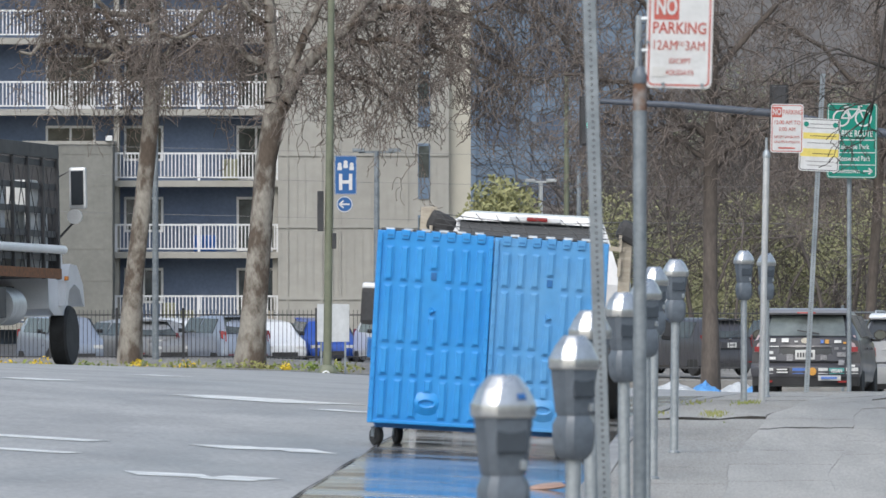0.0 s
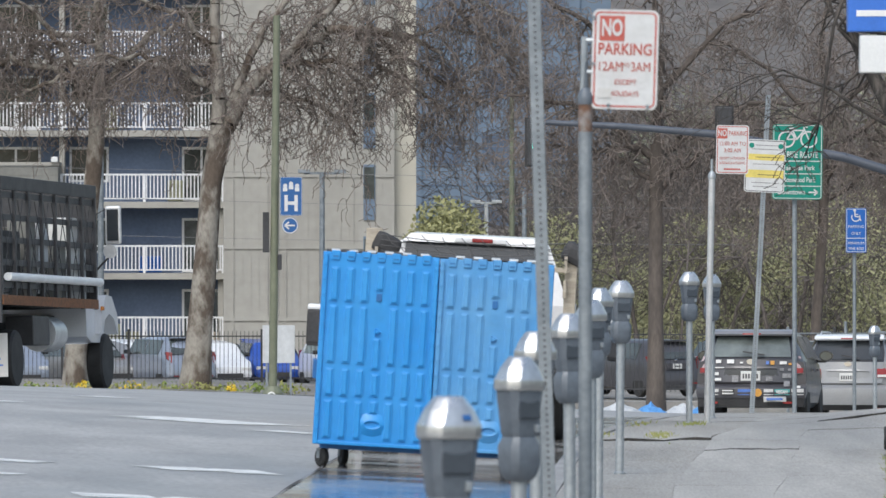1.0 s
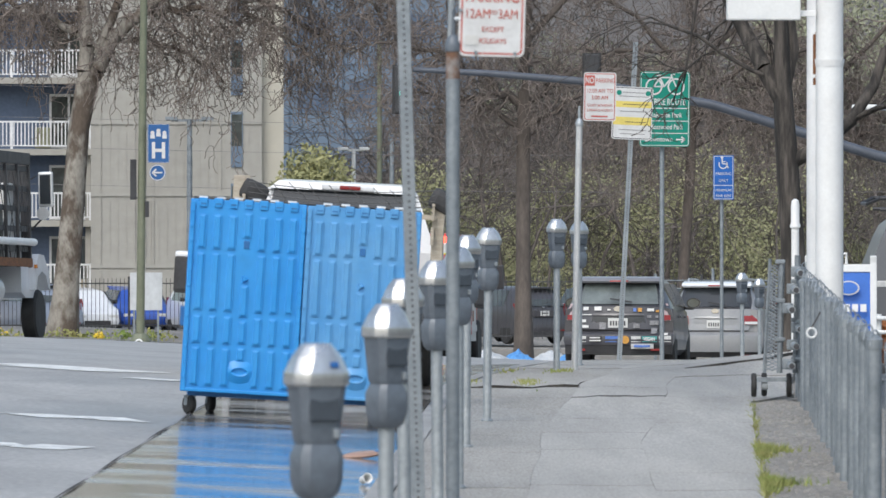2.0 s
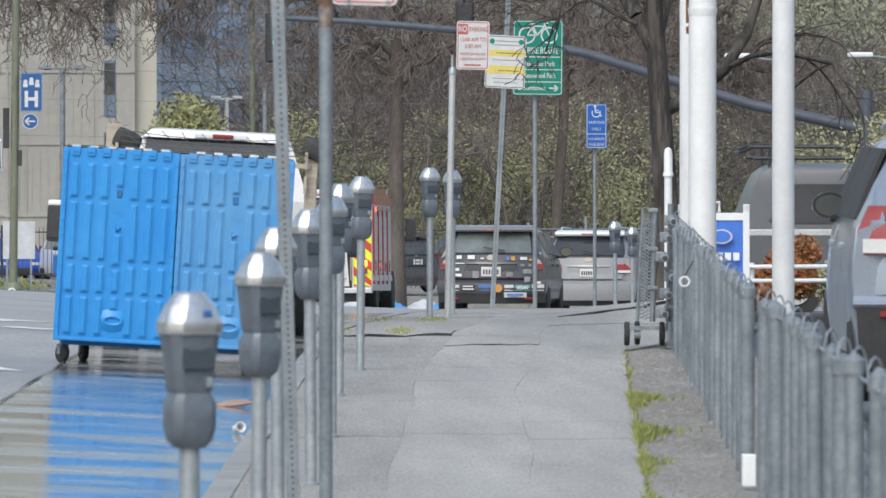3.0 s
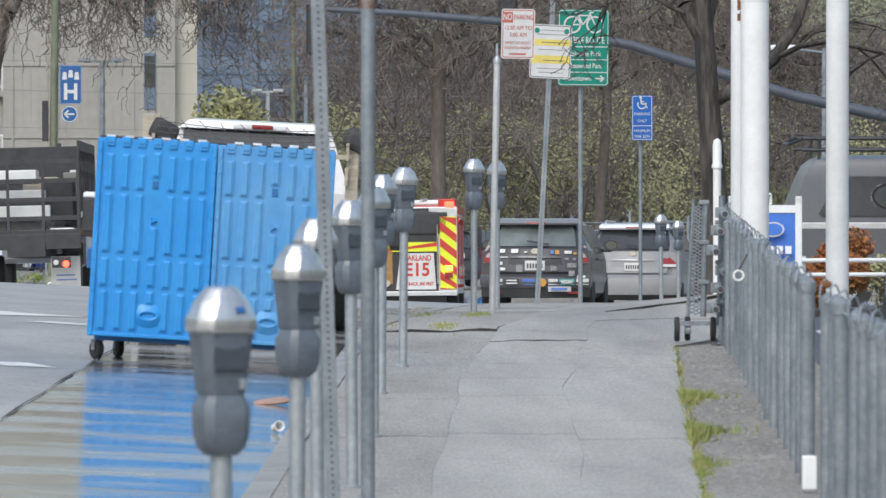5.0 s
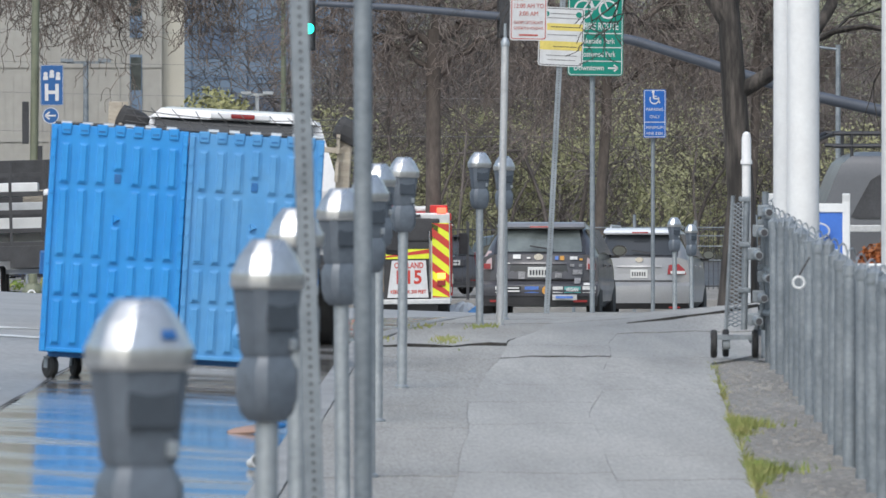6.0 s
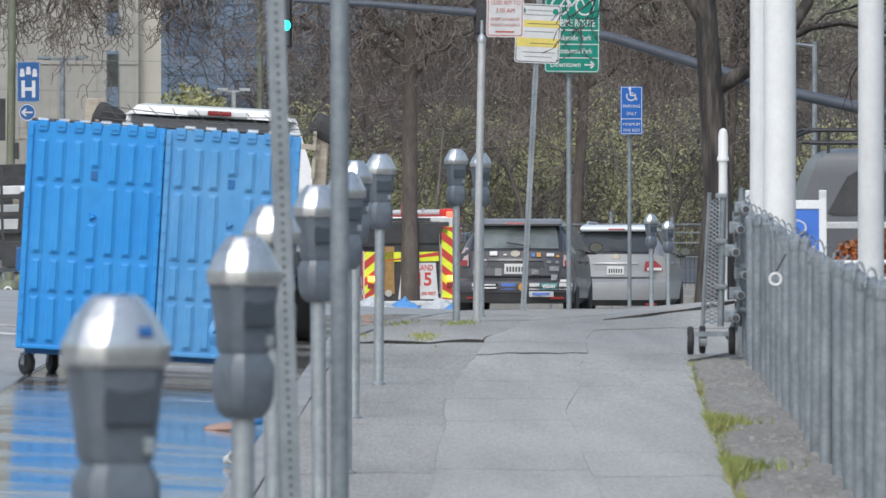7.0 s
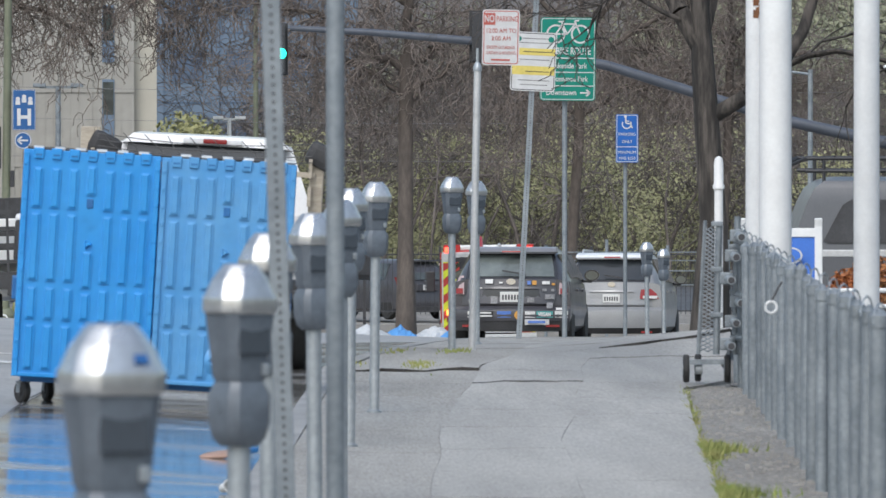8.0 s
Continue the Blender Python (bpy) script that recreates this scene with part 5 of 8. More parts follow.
def fire_engine():
    """Fire engine that looks along +y; its origin is under the middle of its tail."""
    t = thing("fire_engine", pose(4.7, 213, -3), "white and red fire engine with red-yellow striped tail, lamps lit", "fire engine")
    W = 1.22
    body = part("body", boxed(-W, W, 0.05, 6.0, 0.55, 2.75, 0.03), "aluminium", t, "silver locker body")
    part("cab", boxed(-W + 0.25, W - 0.25, 6.2, 9.0, 0.5, 2.85, 0.08), "fire_red", t, "red crew cab")
    part("cab_roof", boxed(-W + 0.25, W - 0.25, 6.3, 8.6, 2.852, 2.98, 0.05), "white", t)
    part("step_bumper", boxed(-W, W, -0.35, 0.05, 0.5, 0.62, 0.015), "aluminium", t, "bright tread-plate step")
    part("under_body", boxed(-0.9, 0.9, 0.0, 8.5, 0.3, 0.55), "black", t)
    for s_ in (-1, 1):
        side = part("corner_panel", boxed(s_ * 0.98 - 0.24, s_ * 0.98 + 0.24, -0.02, 0.05, 0.62, 2.72, 0.01), "aluminium", t)
        chevrons(s_ * 0.98 - 0.2, s_ * 0.98 + 0.22, 0.66, 2.5, 0.42, 0.21, 0.8 * s_ * -1, -0.04, side)
        part("tail_lamp", boxed(s_ * 1.0 - 0.1, s_ * 1.0 + 0.1, -0.09, -0.04, 1.12, 1.26, 0.01), "glow_amber", t, "lit amber tail lamp")
        part("stop_lamp", boxed(s_ * 1.0 - 0.1, s_ * 1.0 + 0.1, -0.09, -0.04, 0.95, 1.08, 0.01), "lens_red", t)
        part("beacon", boxed(s_ * 1.02 - 0.12, s_ * 1.02 + 0.12, -0.02, 0.2, 2.74, 2.88, 0.03), "glow_red", t, "lit red beacon")
        part("side_beacon", boxed(s_ * W - 0.02, s_ * W + 0.02, 1.0, 1.2, 2.4, 2.5), "glow_red", t)
        part("side_beacon", boxed(s_ * W - 0.02, s_ * W + 0.03, 1.6, 1.8, 1.1, 1.2), "glow_red", t)
        for k in range(4):
            part("locker_shutter", boxed(s_ * (W + 0.004) - 0.012, s_ * (W + 0.004) + 0.012, 0.2 + 1.45 * k, 1.5 + 1.45 * k, 0.95 + (0.25 if k == 2 else 0), 2.3, 0.006), "aluminium", t)
        part("hand_rail", path_tube([(s_ * (W + 0.06), 0.1, 2.45), (s_ * (W + 0.06), 5.6, 2.45)], 0.02), "chrome", t)
        part("grab_bar", path_tube([(s_ * 0.72, -0.1, 0.8), (s_ * 0.72, -0.1, 2.3)], 0.02), "chrome", t)
        for y in (0.14, 1.56, 3.02, 4.46):
            part("locker_frame", boxed(s_ * (W + 0.02) - 0.02, s_ * (W + 0.02) + 0.02, y, y + 0.1, 0.7, 2.5, 0.006), "fire_red", t)
            part("locker_handle", tubed((s_ * (W + 0.05), y + 0.3, 1.0), (s_ * (W + 0.05), y + 0.3, 1.25), 0.02, 0.02, 6), "chrome", t)
        part("side_stripe", boxed(s_ * (W + 0.022) - 0.01, s_ * (W + 0.022) + 0.01, 0.1, 5.9, 0.78, 0.92), "sign_white", t, "white reflective stripe")
        part("upper_rail", boxed(s_ * (W + 0.01) - 0.03, s_ * (W + 0.01) + 0.03, 0.05, 5.9, 2.56, 2.74, 0.01), "fire_red", t)
        part("wing_mirror", boxed(s_ * 1.53 - 0.12, s_ * 1.53 + 0.12, 8.3, 8.45, 1.75, 2.3, 0.03), "black", t)
        for y in (1.9, 7.2):
            wheel(t, s_ * 1.02, y, 0.52, 0.34)
        part("roof_locker", boxed(s_ * 0.95 - 0.22, s_ * 0.95 + 0.22, 0.4, 5.4, 2.752, 2.95, 0.02), "fire_red", t)
    part("tail_panel", boxed(-0.74, 0.74, 0.0, 0.06, 0.62, 2.3), "black_dull", t)
    chevrons(-0.72, 0.72, 1.62, 1.86, 0.5, 0.25, 0.6, -0.03, t)
    part("hose_canvas", boxed(-0.74, -0.42, -0.03, 0.02, 0.8, 2.0, 0.02), "tan", t)
    part("hose_cover", boxed(-0.98, 0.98, -0.04, 1.5, 2.05, 2.62, 0.05), "black_dull", t, "dark hose bed cover")
    bd = part("name_board", plate([(-0.34, 0.66), (0.68, 0.66), (0.62, 1.58), (-0.22, 1.58)], 0.03), "sign_white", t, "white board with red lettering")
    bd.location.y = -0.07
    lettering("OAKLAND", 0.2, "chev_red", bd, 0.2, 1.45, -0.006, 0.72, 0.004)
    lettering("E15", 0.46, "chev_red", bd, 0.2, 1.15, -0.006, 0.62, 0.012)
    lettering("KEEP BACK 300 FEET", 0.12, "chev_red", bd, 0.18, 0.8, -0.006, 0.88, 0.003)
    part("roof_ladder", path_tube([(0.3, 0.2, 2.9), (0.3, 5.5, 2.98)], 0.04), "aluminium", t)
    part("deck_gun", tubed((-0.2, 4.6, 2.8), (-0.2, 5.2, 3.15), 0.09, 0.06, 12), "fire_red", t)
    part("arrow_board", boxed(-0.5, 0.5, -0.05, 0.0, 2.64, 2.72, 0.01), "black", t)
    part("pump_dial", tubed((-0.58, -0.05, 0.82), (-0.58, 0.0, 0.82), 0.09, 0.09, 14), "chrome", t)
    return t


parked_cars()
white_pickup()
STAKE_TRUCK = stake_truck()
FIRE_ENGINE = fire_engine()


# ---- fence, lot and poles beside the pavement ----
def fence_post_bm(h, r=0.03):
    bm = bmesh.new()
    lathe(bm, [(r, -0.05), (r, h - 0.07)], 12)
    lathe(bm, [(r + 0.006, h - 0.08), (r + 0.007, h - 0.03), (r * 0.6, h - 0.012), (r * 0.2, h)], 12)
    return bm


def chain_link_fence():
    """Low chain-link fence seen along its run: closely set posts with caps, wire loops along the top, netting between."""
    rnd = random.Random(7)
    runs = ((24.0, 46.3, "low chain-link fence with capped galvanised posts beside the pavement"), (48.6, 80.2, "low galvanised chain-link fence running up to the rolling gate"))
    for d0, d1, label in runs:
        t = thing("chain_link_fence", pose(0, 0, 0), label, "fence", "fences along the lot")
        shared = None
        d = d0
        k = 0
        while d <= d1 + 0.01:
            h = (1.06 + 0.005 * (46 - d) if d < 47 else 1.03) + rnd.uniform(-0.02, 0.03)
            bm = fence_post_bm(h, 0.032 if k % 3 else 0.04)
            ob = part("post", moved(bm, pose(fence_x(d) + rnd.uniform(-0.015, 0.015), d, 0, rnd.uniform(-0.5, 0.5), rnd.uniform(-0.6, 0.6))), "steel_dull", t, "", True)
            d += 1.52
            k += 1
        loops = bmesh.new()
        d = d0
        while d < d1:
            x = fence_x(d)
            r = 0.034
            pts = [(x + 0.0 + r * math.cos(radians(a)) * 0.9, d + 0.04 * math.cos(radians(a)), (1.02 + 0.005 * (46 - d) if d < 47 else 0.99) + 0.085 * math.sin(radians(a))) for a in range(0, 181, 30)]
            for a, b in zip(pts[:-1], pts[1:]):
                tube(loops, a, b, 0.0045, 0.0045, 5)
            d += 1.52
        part("loop_wire", loops, "steel", t)["kind"] = "stuff"
        net = bmesh.new()
        n = int((d1 - d0) / 0.16)
        for i in range(n):
            a = d0 + 0.16 * i
            for s_ in (1, -1):
                e = min(d1, a + 0.85)
                za, zb = (0.04, 0.9) if s_ > 0 else (0.9, 0.04)
                tube(net, (fence_x(a) + 0.035, a, za), (fence_x(e) + 0.035, e, zb), 0.0022, 0.0022, 3, False)
        part("netting", net, "steel_dull", t)["kind"] = "stuff"
        part("top_wire", tubed((fence_x(d0), d0, 1.11 if d0 < 40 else 0.98), (fence_x(d1), d1, 1.0 if d0 < 40 else 0.98), 0.006, 0.006, 6), "steel", t)
    # loose fittings on the fence
    t = thing("hanging_ring", pose(fence_x(61.0) - 0.145, 61.0, 0.806), "white ring hanging from the fence on a strap", "ring")
    bm = bmesh.new()
    for k in range(20):
        a, b = 2 * math.pi * k / 20, 2 * math.pi * (k + 1) / 20
        tube(bm, (0.032 * math.cos(a), 0, 0.032 * math.sin(a)), (0.032 * math.cos(b), 0, 0.032 * math.sin(b)), 0.008, 0.008, 6)
    part("hoop", bm, "white", t, "", True)
    part("strap", tubed((0.0, 0.0, 0.035), (0.06, 0.02, 0.14), 0.006, 0.006, 6), "black", t)
    b = thing("white_block", pose(fence_x(47.6) - 0.02, 47.6, 0.0), "small white block at the foot of the fence opening", "block")
    part("post_stub", boxed(-0.036, 0.036, -0.05, 0.05, 0, 0.17, 0.008), "white", b)
    c = thing("fence_cap", pose(fence_x(45.28), 45.28, 1.065), "rusty end cap on the fence post", "cap")
    part("rusty_cap", moved(boxed(-0.03, 0.03, -0.03, 0.03, 0, 0.035, 0.012), pose(0, 0, 0)), "rust", c)


def rolling_gate():
    """Rolled-back gate leaf of netting on small wheels, end on to the camera."""
    t = thing("rolling_gate", pose(4.31, 74.5, 0, 0, 0, -2), "galvanised chain-link gate on small rubber wheels", "gate")
    for xx in (0.0, 0.13):
        part("frame_post", tubed((xx, 0, 0.2), (xx + 0.02, 0, 1.12 + 0.05 * (xx > 0)), 0.024, 0.024, 12), "steel_dull", t, "", True)
    for k in range(6):
        xx = 0.0 if k % 2 else 0.13
        part("frame_clamp", boxed(xx - 0.036, xx + 0.046, -0.035, 0.035, 0.3 + 0.16 * k, 0.335 + 0.16 * k, 0.008), "steel_dull", t)
    for z in (0.32, 0.62, 1.0):
        part("rail_end", tubed((0.15, 0, z), (0.2, -0.4, z), 0.026, 0.026, 10), "steel", t)
    for k, z in enumerate((0.28, 0.44, 0.58, 0.74, 0.9, 1.04)):
        xx = 0.07 + 0.035 * (k % 3)
        st = part("pipe_stub", tubed((xx, 0.1, z), (xx + 0.02, -0.55, z - 0.01), 0.03, 0.03, 12), "steel", t, "", True)
        part("stub_bore", tubed((xx + 0.02, -0.552, z - 0.01), (xx + 0.02, -0.556, z - 0.01), 0.023, 0.023, 12), "ink", st)
        part("hinge_clamp", boxed(xx - 0.05, xx + 0.04, -0.2, -0.14, z - 0.045, z + 0.04, 0.01), "steel_dull", t)
    net = bmesh.new()
    for k in range(30):
        z = 0.22 + 0.029 * k
        e = -0.12 + 0.05 * (z - 0.2)
        for u in (0.0, 0.5):
            xa, xb = e + (0.0 - e) * u, e + (0.0 - e) * (u + 0.5)
            tube(net, (xa, 0.1 - 0.08 * u, z), (xb, 0.06 - 0.08 * u, z + 0.029), 0.0048, 0.0048, 4)
            tube(net, (xa, 0.1 - 0.08 * u, z + 0.029), (xb, 0.06 - 0.08 * u, z), 0.0048, 0.0048, 4)
    part("netting", net, "steel_dull", t)
    part("leaf_edge", tubed((-0.125, 0.1, 0.2), (-0.075, 0.1, 1.14), 0.014, 0.014, 8), "steel_dull", t)
    part("axle_bar", boxed(-0.21, 0.1, -0.02, 0.02, 0.13, 0.165), "steel_dull", t)
    for xx in (-0.21, -0.12, 0.08):
        rings = []
        for dx, r in ((-0.022, 0.05), (-0.022, 0.09), (-0.012, 0.1), (0.012, 0.1), (0.022, 0.09), (0.022, 0.05)):
            rings.append([(xx + dx, (0.3 if xx == -0.12 else 0.05) + r * math.cos(2 * math.pi * k / 18), 0.1 + r * math.sin(2 * math.pi * k / 18)) for k in range(18)])
        w = part("wheel", loft(rings), "rubber", t, "", True)
        part("hub", tubed((xx - 0.025, 0.05, 0.1), (xx + 0.025, 0.05, 0.1), 0.04, 0.04, 12), "steel", w)


def white_poles():
    for x, d, r, h, label in ((4.69, 74.0, 0.115, 6.8, "thick white painted sign pole with rust streaks"), (4.768, 77.0, 0.0845, 6.8, "white painted pole standing close behind another"),
                              (5.57, 77.0, 0.096, 7.0, "plain tall white painted pole")):
        t = thing("white_pole", pose(x, d, 0), label, "pole", "white poles")
        part("shaft", tubed((0, 0, -0.05), (0, 0, h), r, r * 0.94, 24), "pole_white", t, "", True)
        part("base_plate", boxed(-r * 1.7, r * 1.7, -r * 1.7, r * 1.7, 0, 0.02, 0.004), "pole_white", t)
        if d < 76:
            part("sleeve", tubed((0, 0, 2.72), (0, 0, 2.78), r * 1.0, r * 1.07, 24), "pole_white", t, "", True)
        if 76 < d and x < 5:
            bm = bmesh.new()
            for z, s_ in ((2.86, 0.1), (2.74, 0.06), (2.98, 0.04), (2.62, 0.03)):
                for k in range(3):
                    a = radians(-100 + 14 * k)
                    box(bm, -0.02, 0.02, -0.004, 0.004, -s_, s_, 0.003, Matrix.Translation((r * 0.985 * math.cos(a), r * 0.985 * math.sin(a), z + 0.02 * k)) @ Matrix.Rotation(a + math.pi / 2, 4, "Z"))
            part("rust_patch", bm, "rust", t, "flaking rust")["kind"] = "stuff"
    s_ = thing("pole_sign", pose(4.155, 73.95, 0.068), "blue and white box sign hung on the white pole", "sign")
    part("white_panel", boxed(-0.31, 0.29, -0.1, 0.1, 3.03, 3.335, 0.012), "white", s_)
    bp = part("blue_panel", boxed(-0.41, 0.33, -0.12, 0.12, 3.365, 4.5, 0.012), "seal_blue", s_)
    part("white_stripe", boxed(-0.34, 0.33, -0.126, -0.118, 3.49, 3.54), "white", bp)
    for z in (3.06, 3.24, 3.7):
        part("bracket", boxed(0.28, 0.42, -0.03, 0.03, z, z + 0.05, 0.005), "pole_white", s_)
    b = thing("vent_pipe", pose(5.78, 97, fall(97) - 0.02), "white pipe bollard with a rounded cap", "bollard")
    bm = bmesh.new()
    lathe(bm, [(0.042, -0.02), (0.042, 1.46), (0.056, 1.46), (0.056, 1.49), (0.046, 1.51), (0.046, 1.7), (0.036, 1.75), (0.01, 1.77)], 16)
    part("pipe", bm, "pole_white", b, "", True)


def sandwich_board():
    t = thing("sandwich_board", pose(5.30, 82, fall(82) + 0.0, 0, 0, -3), "blue folding advertising board in a white plastic frame", "sign board")
    for s_ in (-1, 1):
        f = bmesh.new()
        for a in (-0.325, 0.265):
            box(f, a, a + 0.06, -0.02, 0.02, 0, 1.13, 0.008)
        box(f, -0.28, 0.28, -0.02, 0.02, 0.98, 1.05, 0.006)
        box(f, -0.28, 0.28, -0.02, 0.02, 0.12, 0.18, 0.006)
        fr = part("frame", moved(f, pose(0, s_ * 0.13, 0, s_ * 7)), "white", t)
        pn = part("panel", moved(boxed(-0.268, 0.268, -0.008, 0.008, 0.18, 0.98), pose(0, s_ * 0.13, 0, s_ * 7)), "seal_blue", t)
    part("handle", path_tube([(-0.05, 0, 1.05), (-0.05, 0, 1.14), (0.05, 0, 1.14), (0.05, 0, 1.05)], 0.014), "white", t)
    face = part("badge", moved(tubed((0, -0.01, 0), (0, 0, 0), 0.085, 0.085, 24), pose(0.07, -0.098, 0.83, -7) @ Matrix.Diagonal((1.15, 1, 0.78, 1))), "plate", t)
    part("badge_field", moved(tubed((0, -0.012, 0), (0, 0, 0), 0.072, 0.072, 24), pose(0.07, -0.1, 0.83, -7) @ Matrix.Diagonal((1.15, 1, 0.75, 1))), "seal_blue", face)
    for k in range(6):
        part("word_block", moved(boxed(-0.2 + 0.075 * k, -0.145 + 0.075 * k, -0.004, 0, -0.035, 0.035), pose(0, -0.115, 0.65, -7)), "white", t)
    part("word_block", moved(boxed(-0.16, 0.16, -0.004, 0, -0.03, 0.03), pose(0, -0.14, 0.4, -7)), "white", t)


def lot_things():
    t = thing("guard_rail", pose(0, 0, 0), "low white pipe guard rail in the lot", "rail")
    for z in (0.24, 0.38):
        part("rail", tubed((6.0, 90, z - 0.02), (9.4, 90.6, z - 0.02), 0.022, 0.022, 10), "white", t, "", True)
    for x in (6.2, 7.4, 8.6):
        part("rail_post", tubed((x, 90.1 + 0.17 * (x - 6.2), -0.3), (x, 90.1 + 0.17 * (x - 6.2), 0.4), 0.03, 0.03, 10), "white", t, "", True)
    b = thing("timber_edging", pose(0, 0, 0), "dark weathered timber edging on the ground", "edging")
    part("sleeper", boxed(5.6, 9.5, 88.6, 88.9, -0.35, -0.08, 0.02), "black_dull", b)
    # camper-shell pickup, side on
    t = thing("parked_pickup", pose(9.65, 113, fall(113) - 0.1, 0, 0, 0), "dark grey pickup with canopy and roof rack parked side on", "truck")
    part("body", prism([(-0.9, 0.45), (0.9, 0.45), (0.9, 1.1), (-0.9, 1.1)], -2.2, 3.0), "car_mid", t)
    cap = loft([[(-2.1, -0.88, 1.1), (2.5, -0.88, 1.1), (2.5, 0.88, 1.1), (-2.1, 0.88, 1.1)], [(-1.9, -0.82, 1.62), (2.45, -0.82, 1.62), (2.45, 0.82, 1.62), (-1.9, 0.82, 1.62)], [(-1.82, -0.79, 1.78), (2.42, -0.79, 1.78), (2.42, 0.79, 1.78), (-1.82, 0.79, 1.78)], [(-1.7, -0.72, 1.87), (2.4, -0.72, 1.87), (2.4, 0.72, 1.87), (-1.7, 0.72, 1.87)], [(-1.55, -0.58, 1.91), (2.35, -0.58, 1.91), (2.35, 0.58, 1.91), (-1.55, 0.58, 1.91)]])
    part("canopy", cap, "car_mid", t, "grey canopy", True)
    part("side_stripe", boxed(-2.12, 2.5, -0.905, -0.86, 1.02, 1.1, 0.01), "aluminium", t, "pale trim strip")
    part("canopy_window", loft([[(-1.72, -0.882, 1.2), (-1.66, -0.885, 1.17), (0.6, -0.885, 1.17), (0.6, -0.826, 1.66), (-1.4, -0.826, 1.66), (-1.5, -0.834, 1.6)], [(-1.72, -0.84, 1.2), (-1.66, -0.84, 1.17), (0.6, -0.84, 1.17), (0.6, -0.78, 1.66), (-1.4, -0.78, 1.66), (-1.5, -0.79, 1.6)]]), "black", t)
    part("canopy_window", loft([[(0.7, -0.885, 1.17), (2.2, -0.885, 1.17), (2.2, -0.826, 1.66), (0.7, -0.826, 1.66)], [(0.7, -0.84, 1.17), (2.2, -0.84, 1.17), (2.2, -0.78, 1.66), (0.7, -0.78, 1.66)]]), "black", t)
    for y in (-0.7, 0.7):
        part("rack_rail", path_tube([(-1.9, y, 2.12), (2.3, y, 2.12)], 0.022), "black", t)
        part("rack_rail", path_tube([(-1.9, y, 1.98), (2.3, y, 1.98)], 0.022), "black", t)
        for x in (-1.7, -0.3, 1.1, 2.2):
            part("rack_leg", tubed((x, y, 1.75), (x, y, 2.12), 0.02, 0.02, 8), "black", t)
    part("rack_hoop", path_tube([(-1.9, -0.7, 2.12), (-2.05, -0.5, 2.05), (-2.05, 0.5, 2.05), (-1.9, 0.7, 2.12)], 0.022), "black", t)
    for x in (-1.4, 2.0):
        w = part("wheel", moved(tubed((0, -0.1, 0), (0, 0.1, 0), 0.36, 0.36, 22), pose(x, -0.82, 0.36)), "rubber", t, "", True)
        part("rim", moved(tubed((0, -0.12, 0), (0, 0.1, 0), 0.2, 0.2, 18), pose(x, -0.82, 0.36)), "aluminium", w)
    t = thing("cover_plate", pose(0.75, 64, road_z(0.75, 64) + 0.025, 4, -6, 20), "orange oval cover lying in the gutter", "cover")
    part("disc", moved(lathe(bmesh.new(), [(0.14, 0), (0.15, 0.012), (0.13, 0.02)], 20), Matrix.Diagonal((1.0, 0.8, 1, 1))), "cover", t, "", True)
    part("blue_scrap", moved(boxed(-0.05, 0.05, -0.03, 0.03, 0, 0.03, 0.01), pose(0.15, -0.02, 0)), "blue_dark", t)
    t = thing("paper_cup", pose(0.71, 59, road_z(0.71, 59) + 0.05, 78, 0, 25), "white paper cup lying in the gutter", "cup")
    part("cup", lathe(bmesh.new(), [(0.024, -0.04), (0.033, 0.04), (0.036, 0.042), (0.028, 0.04), (0.02, -0.035)], 16), "white", t, "", True)


chain_link_fence()
rolling_gate()
white_poles()
sandwich_board()
lot_things()


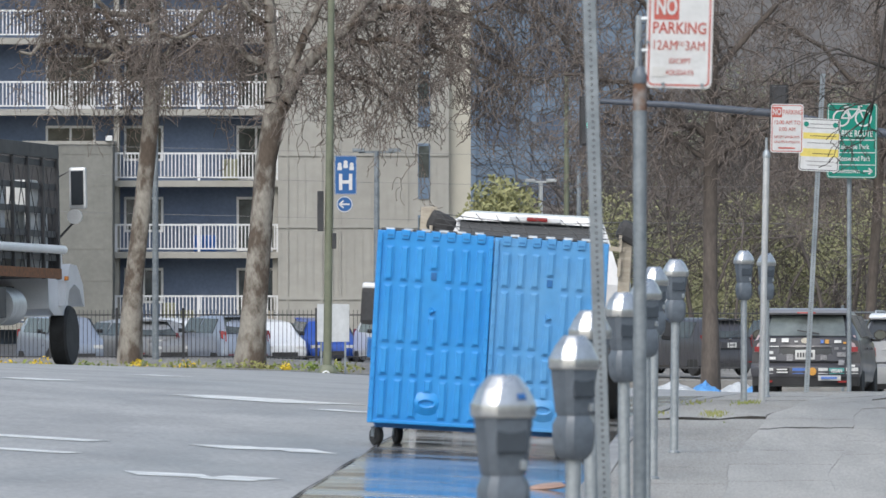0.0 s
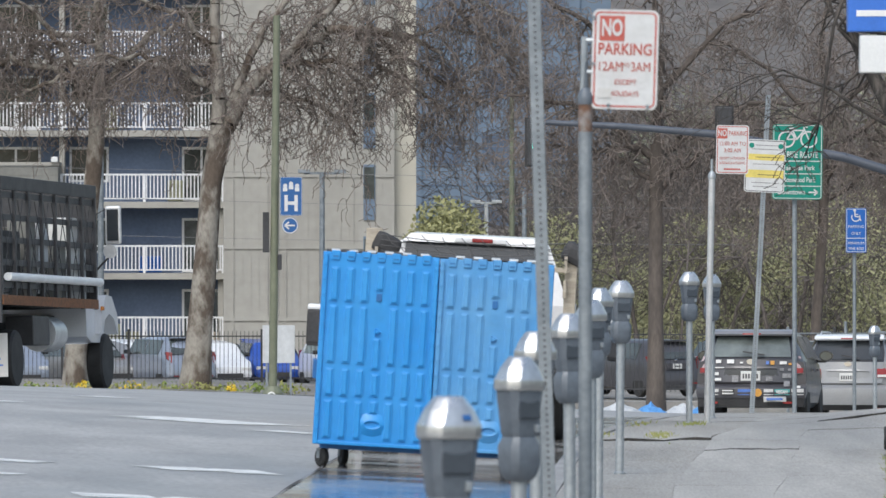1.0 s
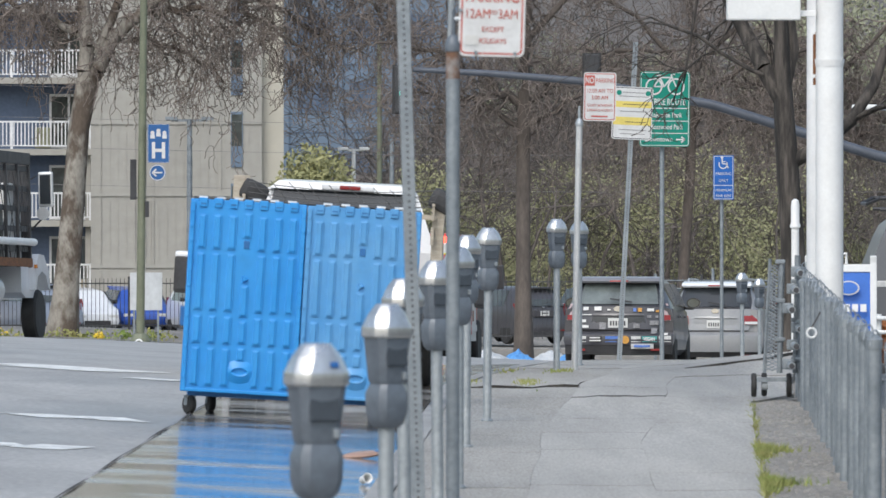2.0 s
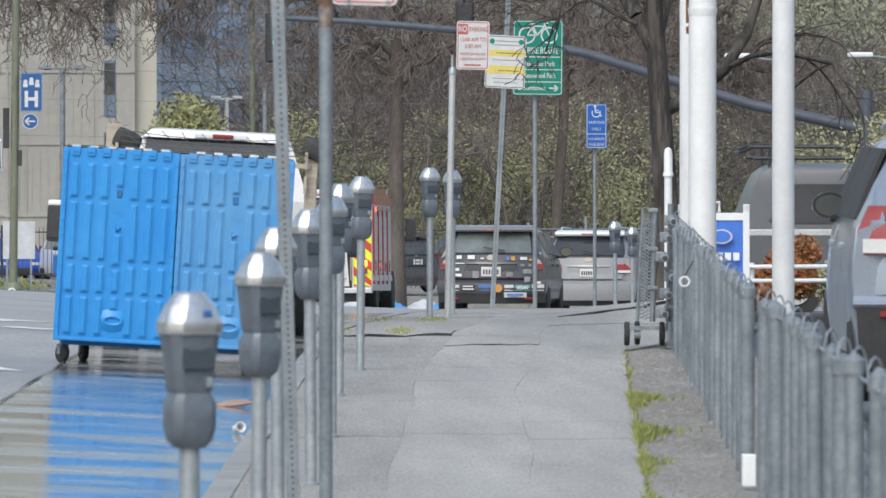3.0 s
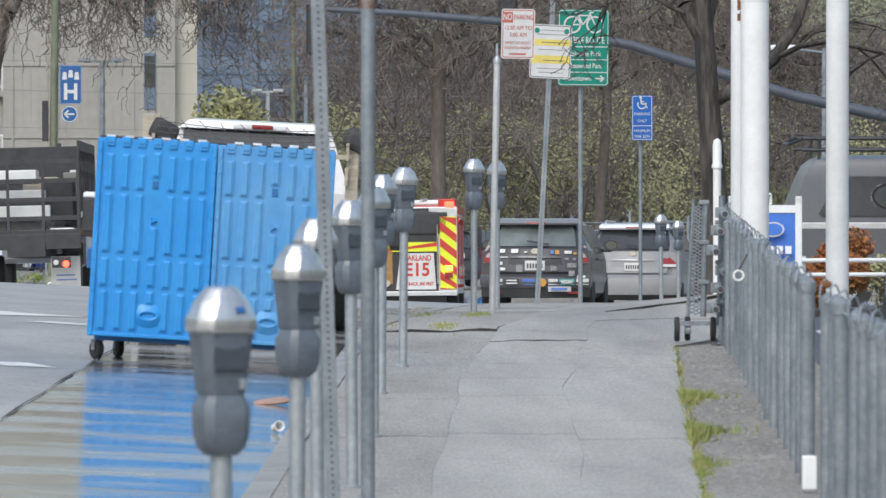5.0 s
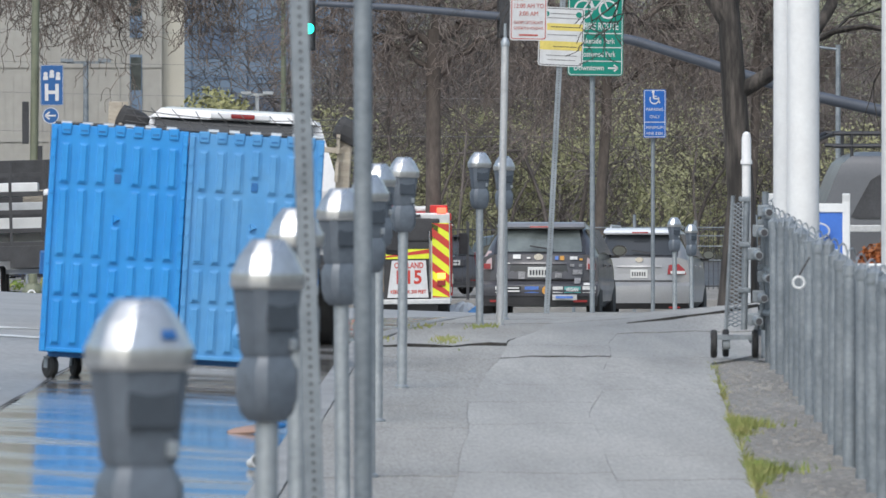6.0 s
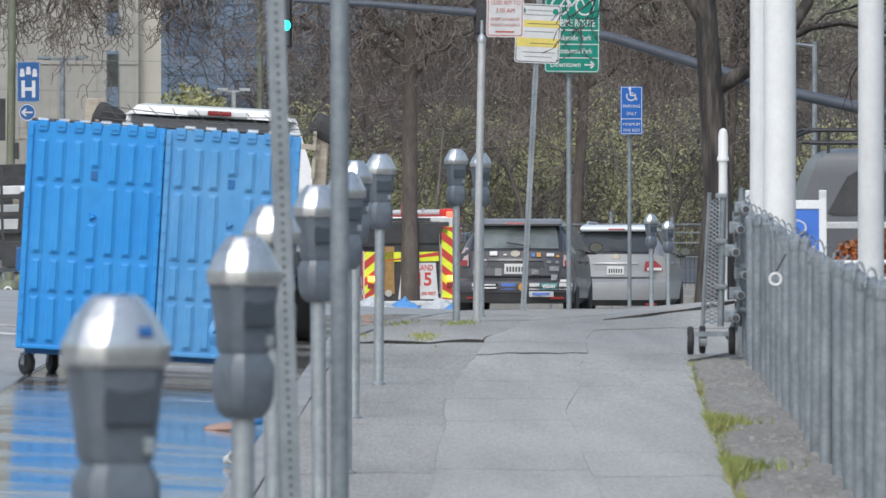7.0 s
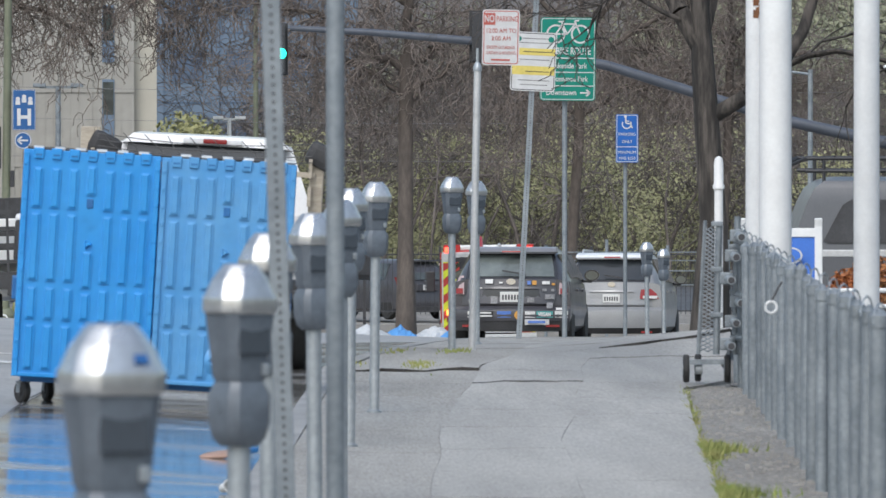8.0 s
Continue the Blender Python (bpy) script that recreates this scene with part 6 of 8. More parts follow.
# ---- trees and shrubs ----
class Twigs:
    """Gathers tapered limbs into plain lists, for one mesh."""

    def __init__(self, seed, least=0.0, steps=4):
        self.steps = steps
        self.least = least
        self.v, self.f, self.rnd = [], [], random.Random(seed)
        self.tips = []

    def limb(self, a, b, r0, r1, n):
        d = (b - a)
        if d.length < 1e-5:
            return
        d.normalize()
        u = d.orthogonal().normalized()
        w = d.cross(u)
        base = len(self.v)
        for c, r in ((a, r0), (b, r1)):
            for k in range(n):
                q = 2 * math.pi * k / n
                p = c + u * (r * math.cos(q)) + w * (r * math.sin(q))
                self.v.append((p.x, p.y, p.z))
        for k in range(n):
            self.f.append((base + k, base + (k + 1) % n, base + n + (k + 1) % n, base + n + k))

    def grow(self, p, d, length, r, level, top, droop, wild=0.5, kids=(3, 4)):
        rnd = self.rnd
        steps = 4 if level < 2 else self.steps
        n = 8 if level == 0 else 5 if level == 1 else 3
        r1 = max(self.least, r * (0.62 if level < top else 0.5))
        nodes = []
        for k in range(steps):
            q = p + d * (length / steps)
            self.limb(p, q, r + (r1 - r) * k / steps, r + (r1 - r) * (k + 1) / steps, n)
            p = q
            nodes.append((p.copy(), d.copy()))
            d = d + Vector((rnd.gauss(0, 1), rnd.gauss(0, 1), rnd.gauss(0, 1))) * (0.16 + (0.08 if level > 1 else 0.1) * wild)
            d.z += -droop * level * 0.07 + (0.07 if level < 2 else 0)
            d.normalize()
        if level >= top:
            self.tips.append(p)
            return
        count = rnd.randint(*kids)
        for k in range(count + (2 if level >= 2 else 0)):
            q, e = nodes[-1] if k < 2 else rnd.choice(nodes)
            e2 = e + Vector((rnd.gauss(0, 1), rnd.gauss(0, 1), rnd.gauss(0, 0.8) + (0.25 if level < 2 else -droop * 0.35))) * (0.62 + 0.2 * wild)
            e2.normalize()
            self.grow(q, e2, length * rnd.uniform(0.58, 0.82), r1 * rnd.uniform(0.6, 0.85), level + 1, top, droop, wild, kids)

    def mesh(self, name, material, parent):
        me = bpy.data.meshes.new(name)
        me.from_pydata(self.v, [], self.f)
        me.materials.append(M[material])
        me.polygons.foreach_set("use_smooth", [True] * len(self.f))
        ob = new(name, me)
        ob.parent = parent
        return ob


def bare_tree(x, d, z, trunk, limbs, seed, label, top=5, droop=1.0, bark="bark", twig="twig", kids=(3, 4), wild=0.5):
    """trunk: (dx, dz, radius) up the stem; limbs: (dx, dy, dz, length, radius) off its head."""
    t = thing("bare_tree", pose(x, d, z), label, "tree", "leafless street trees")
    bm = bmesh.new()
    pts = [(0, -0.3, trunk[0][2] * 1.35), (0, 0.0, trunk[0][2] * 1.3)] + [(a, b, c) for a, b, c in trunk[1:]]
    rnd = random.Random(seed)
    secs = []
    for dx, dz, r in pts:
        secs.append([(dx + r * (1 + 0.09 * math.sin(3 * q + dz * 2)) * math.cos(q), r * (1 + 0.07 * math.sin(2 * q + dz)) * math.sin(q), dz) for q in (2 * math.pi * k / 14 for k in range(14))])
    part("trunk", loft(secs), bark, t, "", True)
    g = Twigs(seed)
    for lx, lz, ddx, ddy, ddz, ln, r in limbs:
        v = Vector((ddx, ddy, ddz)).normalized()
        g.grow(Vector((lx, 0, lz)), v, ln, r, 1, top, droop, wild, kids)
    g.mesh("crown", twig, t)
    return t


def leaf_cloud(name, spots, count, size, material, parent, seed, squash=1.0):
    """Many small leaf clumps scattered through overlapping lobes."""
    rnd = random.Random(seed)
    v, f = [], []
    for k in range(count):
        cx, cy, cz, rr = rnd.choice(spots)
        u = Vector((rnd.gauss(0, 1), rnd.gauss(0, 1), rnd.gauss(0, 1))).normalized() * rr * rnd.random() ** 0.45
        c = Vector((cx + u.x, cy + u.y, cz + u.z * squash))
        a = Vector((rnd.gauss(0, 1), rnd.gauss(0, 1), rnd.gauss(0, 1))).normalized()
        b = a.orthogonal().normalized()
        s_ = size * rnd.uniform(0.5, 1.4)
        i = len(v)
        for p in (c + a * s_, c + b * s_ * 0.5, c - a * s_ * 0.8, c - b * s_ * 0.5 + a.cross(b) * s_ * 0.3):
            v.append((p.x, p.y, p.z))
        f.append((i, i + 1, i + 2, i + 3))
    me = bpy.data.meshes.new(name)
    me.from_pydata(v, [], f)
    me.materials.append(M[material])
    ob = new(name, me)
    if parent:
        ob.parent = parent
    return ob


def leafy_tree(x, d, z, h, r, material, label, seed, count=3500, size=0.16, name="tree"):
    t = thing(name, pose(x, d, z), label, "tree")
    part("trunk", tubed((0, 0, -0.2), (0, 0, h * 0.6), r * 0.09, r * 0.05, 10), "bark_dark", t, "", True)
    rnd = random.Random(seed)
    spots = [(rnd.uniform(-r, r) * 0.7, rnd.uniform(-r, r) * 0.5, h * rnd.uniform(0.45, 0.92), r * rnd.uniform(0.3, 0.55)) for k in range(11)]
    leaf_cloud("crown", spots, count, size, material, t, seed)
    return t


def bough_tree(x, d, z, trunk, boughs, seed, label, bark="bark"):
    """A plane tree: a mottled trunk, long arching boughs, and curly twigs hanging from them all along."""
    t = thing("bare_tree", pose(x, d, z), label, "tree", "leafless street trees")
    pts = [(0, -0.3, trunk[0][2] * 1.3), (0, 0.0, trunk[0][2] * 1.22)] + list(trunk[1:])
    secs = []
    for dx, dz, r in pts:
        secs.append([(dx + r * (1 + 0.1 * math.sin(3 * q + dz * 2)) * math.cos(q), r * (1 + 0.08 * math.sin(2 * q + dz)) * math.sin(q), dz) for q in (2 * math.pi * k / 16 for k in range(16))])
    part("trunk", loft(secs), bark, t, "", True)
    g, tw = Twigs(seed), Twigs(seed + 100, 0.0115, 7)
    rnd = g.rnd
    for pl, r0, r1, dense in boughs:
        n = len(pl)
        dy = rnd.uniform(-0.35, 0.35)
        nodes = []
        for i in range(n - 1):
            a, b = Vector((pl[i][0], dy * i, pl[i][1])), Vector((pl[i + 1][0], dy * (i + 1), pl[i + 1][1]))
            m = 4
            for k in range(m):
                p, q = a.lerp(b, k / m), a.lerp(b, (k + 1) / m)
                if 0 < k:
                    p = nodes[-1][0]
                q = q + Vector((rnd.gauss(0, 0.05), rnd.gauss(0, 0.05), rnd.gauss(0, 0.06)))
                f = (i + k / m) / (n - 1)
                f2 = (i + (k + 1) / m) / (n - 1)
                g.limb(p, q, r0 + (r1 - r0) * f, r0 + (r1 - r0) * f2, 7)
                nodes.append((q, (b - a).normalized(), r0 + (r1 - r0) * f2, f2))
        total = sum((Vector(pl[i + 1]) - Vector(pl[i])).length for i in range(n - 1))
        for k in range(int(total * dense * 0.29)):
            q, e, r, f = rnd.choice(nodes)
            if f < 0.12:
                continue
            e2 = Vector((e.x * 0.5 + rnd.gauss(0, 0.9), rnd.gauss(0, 0.9), rnd.gauss(-0.05, 0.8))).normalized()
            tw.grow(q, e2, rnd.uniform(1.0, 1.9), min(0.034, max(0.02, r * 0.5)), 2, 4, 0.75, 3.6, (2, 3))
    g.mesh("limbwork", bark, t)
    tw.mesh("crown", "twig", t)
    return t


def street_trees():
    far = "leafless plane tree with mottled bark and curly hanging twigs"
    # two planes at the far kerb
    bough_tree(-9.6, 277, road_z(-9.6, 262) - 0.05, [(0, 0, 0.34), (0.15, 2.5, 0.29), (0.45, 5.2, 0.26), (0.66, 7.6, 0.25), (0.7, 8.6, 0.24)],
               [([(0.7, 8.5), (0.2, 9.3), (-0.7, 9.9), (-2.0, 10.1), (-3.4, 9.6)], 0.16, 0.05, 15), ([(0.7, 8.5), (0.8, 10), (0.75, 11.6), (0.6, 13)], 0.2, 0.08, 12),
                ([(0.72, 8.6), (1.3, 9.8), (2.3, 10.9), (3.4, 11.2)], 0.15, 0.05, 15), ([(0.3, 8.9), (-0.3, 10.4), (-1.2, 11.6), (-2.6, 12.2)], 0.12, 0.05, 14),
                ([(0.75, 9.6), (1.8, 10.0), (2.8, 9.8), (3.6, 9.2)], 0.09, 0.03, 15), ([(-0.4, 9.7), (-1.4, 9.2), (-2.4, 8.6)], 0.08, 0.03, 15), ([(0.7, 10.6), (-0.6, 11.0), (-1.9, 11.1), (-3.2, 11.0)], 0.1, 0.04, 14)], 11, far)
    bough_tree(-5.75, 268, road_z(-5.75, 262) - 0.05, [(0, 0, 0.44), (0.12, 1.5, 0.38), (0.3, 4.0, 0.34), (0.5, 6.3, 0.31), (0.8, 7.9, 0.34)],
               [([(0.75, 7.7), (0.72, 9.3), (0.6, 11.0), (0.45, 13)], 0.26, 0.12, 11), ([(0.85, 7.8), (1.7, 9.2), (2.9, 10.35), (4.4, 10.9), (6.0, 10.8), (7.4, 10.2)], 0.24, 0.05, 20),
                ([(2.2, 9.7), (3.6, 9.9), (5.2, 9.9), (6.6, 9.2), (7.6, 8.3)], 0.12, 0.035, 20), ([(2.9, 10.35), (4.2, 11.8), (6.0, 12.3), (8.0, 12.0), (9.6, 11.2)], 0.13, 0.04, 18),
                ([(1.6, 9.0), (2.7, 9.0), (3.8, 8.6), (4.8, 7.9)], 0.09, 0.03, 18), ([(5.0, 10.9), (6.4, 9.9), (7.6, 9.2), (8.8, 8.6)], 0.08, 0.03, 18), ([(0.72, 9.0), (-0.4, 9.8), (-1.6, 10.2), (-2.8, 10.0)], 0.13, 0.04, 15),
                ([(0.65, 10.3), (-0.6, 11.4), (-2.0, 11.9)], 0.12, 0.05, 14), ([(7.0, 12.2), (8.4, 11.0), (9.4, 9.8), (10.2, 8.6)], 0.07, 0.03, 18), ([(1.0, 8.6), (1.9, 10.6), (3.0, 12.2)], 0.16, 0.07, 12),
                ([(6.0, 10.6), (7.2, 11.0), (8.8, 10.6), (10.0, 9.9)], 0.06, 0.03, 18)], 12, far)
    # planes past the junction
    for k, (x, d, s_, r) in enumerate(((7.1, 240, 0.0, 0.23), (13.4, 285, 0.3, 0.2), (19.0, 300, 0.2, 0.18))):
        h = 0.9 + 0.1 * (k % 2)
        bough_tree(x, d, fall(d) - 0.1, [(0, 0, r), (s_ * 0.3, 2.5, r * 0.85), (s_, 5.5, r * 0.8), (s_, 7.2, r * 0.8)],
                   [([(s_, 6.8), (s_ - 0.8, 8.2 * h), (s_ - 2.2, 9.2 * h), (s_ - 3.8, 9.4 * h)], 0.12, 0.04, 18), ([(s_, 6.8), (s_ + 0.9, 8.3 * h), (s_ + 2.4, 9.2 * h), (s_ + 4.0, 9.2 * h)], 0.12, 0.04, 18),
                    ([(s_, 7.0), (s_ + 0.1, 9), (s_ - 0.1, 11), (s_ + 0.2, 13)], 0.14, 0.06, 14), ([(s_, 6.2), (s_ - 1.5, 7.0), (s_ - 3.0, 7.1)], 0.08, 0.03, 16), ([(s_, 6.2), (s_ + 1.6, 7.1), (s_ + 3.2, 6.9)], 0.08, 0.03, 16),
                    ([(s_, 8.5), (s_ + 1.8, 10.4), (s_ + 3.6, 11.4)], 0.1, 0.04, 14), ([(s_, 8.5), (s_ - 1.8, 10.4), (s_ - 3.6, 11.4)], 0.1, 0.04, 14)], 30 + k, "leafless plane tree beyond the junction", "bark_brown")
    # dark tree in the lot by the white poles
    bare_tree(6.15, 104, fall(104) - 0.1, [(0, 0, 0.18), (0.02, 1.3, 0.14), (-0.05, 2.6, 0.125), (-0.1, 3.2, 0.11), (-0.12, 3.9, 0.085), (-0.16, 4.8, 0.05), (-0.15, 5.4, 0.02)],
              [(-0.1, 3.1, -0.5, 0.1, 0.85, 1.7, 0.11), (-0.05, 2.35, 0.85, -0.1, 0.5, 1.9, 0.09), (-0.1, 3.2, 0.25, 0.2, 1, 1.9, 0.1), (-0.1, 3.3, -0.95, -0.1, 0.35, 1.5, 0.03)], 21, "dark leafless tree in the lot behind the fence", bark="bark_dark", twig="bark_dark", top=4, kids=(2, 3))
    # twigs that reach in over the signs from a tree beside the pavement
    t = thing("overhanging_branch", pose(3.99, 84, 2.78), "thin bare branches hanging over the street signs", "branch")
    g = Twigs(5, 0.0045)
    g.limb(Vector((0, 0, 0)), Vector((0.14, 0, 0.9)), 0.011, 0.017, 6)
    g.limb(Vector((0.14, 0, 0.9)), Vector((0.5, 0, 1.9)), 0.017, 0.03, 6)
    g.limb(Vector((0.5, 0, 1.9)), Vector((2.2, 0, 3.2)), 0.03, 0.06, 6)
    for v, ln, r in (((-0.95, 0.0, -0.25), 0.34, 0.012), ((-0.62, 0.05, -0.78), 0.36, 0.012), ((-0.85, -0.05, 0.05), 0.32, 0.011), ((-0.15, 0.1, -0.95), 0.3, 0.011), ((-0.4, -0.1, -0.9), 0.42, 0.012), ((0.6, 0.0, 0.5), 0.4, 0.01)):
        g.grow(Vector((0, 0, 0)), Vector(v).normalized(), ln, r, 2, 4, 0.3, 0.9, (1, 2))
    g.mesh("twig_spray", "bark_dark", t)
    leafy_tree(1.15, 330, -4.3, 6.6, 2.6, "leaf_pale", "yellow-green leafy tree beside the concrete building", 41, 9000, 0.11)
    leafy_tree(9.9, 112, fall(112) - 0.1, 2.75, 1.1, "leaf", "green shrub tree with pink blossom", 42, 5000, 0.035, "blossom_tree")
    b = bpy.data.objects["blossom_tree"]
    leaf_cloud("blossom", [(-0.4, -0.5, 2.0, 0.5), (0.2, -0.5, 1.7, 0.5), (-0.2, -0.4, 1.5, 0.45), (0.4, -0.4, 2.2, 0.4)], 420, 0.035, "blossom", b, 43)
    for k, (x, d, w_, h_, m_, n) in enumerate(((6.85, 95, 0.42, 0.8, "leaf_autumn", 11000), (7.6, 96, 0.4, 0.55, "leaf", 6000), (8.2, 95.5, 0.4, 0.75, "leaf_autumn", 9000))):
        s_ = thing("shrub", pose(x, d, fall(d) - 0.02), "rust-orange hedge shrub behind a white rail" if "autumn" in m_ else "green leafy shrub behind a white rail", "shrub", "shrubs in the lot")
        rnd = random.Random(60 + k)
        part("stems", tubed((0, 0, -0.05), (0, 0, h_ * 0.5), 0.03, 0.015, 6), "bark_dark", s_)
        leaf_cloud("leaves", [(rnd.uniform(-w_, w_) * 0.7, rnd.uniform(-0.2, 0.2), h_ * rnd.uniform(0.25, 0.85), 0.22) for _ in range(9)], n, 0.028, m_, s_, 70 + k)


street_trees()


# ---- buildings across the junction ----
def apartment_block():
    """Blue apartments with white balconies. Origin at the right-hand front corner of the balcony front, at ground."""
    y0 = 345.0
    z0 = -6.55
    t = thing("apartment_block", pose(0, y0, z0), "blue stucco apartment block with white balcony railings", "building")
    x0, x1 = -22.0, -6.25
    part("wall", boxed(x0, x1, 1.6, 12, -1, 19.5), "wall_blue", t, "blue stucco wall")
    part("roof", boxed(x0 - 0.2, x1 + 0.2, 1.4, 12.2, 19.5, 19.9), "wall_grey", t)
    h = 2.72
    for k in range(7):
        z = 0.42 + h * k
        part("balcony_slab", boxed(x0, x1, 0, 1.6, z - 0.24, z, 0.01), "wall_grey", t)
        rail = part("balcony_rail", boxed(x0, x1, 0.03, 0.09, z + 1.0, z + 1.07), "rail_white", t)
        part("bottom_rail", boxed(x0, x1, 0.04, 0.08, z + 0.1, z + 0.15), "rail_white", rail)
        bars = bmesh.new()
        x = x0 + 0.05
        while x < x1:
            box(bars, x - 0.022, x + 0.022, 0.045, 0.075, z + 0.1, z + 1.02)
            x += 0.14
        part("railing_infill", bars, "rail_white", rail)["kind"] = "stuff"
        for x in (-18.0, -12.45, -9.3, -6.3):
            part("rail_post", boxed(x - 0.05, x + 0.05, 0.02, 0.1, z, z + 1.07), "rail_white", rail)
        for x in (-20.5, -15.2, -12.2, -7.9):
            w = 1.9 if x in (-15.2, -20.5) else 1.5
            win = part("window", boxed(x, x + w, 1.56, 1.62, z + 0.02 if x in (-7.9, -15.2) else z + 0.75, z + 2.1), "rail_white", t)
            for i in range(2):
                part("pane", boxed(x + 0.09 + i * (w - 0.09) / 2, x + (i + 1) * (w - 0.09) / 2, 1.545, 1.57, z + 0.12 if x in (-7.9, -15.2) else z + 0.84, z + 2.0), "car_glass", win)
    for x in (-18.0, -12.45, -6.4):
        part("divider", boxed(x - 0.1, x + 0.1, 0.3, 1.6, 0.3, 19.4), "wall_grey", t)
    rnd = random.Random(3)
    for k in range(9):
        x, z = rnd.uniform(-12, -7), 0.44 + h * rnd.randint(0, 4)
        part("balcony_clutter", boxed(x, x + rnd.uniform(0.4, 0.9), 0.5, 1.0, z, z + rnd.uniform(0.4, 0.9), 0.05), rnd.choice(["pale_tarp", "beige", "sign_blue", "leaf_dark"]), t)
    # stair tower
    s_ = thing("stair_tower", pose(-14.75, y0 - 2.5, z0), "plain grey block stair tower beside the apartments", "building")
    part("wall", boxed(-1.1, 2.25, 0, 4, -0.5, 9.95), "wall_block", s_)
    part("coping", boxed(-1.15, 2.3, -0.05, 4.05, 9.95, 10.08), "wall_grey", s_)
    for k in range(8):
        part("block_course", boxed(-1.12, 2.27, -0.012, 0.0, 1.2 * k + 1.18, 1.2 * k + 1.2), "wall_block", s_)
    part("flood_lamp", boxed(2.0, 2.25, -0.2, 0.0, 10.08, 10.28, 0.02), "white", s_)


def concrete_building():
    y0, z0 = 343.0, -5.6
    t = thing("concrete_building", pose(0, y0, z0), "pale board-formed concrete building with vertical ribs", "building")
    part("wall", boxed(-6.25, 0.22, 0, 14, 0, 22), "wall_grey", t)
    part("end_wall", boxed(0.22, 1.05, 0.5, 14, 0, 22), "wall_cream", t, "cream stucco end wall")
    for x in (-5.9, -4.6, -4.42, -4.2, -3.9, -2.6, -1.35):
        part("rib", boxed(x - 0.035, x + 0.035, -0.06, 0.0, 0, 22), "wall_grey", t)
    x = -6.15
    while x < 0.15:
        part("board_mark", boxed(x - 0.016, x + 0.016, -0.022, 0.0, 0, 22), "wall_grey", t)
        x += 0.31
    for k in range(8):
        part("floor_band", boxed(-6.25, 0.22, -0.05, 0.0, 0.4 + 2.72 * k, 0.52 + 2.72 * k), "wall_grey", t)
    for k in range(7):
        w = part("window", boxed(-0.95, -0.5, -0.06, 0.05, 1.5 + 2.72 * k, 3.6 + 2.72 * k), "tower_blue", t)
        part("pane", boxed(-0.92, -0.53, -0.075, -0.05, 2.3 + 2.72 * k, 3.5 + 2.72 * k), "car_glass", w)
    b = thing("blue_tower", pose(1.6, 452, -6), "tall building clad in blue panels", "building")
    part("wall", boxed(-0.6, 9.5, 0, 14, 0, 34), "tower_blue", b)
    for k in range(9):
        part("panel_seam", boxed(-0.6, 9.5, -0.03, 0.0, 3.4 * k + 2, 3.4 * k + 2.06), "pane_blue", b)
        for x in (0.4, 3.0, 5.6):
            w = part("window", boxed(x, x + 1.7, -0.05, 0.1, 3.4 * k + 3.0, 3.4 * k + 4.6), "tower_blue", b)
            part("pane", boxed(x + 0.08, x + 1.62, -0.07, -0.04, 3.4 * k + 3.08, 3.4 * k + 4.52), "pane_blue", w)
    for x in (-0.3, 2.4, 5.0, 7.6):
        part("pilaster", boxed(x, x + 0.35, -0.15, 0.0, 0, 34), "tower_blue", b)
    c = thing("low_house", pose(13.0, 402, -3.5), "small pale flat-roofed house half hidden in the trees", "building")
    part("wall", boxed(-2.2, 2.2, 0, 6, 0, 3.6), "wall_grey", c)
    part("roof", boxed(-2.5, 2.5, -0.4, 6.3, 3.6, 3.8), "wall_cream", c)
    for x in (-1.6, 0.3):
        w = part("window", boxed(x, x + 1.2, -0.04, 0.05, 1.8, 3.0), "black_dull", c)
        part("pane", boxed(x + 0.06, x + 1.14, -0.06, -0.03, 1.86, 2.94), "car_glass", w)


def iron_fence(d, x0, x1, z, label, h=1.65):
    t = thing("iron_fence", pose(0, d, z), label, "fence", "black railings across the junction")
    x = x0
    while x < x1:
        part("post", boxed(x - 0.04, x + 0.04, -0.04, 0.04, -0.2, h + 0.06), "black", t)
        xe = min(x + 2.1, x1)
        bars = bmesh.new()
        q = x + 0.13
        while q < xe - 0.05:
            box(bars, q - 0.009, q + 0.009, -0.009, 0.009, 0.08, h)
            q += 0.13
        for zz in (0.15, h - 0.18):
            box(bars, x, xe, -0.018, 0.018, zz, zz + 0.04)
        part("panel", bars, "black", t)["kind"] = "stuff"
        x = xe
    return t


